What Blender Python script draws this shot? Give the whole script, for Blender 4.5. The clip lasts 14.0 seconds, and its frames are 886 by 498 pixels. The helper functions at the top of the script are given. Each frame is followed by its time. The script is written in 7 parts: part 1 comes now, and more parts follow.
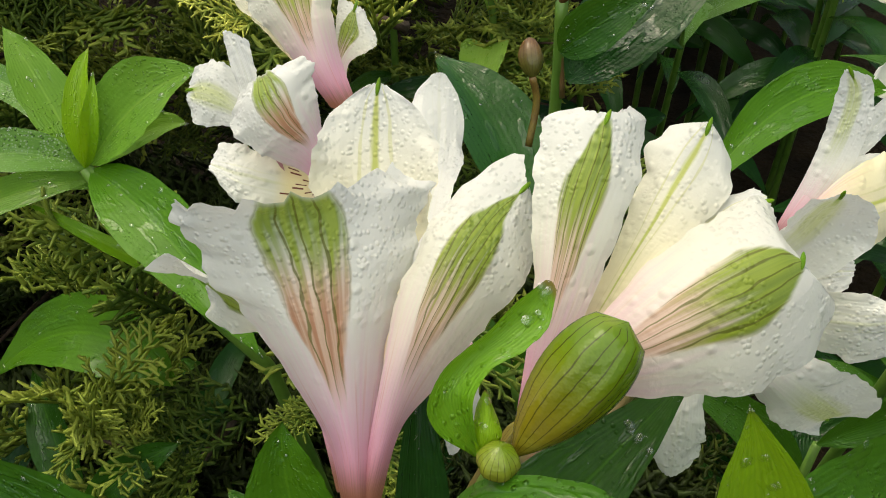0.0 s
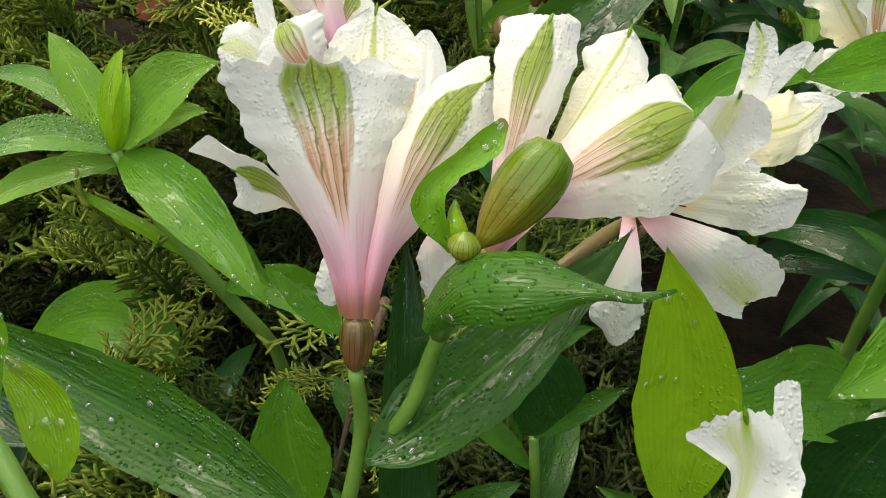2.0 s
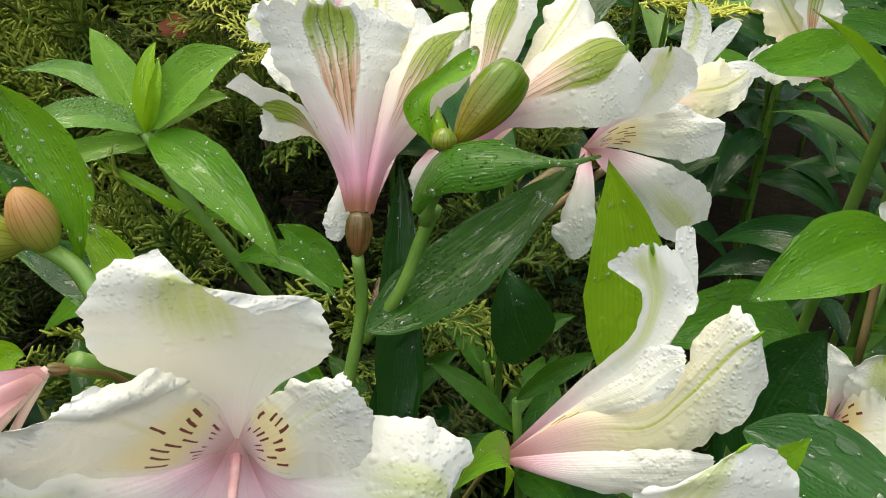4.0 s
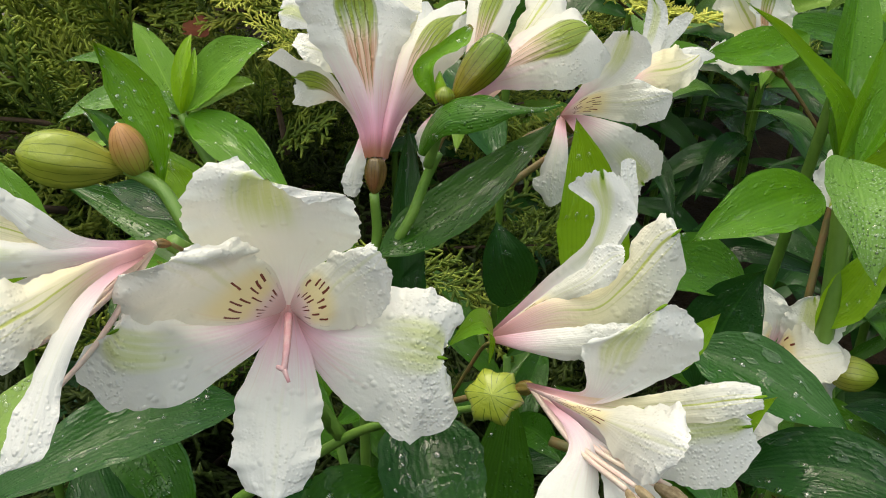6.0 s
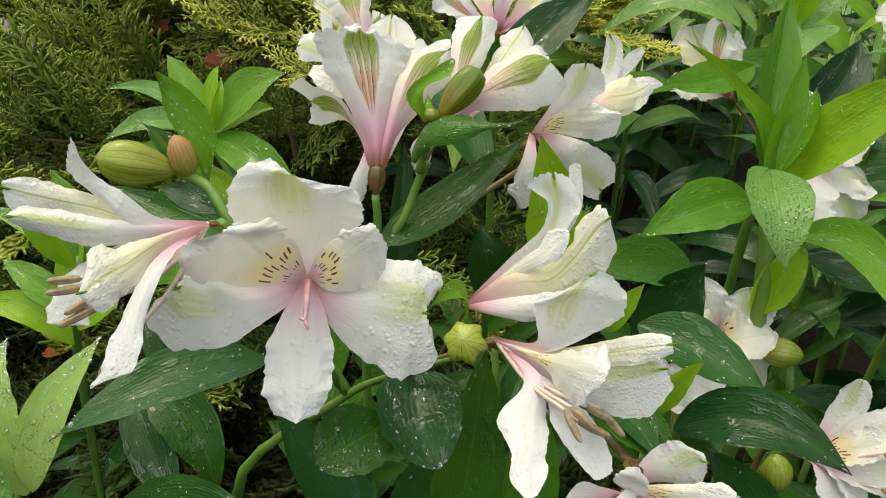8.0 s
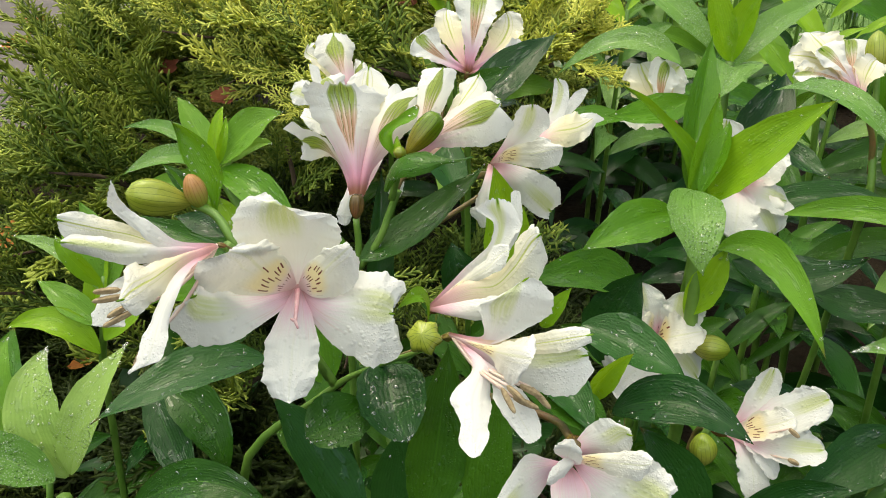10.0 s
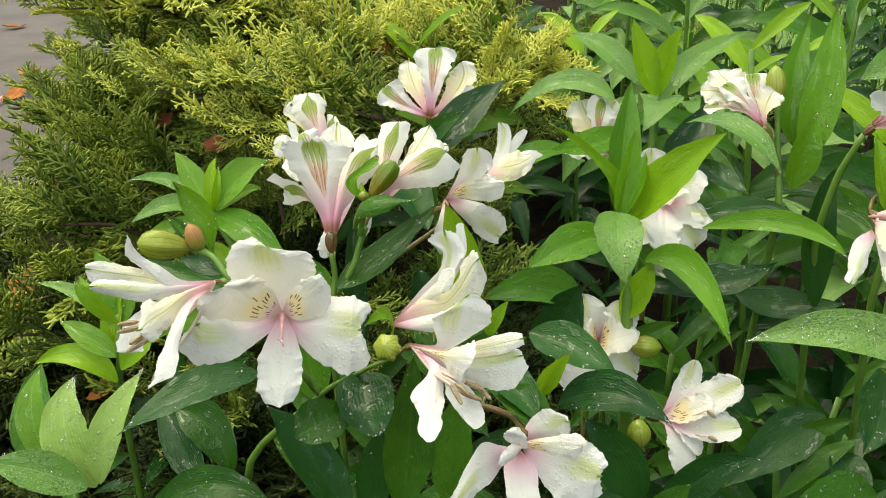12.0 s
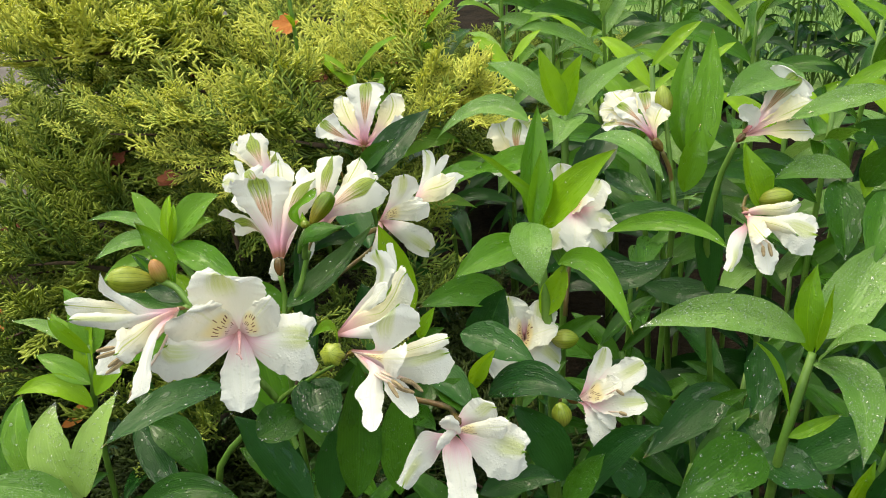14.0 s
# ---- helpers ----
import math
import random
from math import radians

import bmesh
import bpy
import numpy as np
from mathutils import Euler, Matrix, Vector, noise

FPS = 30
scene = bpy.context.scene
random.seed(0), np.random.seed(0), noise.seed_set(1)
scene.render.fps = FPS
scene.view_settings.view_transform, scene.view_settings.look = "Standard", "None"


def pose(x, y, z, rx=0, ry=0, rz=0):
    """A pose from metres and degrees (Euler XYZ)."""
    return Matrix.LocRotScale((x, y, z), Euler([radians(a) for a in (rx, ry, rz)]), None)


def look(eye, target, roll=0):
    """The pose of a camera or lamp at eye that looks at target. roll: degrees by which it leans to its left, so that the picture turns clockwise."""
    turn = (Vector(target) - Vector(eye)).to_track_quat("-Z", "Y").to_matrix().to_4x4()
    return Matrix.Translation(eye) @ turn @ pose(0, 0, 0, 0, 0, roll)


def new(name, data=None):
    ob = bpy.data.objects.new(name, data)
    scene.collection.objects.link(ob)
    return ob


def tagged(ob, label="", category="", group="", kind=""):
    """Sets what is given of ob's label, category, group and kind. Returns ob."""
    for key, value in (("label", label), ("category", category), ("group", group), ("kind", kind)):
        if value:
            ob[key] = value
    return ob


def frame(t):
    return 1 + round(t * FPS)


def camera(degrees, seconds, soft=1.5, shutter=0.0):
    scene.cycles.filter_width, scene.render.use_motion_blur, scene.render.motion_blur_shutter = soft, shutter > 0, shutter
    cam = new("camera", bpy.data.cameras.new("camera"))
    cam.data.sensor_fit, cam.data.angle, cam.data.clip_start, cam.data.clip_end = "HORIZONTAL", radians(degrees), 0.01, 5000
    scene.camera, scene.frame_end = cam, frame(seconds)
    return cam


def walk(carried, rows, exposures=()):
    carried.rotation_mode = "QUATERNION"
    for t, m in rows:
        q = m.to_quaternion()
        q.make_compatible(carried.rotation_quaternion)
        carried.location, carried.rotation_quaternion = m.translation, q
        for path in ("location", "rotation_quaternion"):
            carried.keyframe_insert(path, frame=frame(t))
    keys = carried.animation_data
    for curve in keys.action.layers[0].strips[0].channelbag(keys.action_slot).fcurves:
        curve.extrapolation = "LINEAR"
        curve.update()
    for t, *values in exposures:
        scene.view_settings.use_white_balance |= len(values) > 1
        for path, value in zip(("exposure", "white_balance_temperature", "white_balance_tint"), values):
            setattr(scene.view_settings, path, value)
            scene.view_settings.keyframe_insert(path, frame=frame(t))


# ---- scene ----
cam = camera(56.9, 14.0, soft=1.0)
METRES, EYE, TILT, LEAN, TURN = 0.3, 0.45, -40.0, 0.0, 0.0
ROWS = [
    (0.0, 0.0, 0.0, 0.0, 0.0, 0.0, -0.0),
    (0.5, -0.0001, -0.0121, -0.0264, -0.14, 1.28, 0.1),
    (1.0, 0.0011, -0.0363, -0.0486, -0.27, 2.56, -0.04),
    (1.5, -0.0004, -0.0609, -0.0759, -0.38, 3.98, -0.08),
    (2.0, 0.0063, -0.0793, -0.0977, -0.36, 5.53, -0.2),
    (2.5, 0.0122, -0.0935, -0.1193, -0.35, 6.88, -0.31),
    (3.0, 0.0142, -0.1136, -0.1459, -0.32, 7.64, -0.45),
    (5.5, 0.0141, -0.2415, -0.2426, -0.82, 9.93, -1.25),
    (6.0, 0.0143, -0.2709, -0.2591, -0.64, 9.88, -1.29),
    (6.5, 0.0184, -0.3002, -0.2742, -0.5, 10.06, -1.34),
    (7.0, 0.0202, -0.3325, -0.2884, -0.38, 10.95, -1.43),
    (9.5, 0.0564, -0.498, -0.3457, 0.14, 12.5, -1.39),
    (10.0, 0.0681, -0.5344, -0.349, 0.36, 13.22, -0.53),
    (10.5, 0.0864, -0.5686, -0.3439, 0.64, 13.94, 0.93),
    (11.0, 0.0943, -0.6051, -0.3586, 0.76, 14.07, 1.35),
    (11.5, 0.1088, -0.6405, -0.3745, 0.82, 14.28, 1.46),
    (12.0, 0.1172, -0.691, -0.3849, 1.12, 14.84, 2.51),
    (12.5, 0.1256, -0.7379, -0.3901, 1.36, 15.38, 4.43),
    (13.0, 0.1343, -0.777, -0.3978, 1.0, 14.79, 5.67),
    (13.5, 0.1438, -0.8035, -0.4088, -0.67, 15.17, 6.23),
    (14.0, 0.1545, -0.835, -0.4198, -0.59, 15.42, 6.99),
]
walk(cam, [(t, pose(0, 0, EYE, TILT, LEAN, TURN) @ pose(METRES * x, METRES * y, METRES * z, 90 + pitch, roll, yaw)) for t, x, y, z, yaw, pitch, roll in ROWS],
     exposures=[(0.0, 0.80, 7400, -1), (1.5, 1.04, 7400, -1), (3.0, 1.13, 7150, 0), (7.0, 0.86, 7200, 0), (10.0, 1.11, 7300, -1), (14.0, 1.17, 7500, -5)])

# ---- light: bright overcast day ----
world = bpy.data.worlds.new("sky")
scene.world = world
world.use_nodes = True
wn = world.node_tree
sky = wn.nodes.new("ShaderNodeTexSky")
sky.sky_type, sky.sun_disc = "NISHITA", False
sky.sun_elevation, sky.sun_rotation = radians(65), radians(-40)
sky.air_density, sky.dust_density, sky.ozone_density = 0.6, 5.0, 0.6
wn.links.new(sky.outputs[0], wn.nodes["Background"].inputs[0])
wn.nodes["Background"].inputs[1].default_value = 0.11
sun = new("sun", bpy.data.lights.new("sun", "SUN"))
sun.data.energy, sun.data.angle, sun.data.color = 1.25, radians(90), (1.0, 0.985, 0.955)
sun.matrix_world = look((-0.10, -0.42, 1.0), (0, 0, 0))


# ---- materials ----
class Graph:
    """A short way to write node materials."""

    def __init__(self, name):
        self.mat = bpy.data.materials.new(name)
        self.mat.use_nodes = True
        self.nt = self.mat.node_tree
        self.bsdf = self.nt.nodes["Principled BSDF"]
        self.out = self.nt.nodes["Material Output"]

    def put(self, socket, value):
        if isinstance(value, bpy.types.NodeSocket):
            self.nt.links.new(value, socket)
        elif isinstance(value, (tuple, list)) and len(value) == 3 and socket.type == "RGBA":
            socket.default_value = (*value, 1)
        else:
            socket.default_value = value

    def node(self, kind, out=0, props=(), **ins):
        n = self.nt.nodes.new("ShaderNode" + kind)
        for key, value in props:
            if key == "operation":
                n.operation = value
            elif key == "feature":
                n.feature = value
            elif key == "interpolation_type":
                n.interpolation_type = value
            elif key == "blend_type":
                n.blend_type = value
        for key, value in ins.items():
            self.put(n.inputs[key.replace("_", " ")], value)
        return n.outputs[out]

    def m(self, op, a, b=0.0):
        n = self.nt.nodes.new("ShaderNodeMath")
        n.operation = op
        self.put(n.inputs[0], a)
        self.put(n.inputs[1], b)
        return n.outputs[0]

    def ramp(self, x, a, b, lo=0.0, hi=1.0):
        n = self.nt.nodes.new("ShaderNodeMapRange")
        n.interpolation_type = "SMOOTHSTEP"
        for i, v in enumerate((x, a, b, lo, hi)):
            self.put(n.inputs[i], v)
        return n.outputs[0]

    def mix(self, f, a, b, blend="MIX"):
        n = self.nt.nodes.new("ShaderNodeMix")
        n.data_type, n.blend_type = "RGBA", blend
        self.put(n.inputs[0], f)
        self.put(n.inputs[6], a)
        self.put(n.inputs[7], b)
        return n.outputs[2]

    def uv(self):
        n = self.nt.nodes.new("ShaderNodeSeparateXYZ")
        self.nt.links.new(self.nt.nodes.new("ShaderNodeUVMap").outputs[0], n.inputs[0])
        return n.outputs[0], n.outputs[1]

    def vec(self, x, y, z=0.0):
        n = self.nt.nodes.new("ShaderNodeCombineXYZ")
        for i, v in enumerate((x, y, z)):
            self.put(n.inputs[i], v)
        return n.outputs[0]

    def place(self):
        return self.nt.nodes.new("ShaderNodeTexCoord").outputs["Object"]

    def random(self):
        return self.nt.nodes.new("ShaderNodeObjectInfo").outputs["Random"]

    def noise(self, v, scale, detail=3.0, rough=0.55):
        n = self.nt.nodes.new("ShaderNodeTexNoise")
        self.put(n.inputs["Vector"], v)
        n.inputs["Scale"].default_value, n.inputs["Detail"].default_value, n.inputs["Roughness"].default_value = scale, detail, rough
        return n.outputs[0]

    def voronoi(self, v, scale, out=0):
        n = self.nt.nodes.new("ShaderNodeTexVoronoi")
        self.put(n.inputs["Vector"], v)
        n.inputs["Scale"].default_value = scale
        return n.outputs[out]

    def bump(self, height, strength, distance, normal=None):
        n = self.nt.nodes.new("ShaderNodeBump")
        self.put(n.inputs["Height"], height)
        n.inputs["Strength"].default_value, n.inputs["Distance"].default_value = strength, distance
        if normal is not None:
            self.put(n.inputs["Normal"], normal)
        return n.outputs[0]

    def surface(self, colour, rough, normal=None, spec=0.5, thru=0.0, thru_colour=None, coat=0.0):
        self.put(self.bsdf.inputs["Base Color"], colour)
        self.put(self.bsdf.inputs["Roughness"], rough)
        self.put(self.bsdf.inputs["Specular IOR Level"], spec)
        if coat:
            self.put(self.bsdf.inputs["Coat Weight"], coat)
            self.put(self.bsdf.inputs["Coat Roughness"], 0.08)
        if normal is not None:
            self.put(self.bsdf.inputs["Normal"], normal)
        if thru:
            tr = self.nt.nodes.new("ShaderNodeBsdfTranslucent")
            self.put(tr.inputs[0], colour if thru_colour is None else thru_colour)
            mx = self.nt.nodes.new("ShaderNodeMixShader")
            self.put(mx.inputs[0], thru)
            self.nt.links.new(self.bsdf.outputs[0], mx.inputs[1])
            self.nt.links.new(tr.outputs[0], mx.inputs[2])
            self.nt.links.new(mx.outputs[0], self.out.inputs[0])
        return self.mat


def tepal_material(name, wedge, wedge_top, pink, cream, line, dashes, haze=0.0, point=0.0):
    """A white tepal: green veined wedge below its tip, pink claw, dark dashes on the upper inner ones."""
    g = Graph(name)
    u, v = g.uv()
    p = g.place()
    wob = g.m("MULTIPLY", g.m("SUBTRACT", g.noise(g.vec(g.m("MULTIPLY", u, 3.0), g.m("MULTIPLY", v, 2.0), g.random()), 2.0), 0.5), 0.12)
    c = g.m("ADD", g.m("SUBTRACT", u, 0.5), wob)
    x = g.m("MULTIPLY", g.m("ABSOLUTE", c), 2.0)
    streak = g.noise(g.vec(g.m("MULTIPLY", u, 26.0), g.m("MULTIPLY", v, 1.6), g.random()), 1.0, 2.0)
    soft = g.noise(p, 60.0, 3.0)
    col = g.mix(g.ramp(soft, 0.35, 0.7), (0.78, 0.785, 0.775), (0.84, 0.845, 0.835))
    if cream:
        col = g.mix(g.m("MULTIPLY", g.ramp(v, 1.08, 0.40), cream), col, (0.88, 0.80, 0.48))
    # pink flush in streaks that run up from the claw
    f = g.m("MULTIPLY", g.ramp(g.m("ADD", v, g.m("MULTIPLY", g.m("SUBTRACT", streak, 0.5), 0.35)), 0.12 + 0.58 * pink, 0.06), 0.9 * pink)
    col = g.mix(f, col, (0.83, 0.42, 0.63))
    tubef = g.m("MULTIPLY", g.ramp(g.m("ADD", v, g.m("MULTIPLY", g.m("SUBTRACT", streak, 0.5), 0.3)), 0.34, 0.06), g.ramp(streak, 0.3, 0.65, 0.35 * pink, 0.9 * pink))
    col = g.mix(tubef, col, (0.78, 0.33, 0.44))
    fine = g.m("MULTIPLY", g.ramp(streak, 0.55, 0.72), g.m("MULTIPLY", g.ramp(v, 0.6, 0.2), pink))
    col = g.mix(g.m("MULTIPLY", fine, 0.5), col, (0.70, 0.20, 0.26))
    if wedge:
        edge = g.ramp(v, 0.18, 0.7, 0.10, wedge)
        if point:
            edge = g.m("MULTIPLY", edge, g.ramp(v, 1.04, 0.72, 1 - point, 1.0))
        inside = g.ramp(g.m("SUBTRACT", edge, x), -0.03, 0.05)
        band = g.m("MULTIPLY", g.ramp(g.m("ADD", v, g.m("MULTIPLY", g.m("SUBTRACT", streak, 0.5), 0.5)), 0.66 - 0.16 * point, 0.90 - 0.16 * point), g.ramp(v, wedge_top + 0.05, wedge_top - 0.02))
        green = g.mix(g.ramp(streak, 0.3, 0.75), (0.16, 0.255, 0.008), (0.31, 0.41, 0.025))
        low = g.m("MULTIPLY", inside, g.m("MULTIPLY", g.ramp(v, 0.30, 0.5), g.ramp(v, 0.9, 0.6)))
        col = g.mix(g.m("MULTIPLY", low, 0.7 - 0.3 * point), col, (0.66, 0.42, 0.26))
        col = g.mix(g.m("MULTIPLY", low, g.ramp(streak, 0.35, 0.6, 0.1, 0.85 - 0.3 * point)), col, (0.46, 0.20, 0.11))
        col = g.mix(g.m("MULTIPLY", g.m("MULTIPLY", inside, band), 0.93), col, green)
        vein = g.ramp(g.m("COSINE", g.m("MULTIPLY", c, 74.0)), 0.84, 0.98)
        vein = g.m("MULTIPLY", vein, g.m("MULTIPLY", inside, g.m("MULTIPLY", g.ramp(v, 0.3, 0.5), g.ramp(v, wedge_top + 0.03, wedge_top - 0.03))))
        col = g.mix(g.m("MULTIPLY", vein, 0.8), col, (0.13, 0.14, 0.02))
    if haze:
        # pale green bloom seen on the inner face of the outer tepals, with a green point
        side_bias = g.m("ABSOLUTE", g.m("ADD", c, 0.06))
        bloom = g.m("MULTIPLY", g.ramp(side_bias, 0.24, 0.10), g.m("MULTIPLY", g.ramp(v, 0.42, 0.72), g.ramp(v, 1.0, 0.90)))
        col = g.mix(g.m("MULTIPLY", bloom, g.ramp(streak, 0.25, 0.65, 0.35, haze)), col, (0.56, 0.62, 0.20))
        col = g.mix(g.m("MULTIPLY", g.ramp(x, 0.14, 0.04), g.ramp(v, 0.86, 0.96)), col, (0.34, 0.46, 0.05))
    if line:
        ln = g.m("MULTIPLY", g.ramp(x, 0.10, 0.02), g.m("MULTIPLY", g.ramp(v, 0.25, 0.5), line))
        col = g.mix(ln, col, (0.50, 0.55, 0.10))
        for s in (0.13, -0.13):
            side = g.ramp(g.m("ABSOLUTE", g.m("SUBTRACT", c, s)), 0.018, 0.006)
            col = g.mix(g.m("MULTIPLY", side, g.m("MULTIPLY", g.ramp(v, 0.3, 0.6), 0.5 * line)), col, (0.62, 0.62, 0.22))
    if dashes:
        k = g.m("ADD", g.m("MULTIPLY", u, 10.0), g.m("MULTIPLY", wob, 10.0))
        cell = g.m("FLOOR", k)
        across = g.ramp(g.m("ABSOLUTE", g.m("SUBTRACT", g.m("FRACT", k), 0.5)), 0.22, 0.12)
        rnd = g.m("FRACT", g.m("MULTIPLY", g.m("SINE", g.m("ADD", g.m("MULTIPLY", cell, 12.99), g.m("MULTIPLY", g.random(), 40.0))), 437.58))
        along = g.ramp(g.m("SINE", g.m("ADD", g.m("MULTIPLY", v, 34.0), g.m("MULTIPLY", rnd, 6.28))), 0.0, 0.3)
        zone = g.m("MULTIPLY", g.ramp(v, 0.10, 0.14), g.m("MULTIPLY", g.ramp(g.m("ADD", v, g.m("MULTIPLY", rnd, 0.16)), 0.54, 0.48), g.ramp(x, 0.92, 0.78)))
        halo = g.m("MULTIPLY", g.ramp(v, 0.12, 0.25), g.m("MULTIPLY", g.ramp(v, 0.52, 0.36), g.ramp(x, 1.0, 0.6)))
        col = g.mix(g.m("MULTIPLY", halo, 0.75), col, (0.90, 0.75, 0.36))
        col = g.mix(g.m("MULTIPLY", g.m("MULTIPLY", across, along), zone), col, (0.17, 0.035, 0.018))
    # reddish-green foot of the tube
    col = g.mix(g.m("MULTIPLY", g.ramp(g.m("ADD", v, g.m("MULTIPLY", g.m("SUBTRACT", streak, 0.5), 0.12)), 0.17, 0.02), 0.9 * pink), col, (0.30, 0.12, 0.05))
    ribs = g.m("MULTIPLY", g.m("COSINE", g.m("MULTIPLY", c, 95.0)), 0.035)
    cells = g.noise(p, 1500.0, 2.0)
    bead = g.ramp(g.voronoi(p, 520.0), 0.42, 0.05)
    n = g.bump(g.m("ADD", ribs, g.m("MULTIPLY", cells, 0.25)), 0.35, 0.0006)
    n = g.bump(g.m("MULTIPLY", bead, g.m("MULTIPLY", g.ramp(v, 0.3, 0.5), g.ramp(g.noise(p, 110.0), 0.38, 0.55))), 0.5, 0.00040, n)
    tiny = g.ramp(g.voronoi(p, 1350.0), 0.5, 0.1)
    n = g.bump(g.m("MULTIPLY", tiny, g.m("MULTIPLY", g.ramp(v, 0.5, 0.8), g.ramp(g.noise(p, 75.0), 0.34, 0.48))), 0.6, 0.00022, n)
    return g.surface(col, 0.30, n, 0.45, 0.30)


def leaf_material(name, dark, light, thru, glow, rough=0.20, mist_amount=0.7):
    """A wet parallel-veined leaf."""
    g = Graph(name)
    u, v = g.uv()
    p = g.place()
    r = g.random()
    c = g.m("SUBTRACT", u, 0.5)
    mott = g.noise(p, 45.0, 4.0)
    col = g.mix(g.ramp(g.m("ADD", g.m("MULTIPLY", mott, 0.6), g.m("MULTIPLY", r, 0.5)), 0.25, 0.85), dark, light)
    bend = g.m("MULTIPLY", g.m("SUBTRACT", g.noise(g.vec(g.m("MULTIPLY", u, 2.0), g.m("MULTIPLY", v, 3.0), r), 2.0), 0.5), 0.06)
    lines = g.m("COSINE", g.m("MULTIPLY", g.m("ADD", c, bend), 96.0))
    col = g.mix(g.m("MULTIPLY", g.ramp(lines, 0.3, 1.0), 0.12), col, light)
    col = g.mix(g.m("MULTIPLY", g.ramp(lines, -0.4, -1.0), 0.22), col, dark)
    rib = g.ramp(g.m("ABSOLUTE", c), 0.025, 0.005)
    col = g.mix(g.m("MULTIPLY", rib, 0.5), col, light)
    fleck = g.ramp(g.noise(p, 420.0, 2.0), 0.62, 0.72)
    col = g.mix(g.m("MULTIPLY", fleck, 0.15), col, light)
    col = g.mix(g.m("MULTIPLY", g.ramp(v, 0.94, 1.0), g.ramp(r, 0.55, 0.8)), col, (0.22, 0.15, 0.04))
    # rain film lies in streaks along the blade
    film = g.ramp(g.noise(g.vec(g.m("MULTIPLY", u, 4.0), g.m("MULTIPLY", v, 4.0), g.m("MULTIPLY", r, 30.0)), 1.5, 2.0), 0.55, 0.62)
    rg = g.m("MAXIMUM", g.m("SUBTRACT", rough + 0.16, g.m("ADD", g.m("MULTIPLY", film, 0.24), g.m("MULTIPLY", g.noise(p, 85.0, 3.0), 0.10))), 0.05)
    n = g.bump(g.m("ADD", g.m("MULTIPLY", lines, 0.016), g.m("ADD", g.m("MULTIPLY", g.noise(p, 160.0, 3.0), 0.6), g.m("MULTIPLY", g.noise(p, 620.0, 3.0), 0.22))), 0.6, 0.0014)
    n = g.bump(film, 0.3, 0.0005, n)
    mist = g.ramp(g.voronoi(p, 950.0), 0.34, 0.08)
    where = g.m("MULTIPLY", g.ramp(g.noise(p, 55.0), 0.40, 0.58), mist_amount)
    mist = g.m("MULTIPLY", mist, where)
    # Whitish dots paint the sky's sheen on fine beads into the colour.
    if mist_amount > 1:
        col = g.mix(g.m("MULTIPLY", g.ramp(g.voronoi(p, 1500.0), 0.46, 0.14), g.m("MULTIPLY", g.ramp(g.noise(p, 55.0), 0.36, 0.55), 0.24 * mist_amount)), col, (0.50, 0.58, 0.46))
    n = g.bump(mist, 0.8, 0.0006, n)
    spec = g.m("ADD", 0.22, g.m("ADD", g.m("MULTIPLY", film, 0.36), g.m("MULTIPLY", mist, 0.5)))
    return g.surface(col, rg, n, spec, thru, g.mix(0.5, col, glow))


OUTER = tepal_material("outer tepal", 0.34, 0.985, 1.0, 0.12, 0.0, False)
OUTER_POINT = tepal_material("pointed outer tepal", 0.44, 0.985, 1.0, 0.42, 0.0, False, 0.0, 1.0)
FAN_FACE = tepal_material("broad outer tepal face", 0.0, 0.9, 0.22, 0.25, 0.0, False, 0.85)
OUTER_FACE = tepal_material("outer tepal face", 0.0, 0.9, 0.68, 0.10, 0.0, False, 0.75)
INNER = tepal_material("spotted inner tepal", 0.0, 0.9, 0.34, 0.35, 0.25, True)
CREAM = tepal_material("cream inner tepal", 0.0, 0.9, 0.66, 0.85, 0.9, False)
LOWER = tepal_material("plain lower tepal", 0.0, 0.9, 0.68, 0.06, 0.08, False)
LEAF_MID = leaf_material("mature leaf", (0.018, 0.076, 0.006), (0.064, 0.184, 0.014), 0.22, (0.20, 0.40, 0.03))
# Dark leaf green, deepened further to stand in for shade low down.
LEAF_DARK = leaf_material("dark leaf with painted shade", (0.007, 0.040, 0.007), (0.027, 0.100, 0.017), 0.12, (0.10, 0.28, 0.03), 0.14, 0.15)
# Base colour raised to carry the sky's reflection on wet leaves.
LEAF_PALE = leaf_material("pale leaf with painted sky sheen", (0.13, 0.30, 0.028), (0.28, 0.48, 0.07), 0.32, (0.34, 0.58, 0.06), 0.28, 0.8)
# Paler base and dots: sheen of beads put into the colour.
LEAF_SILVER = leaf_material("beaded leaf with painted sheen", (0.10, 0.24, 0.035), (0.24, 0.41, 0.10), 0.26, (0.3, 0.5, 0.1), 0.3, 2.2)
# Young leaf green, raised so the colour carries some of the light.
LEAF_LIT = leaf_material("lit young leaf", (0.055, 0.175, 0.008), (0.135, 0.315, 0.018), 0.28, (0.30, 0.52, 0.03), 0.22, 0.4)
# The same painted bead sheen on a still paler base.
LEAF_BEAD_SHEEN = leaf_material("paler leaf with painted bead sheen", (0.19, 0.34, 0.06), (0.33, 0.50, 0.12), 0.28, (0.36, 0.56, 0.1), 0.3, 2.0)
LEAF_NEW = leaf_material("young leaf", (0.12, 0.28, 0.010), (0.26, 0.46, 0.020), 0.3, (0.42, 0.62, 0.03), 0.24, 0.3)


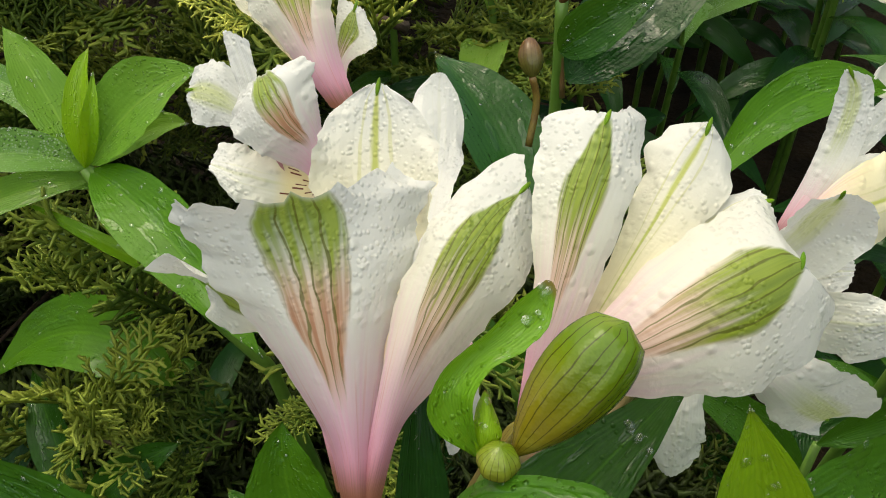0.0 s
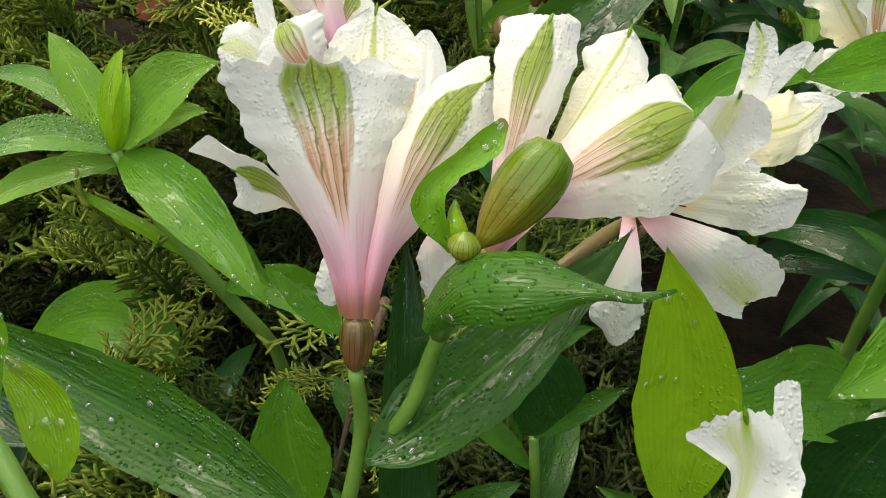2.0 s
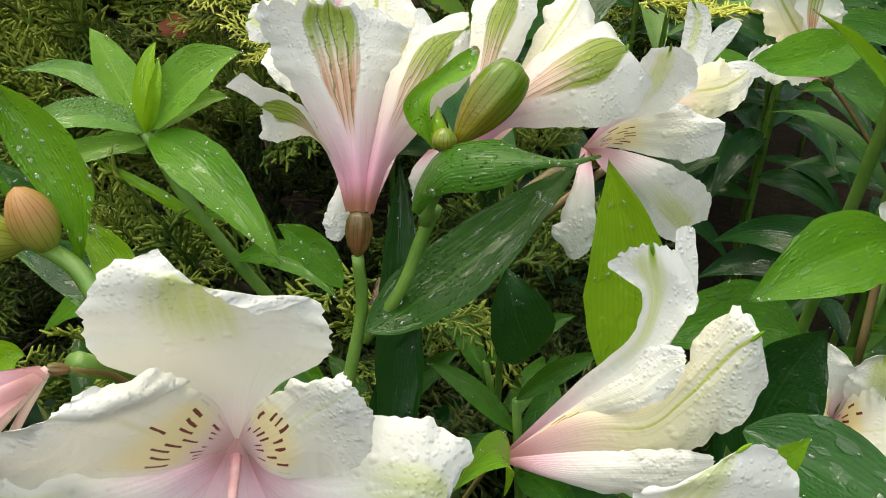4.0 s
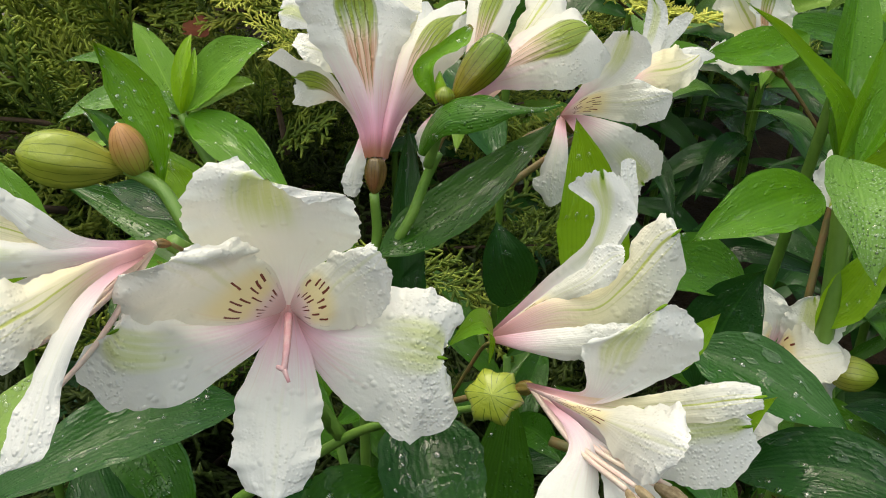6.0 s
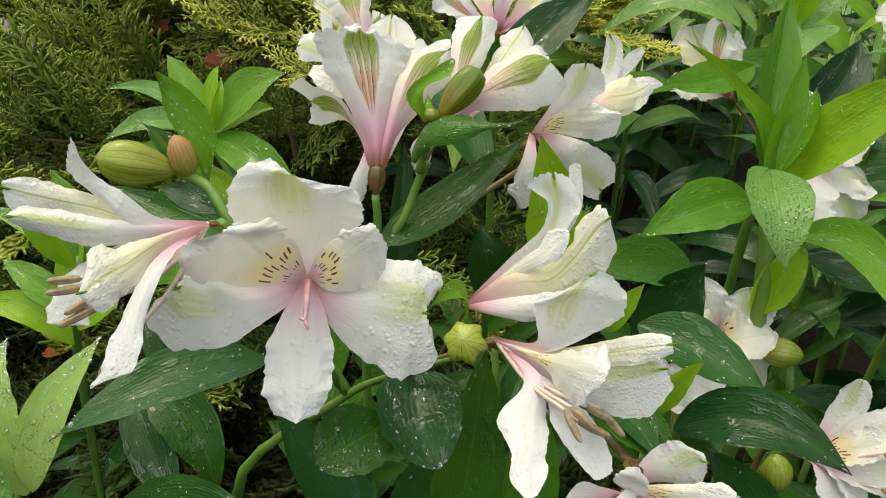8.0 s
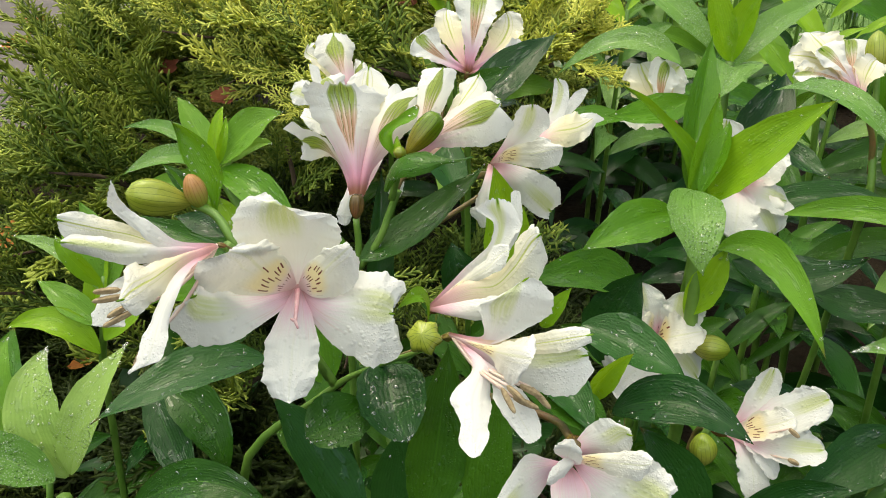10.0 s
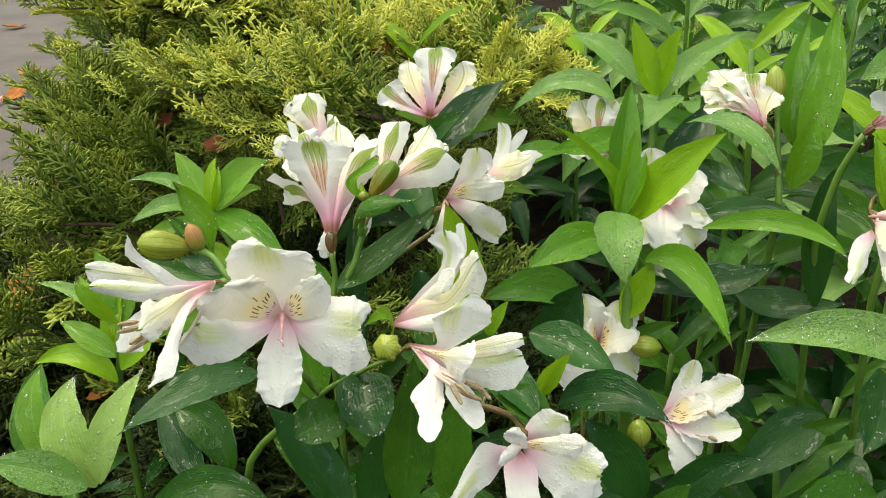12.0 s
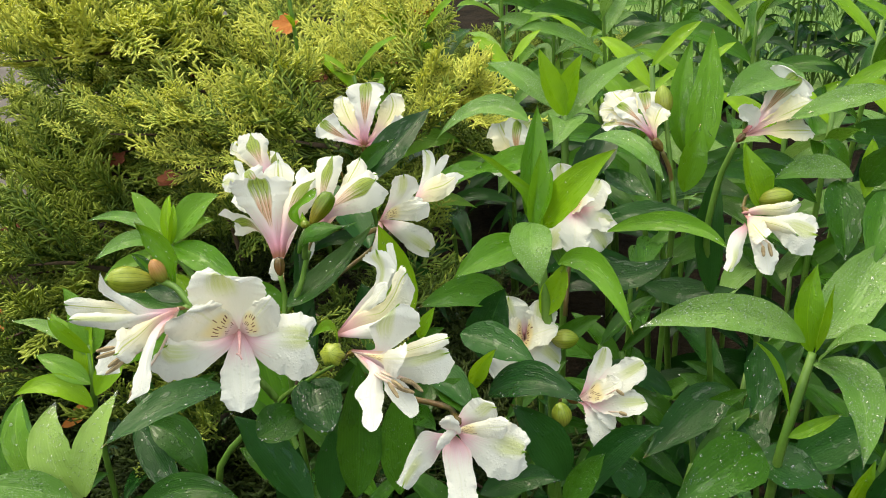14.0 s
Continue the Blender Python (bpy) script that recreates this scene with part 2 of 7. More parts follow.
def plain(name, colour, other, scale, rough, bump=0.3, dist=0.001, spec=0.5, thru=0.0):
    g = Graph(name)
    p = g.place()
    a = g.noise(p, scale, 5.0)
    col = g.mix(g.ramp(a, 0.3, 0.7), colour, other)
    b = g.noise(p, scale * 7, 4.0)
    col = g.mix(g.m("MULTIPLY", g.ramp(b, 0.5, 0.75), 0.35), col, other)
    return g.surface(col, rough, g.bump(g.m("ADD", a, g.m("MULTIPLY", b, 0.5)), bump, dist), spec, thru)


STEM = plain("green stem", (0.09, 0.20, 0.025), (0.15, 0.27, 0.045), 90, 0.4)
STEM_RED = plain("reddish pedicel", (0.13, 0.13, 0.035), (0.22, 0.12, 0.05), 150, 0.4)
ANTHER = plain("anther", (0.24, 0.17, 0.09), (0.40, 0.31, 0.18), 900, 0.7)
STYLE = plain("style", (0.78, 0.36, 0.42), (0.85, 0.6, 0.6), 300, 0.45, thru=0.2)
FILAMENT = plain("filament", (0.80, 0.70, 0.58), (0.84, 0.62, 0.58), 300, 0.45, thru=0.2)
# Wet soil, near black so its colour adds the shade between leaves.
SOIL = plain("wet soil with painted shade", (0.008, 0.006, 0.004), (0.024, 0.017, 0.010), 14, 0.9, 0.9, 0.02, 0.08)
PAVING = plain("concrete paving", (0.07, 0.059, 0.055), (0.11, 0.094, 0.087), 6, 0.75, 0.3, 0.004)
LAWN = plain("lawn", (0.07, 0.15, 0.025), (0.15, 0.26, 0.05), 9, 0.8, 0.8, 0.02)
BARK = plain("juniper bark", (0.07, 0.045, 0.03), (0.14, 0.09, 0.06), 80, 0.85, 0.7, 0.003)
FALLEN = plain("fallen leaf", (0.36, 0.10, 0.02), (0.55, 0.24, 0.05), 60, 0.65, 0.5, 0.002, 0.2, thru=0.2)
FALLEN_RED = plain("red fallen leaf", (0.16, 0.045, 0.025), (0.27, 0.09, 0.05), 60, 0.7, 0.5, 0.002, 0.15, thru=0.15)
PINK = plain("pink petal", (0.75, 0.36, 0.42), (0.85, 0.6, 0.62), 60, 0.6, thru=0.2)


def bud_material(name, base, tip, vein):
    g = Graph(name)
    u, v = g.uv()
    p = g.place()
    w = g.m("MULTIPLY", g.m("SUBTRACT", g.noise(p, 140.0), 0.5), 0.05)
    col = g.mix(g.ramp(g.m("ADD", v, w), 0.15, 0.85), base, tip)
    col = g.mix(g.m("MULTIPLY", g.ramp(g.noise(p, 90.0), 0.45, 0.65), 0.35), col, (0.42, 0.42, 0.07))
    k = g.ramp(g.m("COSINE", g.m("MULTIPLY", g.m("ADD", u, w), 113.1)), 0.90, 0.99)
    col = g.mix(g.m("MULTIPLY", k, 0.8), col, vein)
    n = g.bump(g.noise(p, 900.0, 2.0), 0.3, 0.0005)
    return g.surface(col, 0.22, n, 0.5, 0.12)


BUD = bud_material("green bud", (0.22, 0.18, 0.012), (0.12, 0.215, 0.008), (0.05, 0.045, 0.005))
BUD_WARM = bud_material("bronze bud", (0.30, 0.34, 0.05), (0.52, 0.25, 0.10), (0.26, 0.12, 0.04))
OVARY = bud_material("ovary", (0.17, 0.075, 0.03), (0.13, 0.085, 0.025), (0.035, 0.02, 0.01))
BUD_BROWN = bud_material("withered bud", (0.10, 0.10, 0.02), (0.16, 0.08, 0.03), (0.06, 0.03, 0.01))
BUD_RIBBED = bud_material("ribbed bud", (0.16, 0.26, 0.02), (0.30, 0.36, 0.04), (0.05, 0.10, 0.01))
BUD_PALE = bud_material("pale bud", (0.34, 0.36, 0.06), (0.25, 0.34, 0.03), (0.12, 0.16, 0.02))

def water_material():
    g = Graph("water")
    edge = g.nt.nodes.new("ShaderNodeLayerWeight")
    edge.inputs[0].default_value = 0.5
    gloss = g.m("ADD", g.m("MULTIPLY", g.m("POWER", edge.outputs["Facing"], 2.8), 0.5), 0.115)
    clear = g.nt.nodes.new("ShaderNodeBsdfTransparent")
    bent = g.nt.nodes.new("ShaderNodeBsdfRefraction")
    bent.inputs["IOR"].default_value, bent.inputs["Roughness"].default_value = 1.33, 0.0
    shine = g.nt.nodes.new("ShaderNodeBsdfGlossy")
    shine.inputs["Roughness"].default_value = 0.04
    body, both = g.nt.nodes.new("ShaderNodeMixShader"), g.nt.nodes.new("ShaderNodeMixShader")
    body.inputs[0].default_value = 0.12
    g.nt.links.new(clear.outputs[0], body.inputs[1])
    g.nt.links.new(bent.outputs[0], body.inputs[2])
    g.nt.links.new(gloss, both.inputs[0])
    g.nt.links.new(body.outputs[0], both.inputs[1])
    g.nt.links.new(shine.outputs[0], both.inputs[2])
    g.nt.links.new(both.outputs[0], g.out.inputs[0])
    return g.mat


WATER = water_material()


def juniper_material(name, deep, mid, tip, old=0.25, new_growth=0.52):
    g = Graph(name)
    isl = g.nt.nodes.new("ShaderNodeNewGeometry").outputs["Random Per Island"]
    u, v = g.uv()
    p = g.place()
    # Golden tips are growth; the deep inner tone also paints in shade.
    age_shade = g.m("ADD", g.m("MULTIPLY", v, 0.66), g.m("ADD", g.m("MULTIPLY", isl, 0.2), g.m("MULTIPLY", g.noise(p, 7.0), 0.3)))
    col = g.mix(g.ramp(age_shade, old, old + 0.3), deep, mid)
    col = g.mix(g.ramp(age_shade, new_growth, new_growth + 0.34), col, tip)
    return g.surface(col, 0.5, g.bump(g.noise(p, 1400.0, 2.0), 0.5, 0.0006), 0.3, 0.3)


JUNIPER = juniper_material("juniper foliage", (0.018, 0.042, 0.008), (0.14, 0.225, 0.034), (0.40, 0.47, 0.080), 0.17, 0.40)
# Inner foliage darkened: its colour stands in for the shade down there.
JUNIPER_SHADE = juniper_material("juniper foliage with painted shade", (0.016, 0.026, 0.007), (0.05, 0.08, 0.013), (0.13, 0.17, 0.022), 0.25, 0.6)
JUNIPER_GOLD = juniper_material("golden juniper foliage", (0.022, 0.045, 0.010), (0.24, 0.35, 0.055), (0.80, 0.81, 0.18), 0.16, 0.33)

# ---- builders ----
REF = Vector((0.0, -0.55, 0.835))


def thing(name, at, label, category, group=""):
    """An empty at the foot of a thing."""
    ob = new(name)
    ob.empty_display_size = 0.01
    ob.location = at
    return tagged(ob, label, category, group)


def mesh_part(name, verts, faces, mat, parent=None, uvs=None, smooth=True):
    """One mesh object, given in world metres, under its parent."""
    me = bpy.data.meshes.new(name)
    off = Vector((0, 0, 0))
    up = parent
    while up is not None:
        off += up.location
        up = up.parent
    verts = np.asarray(verts, dtype=float) - np.array(off)
    me.from_pydata(verts.tolist(), [], faces)
    if uvs is not None:
        layer = me.uv_layers.new(name="UVMap")
        idx = np.empty(len(me.loops), dtype=np.int32)
        me.loops.foreach_get("vertex_index", idx)
        layer.data.foreach_set("uv", np.asarray(uvs, dtype=np.float32)[idx].ravel())
    if smooth:
        me.polygons.foreach_set("use_smooth", [True] * len(me.polygons))
    me.materials.append(mat)
    me.update()
    ob = new(name, me)
    ob.parent = parent
    return ob


def smooth01(a, b, x):
    t = np.clip((x - a) / (b - a), 0, 1)
    return t * t * (3 - 2 * t)


def leaf_shape(s):
    return np.maximum(0.07 * (1 - s), (s ** 0.78) * ((1 - s) ** 1.12) / 0.270)


def round_shape(s):
    return np.maximum(0.06 * (1 - s), (s ** 0.55) * ((1 - s) ** 0.6) / 0.448)


def tepal_shape(s):
    body = 0.15 + 0.85 * np.clip(s / 0.88, 0, 1) ** 1.75
    return body * np.sqrt(np.clip(1 - np.clip((s - 0.76) / 0.24, 0, 1) ** 3.2, 0, 1))


def fan_shape(s):
    body = 0.22 + 0.78 * smooth01(0.0, 0.62, s)
    return body * np.sqrt(np.clip(1 - np.clip((s - 0.72) / 0.28, 0, 1) ** 3.6, 0, 1))


def face_shape(s):
    body = 0.24 + 0.76 * smooth01(0.0, 0.52, s)
    return body * np.sqrt(np.clip(1 - np.clip((s - 0.58) / 0.42, 0, 1) ** 3.0, 0, 1))


def claw_shape(s):
    body = 0.24 + 0.76 * smooth01(0.04, 0.56, s)
    return body * np.sqrt(np.clip(1 - np.clip((s - 0.62) / 0.38, 0, 1) ** 2.4, 0, 1))


def spoon_shape(s):
    body = 0.26 + 0.74 * smooth01(0.0, 0.40, s)
    return body * np.sqrt(np.clip(1 - np.clip((s - 0.62) / 0.38, 0, 1) ** 2.6, 0, 1))


def blade(b, m, t, w, roll, shape, nv, nu, fold=0.0, cup=0.0, ruffle=0.0, waves=3.0, notch=0.0, seed=0, twist=0.0):
    """A thin blade along a curve from b through m to t: positions, normals, uv, as a grid of nv + 1 by nu + 1."""
    rng = np.random.RandomState(seed)
    b, m, t = np.array(b, float), np.array(m, float), np.array(t, float)
    c = 2 * m - (b + t) / 2
    s = 1 - (1 - np.linspace(0, 1, nv + 1)[:, None]) ** 1.5
    line = (1 - s) ** 2 * b + 2 * s * (1 - s) * c + s ** 2 * t
    tan = 2 * (1 - s) * (c - b) + 2 * s * (t - c)
    tan /= np.linalg.norm(tan, axis=1, keepdims=True) + 1e-9
    axis = Vector(t - b).normalized()
    n0 = REF - axis * REF.dot(axis)
    if n0.length < 0.15:
        n0 = Vector((0, 0, 1)) - axis * axis.z + n0
    n0 = (Matrix.Rotation(radians(roll), 3, axis) @ n0.normalized())
    nor = np.array(n0) - tan * (tan @ np.array(n0))[:, None]
    nor /= np.linalg.norm(nor, axis=1, keepdims=True)
    side = np.cross(tan, nor)
    if twist:
        a = np.radians(twist) * (s - 0.3)
        nor, side = nor * np.cos(a) + side * np.sin(a), side * np.cos(a) - nor * np.sin(a)
    u = np.linspace(-1, 1, nu + 1)[None, :, None]
    h = (w / 2) * shape(s[:, 0])[:, None, None]
    length = np.linalg.norm(t - b)
    ph = rng.rand(4) * 6.28
    au = np.abs(u)
    S = s[:, :, None]
    env = smooth01(0.25, 0.75, S)
    wave = np.where(u > 0, np.sin(S * waves * 6.28 + ph[0]), np.sin(S * waves * 6.28 * 1.13 + ph[1]))
    wave = wave + 0.5 * np.sin(S * waves * 15 + ph[2] + u * 4)
    lift = h * (fold * au + cup * au ** 2) + ruffle * w * env * au ** 2.5 * wave
    lift = lift + w * 0.010 * ruffle * 20 * np.sin(u * 5 + ph[3] + S * 5)
    jag = 0.5 * np.sin(S * waves * 22 + ph[2]) + rng.uniform(-0.6, 0.6, (nv + 1, 2))[:, (np.linspace(-1, 1, nu + 1) > 0).astype(int)][:, :, None] + 0.7 * np.sin(S * waves * 8.5 + ph[1] + u)
    pos = line[:, None, :] + side[:, None, :] * (h * u * (1 + 1.1 * ruffle * au ** 3 * jag)) + nor[:, None, :] * lift
    if notch:
        wide = np.clip(2 * h / w, 0, 1)
        pos = pos + tan[:, None, :] * (length * notch * wide * np.sin(np.pi * np.clip(au * 1.05, 0, 1)) * smooth01(0.6, 1.0, S))
        pos = pos + tan[:, None, :] * (length * notch * 0.35 * wide * env * au * np.sin(u * 23 + ph[1]))
    du = np.gradient(pos, axis=1)
    dv = np.gradient(pos, axis=0)
    nrm = np.cross(dv, du)
    nrm /= np.linalg.norm(nrm, axis=2, keepdims=True) + 1e-12
    uv = np.stack(np.broadcast_arrays(u * 0.5 + 0.5, S), axis=-1)[:, :, 0, :]
    return pos, nrm, uv

def loft(rows, nv, nu, ruffle=0.03, waves=3.0, seed=0):
    """A tepal laid over stations from its foot to its tip: centre, then width, tilt and lead of its left and right edge."""
    rng = np.random.RandomState(seed)
    mid, edges = [Vector(r[:3]) for r in rows], ([], [])
    last = len(rows) - 1
    for i, r in enumerate(rows):
        tan = (mid[min(i + 1, last)] - mid[max(i - 1, 0)]).normalized()
        up = (REF - tan * REF.dot(tan)).normalized()
        side = tan.cross(up)
        for k, sg in ((0, -1), (1, 1)):
            w, a, lead = r[3 + 2 * k], radians(r[4 + 2 * k]), r[7 + k]
            edges[k].append(mid[i] + side * (sg * w * math.cos(a)) + up * (w * math.sin(a)) + tan * lead)
    gap = [0.0]
    for i in range(last):
        gap.append(gap[-1] + max((mid[i + 1] - mid[i]).length, 0.6 * (edges[0][i + 1] - edges[0][i]).length, 0.6 * (edges[1][i + 1] - edges[1][i]).length))
    knots = np.array(gap) / gap[-1]
    s = 1 - (1 - np.linspace(0, 1, nv + 1)) ** 1.35
    lines = []
    for pts in (edges[0], mid, edges[1]):
        p = np.array([tuple(v) for v in pts])
        slope = np.gradient(p, knots, axis=0)
        i = np.clip(np.searchsorted(knots, s, side="right") - 1, 0, last - 1)
        h = (knots[i + 1] - knots[i])[:, None]
        f = ((s - knots[i])[:, None]) / h
        lines.append((2 * f ** 3 - 3 * f * f + 1) * p[i] + (f ** 3 - 2 * f * f + f) * h * slope[i] + (3 * f * f - 2 * f ** 3) * p[i + 1] + (f ** 3 - f * f) * h * slope[i + 1])
    lt, ce, rt = (a[:, None, :] for a in lines)
    u = np.linspace(-1, 1, nu + 1)[None, :, None]
    au, S = np.abs(u), s[:, None, None]
    pos = ce + u * (rt - lt) / 2 + u * u * ((rt + lt) / 2 - ce)
    half = np.linalg.norm(rt - lt, axis=2, keepdims=True) / 2
    nrm = np.cross(np.gradient(pos, axis=0), np.gradient(pos, axis=1))
    nrm /= np.linalg.norm(nrm, axis=2, keepdims=True) + 1e-12
    ph = rng.rand(6) * 6.28
    env = smooth01(0.25, 0.7, S)
    wave = np.where(u > 0, np.sin(S * waves * 6.28 + ph[0]), np.sin(S * waves * 7.1 + ph[1])) + 0.6 * np.sin(S * waves * 15 + ph[2] + u * 3) + 0.35 * np.sin(S * waves * 31 + ph[3])
    pos = pos + nrm * half * ruffle * env * (au ** 3 * wave * 1.6 + 0.25 * np.sin(u * 6 + ph[4] + S * 6) + 0.18 * np.sin(u * 13 + ph[5] - S * 9))
    jag = np.sin(S * waves * 21 + ph[1] + u) + 0.8 * np.sin(S * waves * 47 + ph[3]) + rng.uniform(-0.9, 0.9, (nv + 1, 2))[:, (np.linspace(-1, 1, nu + 1) > 0).astype(int)][:, :, None]
    pos = pos + (pos - ce) * (0.018 * env * au ** 4 * jag)
    ahead = ce[-1] - ce[-3]
    ahead /= np.linalg.norm(ahead) + 1e-12
    pos = pos + ahead[None] * half[-1] * 0.05 * smooth01(0.85, 1.0, S) * (np.sin(u * 17 + ph[0]) + 0.7 * np.sin(u * 31 + ph[2]))
    nrm = np.cross(np.gradient(pos, axis=0), np.gradient(pos, axis=1))
    nrm /= np.linalg.norm(nrm, axis=2, keepdims=True) + 1e-12
    uv = np.stack(np.broadcast_arrays(u * 0.5 + 0.5, S), axis=-1)[:, :, 0, :]
    return pos, nrm, uv


def grid_faces(nv, nu):
    return [(r * (nu + 1) + k, r * (nu + 1) + k + 1, (r + 1) * (nu + 1) + k + 1, (r + 1) * (nu + 1) + k) for r in range(nv) for k in range(nu)]


WET = {}


def bead(owner, pos, nrm, count, lo, hi, seed, low=0.0):
    """Remember round drops of water on the side of a blade turned up and towards the camera."""
    rng = np.random.RandomState(seed + 7)
    nv, nu = pos.shape[0], pos.shape[1]
    for _ in range(count):
        i, k = int(rng.uniform(low, 0.97) * nv), 1 + rng.randint(max(nu - 2, 1))
        i = min(i, nv - 2)
        k = min(k, nu - 2)
        f, e = rng.rand(), rng.rand()
        p = (pos[i, k] * (1 - f) + pos[i + 1, k] * f) * (1 - e) + (pos[i, k + 1] * (1 - f) + pos[i + 1, k + 1] * f) * e
        n = nrm[i, k]
        if n @ np.array(REF) < 0:
            n = -n
        r = lo + (hi - lo) * rng.rand() ** 3.8
        WET.setdefault(owner.name, []).append((p, n, r))


def water(owner):
    """All the drops on a thing or flower, as one mesh."""
    drops = WET.get(owner.name, [])
    if not drops:
        return
    verts, faces = [], []
    for p, n, r in drops:
        n = Vector(n)
        a = n.orthogonal().normalized()
        c = n.cross(a)
        k = len(verts)
        n8 = 8 if r > 0.0005 else 6
        verts.append(np.array(p) + np.array(n) * 0.42 * r)
        e1, e2 = 1 + 0.28 * math.sin(k * 1.7), 1 + 0.22 * math.sin(k * 2.9)
        a, c = a * e1, c * e2
        for rad, up in ((0.58, 0.33), (0.95, 0.07), (0.9, -0.12)) if n8 == 8 else ((0.62, 0.30), (0.95, -0.08)):
            for j in range(n8):
                q = j * math.tau / n8
                verts.append(np.array(p) + np.array(a * math.cos(q) + c * math.sin(q)) * rad * r + np.array(n) * up * r)
        for j in range(n8):
            e = (j + 1) % n8
            faces.append((k, k + 1 + j, k + 1 + e))
            faces.append((k + 1 + j, k + 1 + n8 + j, k + 1 + n8 + e, k + 1 + e))
            if n8 == 8:
                faces.append((k + 9 + j, k + 17 + j, k + 17 + e, k + 9 + e))
    tagged(mesh_part("water", verts, faces, WATER, owner), "clear round rain drops", kind="stuff")


COUNT = [0]


def leaf(plant, b, m, t, w, roll=0, mat=None, fold=0.22, ruffle=0.028, twist=0.0, shape=leaf_shape, drops=12, rows=26, cols=10):
    COUNT[0] += 1
    sd = COUNT[0]
    pos, nrm, uv = blade(b, m, t, w * 0.86, roll, shape, rows, cols, fold, 0.12, ruffle, 1.6, 0.0, sd, twist)
    ob = mesh_part("leaf", pos.reshape(-1, 3), grid_faces(rows, cols), mat or LEAF_MID, plant, uv.reshape(-1, 2))
    if drops:
        bead(plant, pos, nrm, int(drops * 1.5), 0.00014, 0.0010, sd, 0.06)
    return ob


def shaped_leaf(plant, rows, mat, drops=12, ruffle=0.03):
    """A leaf with a form of its own, laid over stations as loft() takes them."""
    COUNT[0] += 1
    sd = COUNT[0]
    pos, nrm, uv = loft(rows, 40, 14, ruffle, 1.2, sd)
    mesh_part("leaf", pos.reshape(-1, 3), grid_faces(40, 14), mat, plant, uv.reshape(-1, 2))
    bead(plant, pos, nrm, drops, 0.00014, 0.0009, sd, 0.05)


def tube(name, pts, radii, mat, parent, sides=7, steps=5):
    """A round bar along a smooth line through pts, its radius running through radii."""
    pts = [Vector(p) for p in pts]
    ext = [pts[0] * 2 - pts[1]] + pts + [pts[-1] * 2 - pts[-2]]
    line, rad = [], []
    for i in range(1, len(ext) - 2):
        for k in range(steps):
            s = k / steps
            p0, p1, p2, p3 = ext[i - 1:i + 3]
            d0, d1, d2 = (p1 - p0).length, (p2 - p1).length, (p3 - p2).length
            ta, tb = (p2 - p0) * (d1 / (d0 + d1)), (p3 - p1) * (d1 / (d1 + d2))
            line.append(p1 * (2 * s ** 3 - 3 * s * s + 1) + ta * (s ** 3 - 2 * s * s + s) + p2 * (3 * s * s - 2 * s ** 3) + tb * (s ** 3 - s * s))
            rad.append(radii[i - 1] * (1 - s) + radii[i] * s)
    line.append(pts[-1])
    rad.append(radii[-1])
    verts, uvs, faces = [], [], []
    a = (line[1] - line[0]).orthogonal().normalized()
    for i, p in enumerate(line):
        d = (line[min(i + 1, len(line) - 1)] - line[max(i - 1, 0)]).normalized()
        a = (a - d * a.dot(d)).normalized()
        c = d.cross(a)
        for j in range(sides):
            q = j * math.tau / sides
            verts.append(p + (a * math.cos(q) + c * math.sin(q)) * rad[i])
            uvs.append((j / sides, i / (len(line) - 1)))
    for i in range(len(line) - 1):
        for j in range(sides):
            e = (j + 1) % sides
            faces.append((i * sides + j, i * sides + e, (i + 1) * sides + e, (i + 1) * sides + j))
    faces.append(tuple(range(sides))[::-1])
    faces.append(tuple(range((len(line) - 1) * sides, len(line) * sides)))
    return mesh_part(name, [tuple(v) for v in verts], faces, mat, parent, uvs)


def pod(name, b, t, w, mat, parent, ribs=3, depth=0.06, belly=0.56, point=1.05, label=""):
    """A ribbed bud or ovary from b to t."""
    b, t = Vector(b), Vector(t)
    d = (t - b)
    a = d.orthogonal().normalized()
    c = d.normalized().cross(a)
    ns, rings = 24, 14
    verts, uvs, faces = [], [], []
    for i in range(rings + 1):
        s = i / rings
        ea, eb = 1.1 * belly, 0.62 * point
        peak = (ea / (ea + eb)) ** ea * (eb / (ea + eb)) ** eb
        r = w / 2 * (s ** ea) * ((1 - s) ** eb) / peak if s < 1 else 0.0
        r = max(r, w * 0.07 * (1 - s))
        for j in range(ns):
            q = j * math.tau / ns
            rr = r * (1 + depth * math.cos(ribs * 2 * q) * math.sin(math.pi * s))
            verts.append(tuple(b + d * s + (a * math.cos(q) + c * math.sin(q)) * rr))
            uvs.append((j / ns, s))
    for i in range(rings):
        for j in range(ns):
            e = (j + 1) % ns
            faces.append((i * ns + j, i * ns + e, (i + 1) * ns + e, (i + 1) * ns + j))
    ob = mesh_part(name, verts, faces, mat, parent, uvs)
    return tagged(ob, label) if label else ob


KINDS = {"outer": (OUTER, tepal_shape, 0.055), "point": (OUTER_POINT, tepal_shape, 0.055), "face": (OUTER_FACE, face_shape, 0.065), "fan": (FAN_FACE, fan_shape, 0.05), "inner": (INNER, spoon_shape, 0.04),
         "cream": (CREAM, claw_shape, 0.045), "lower": (LOWER, claw_shape, 0.05)}


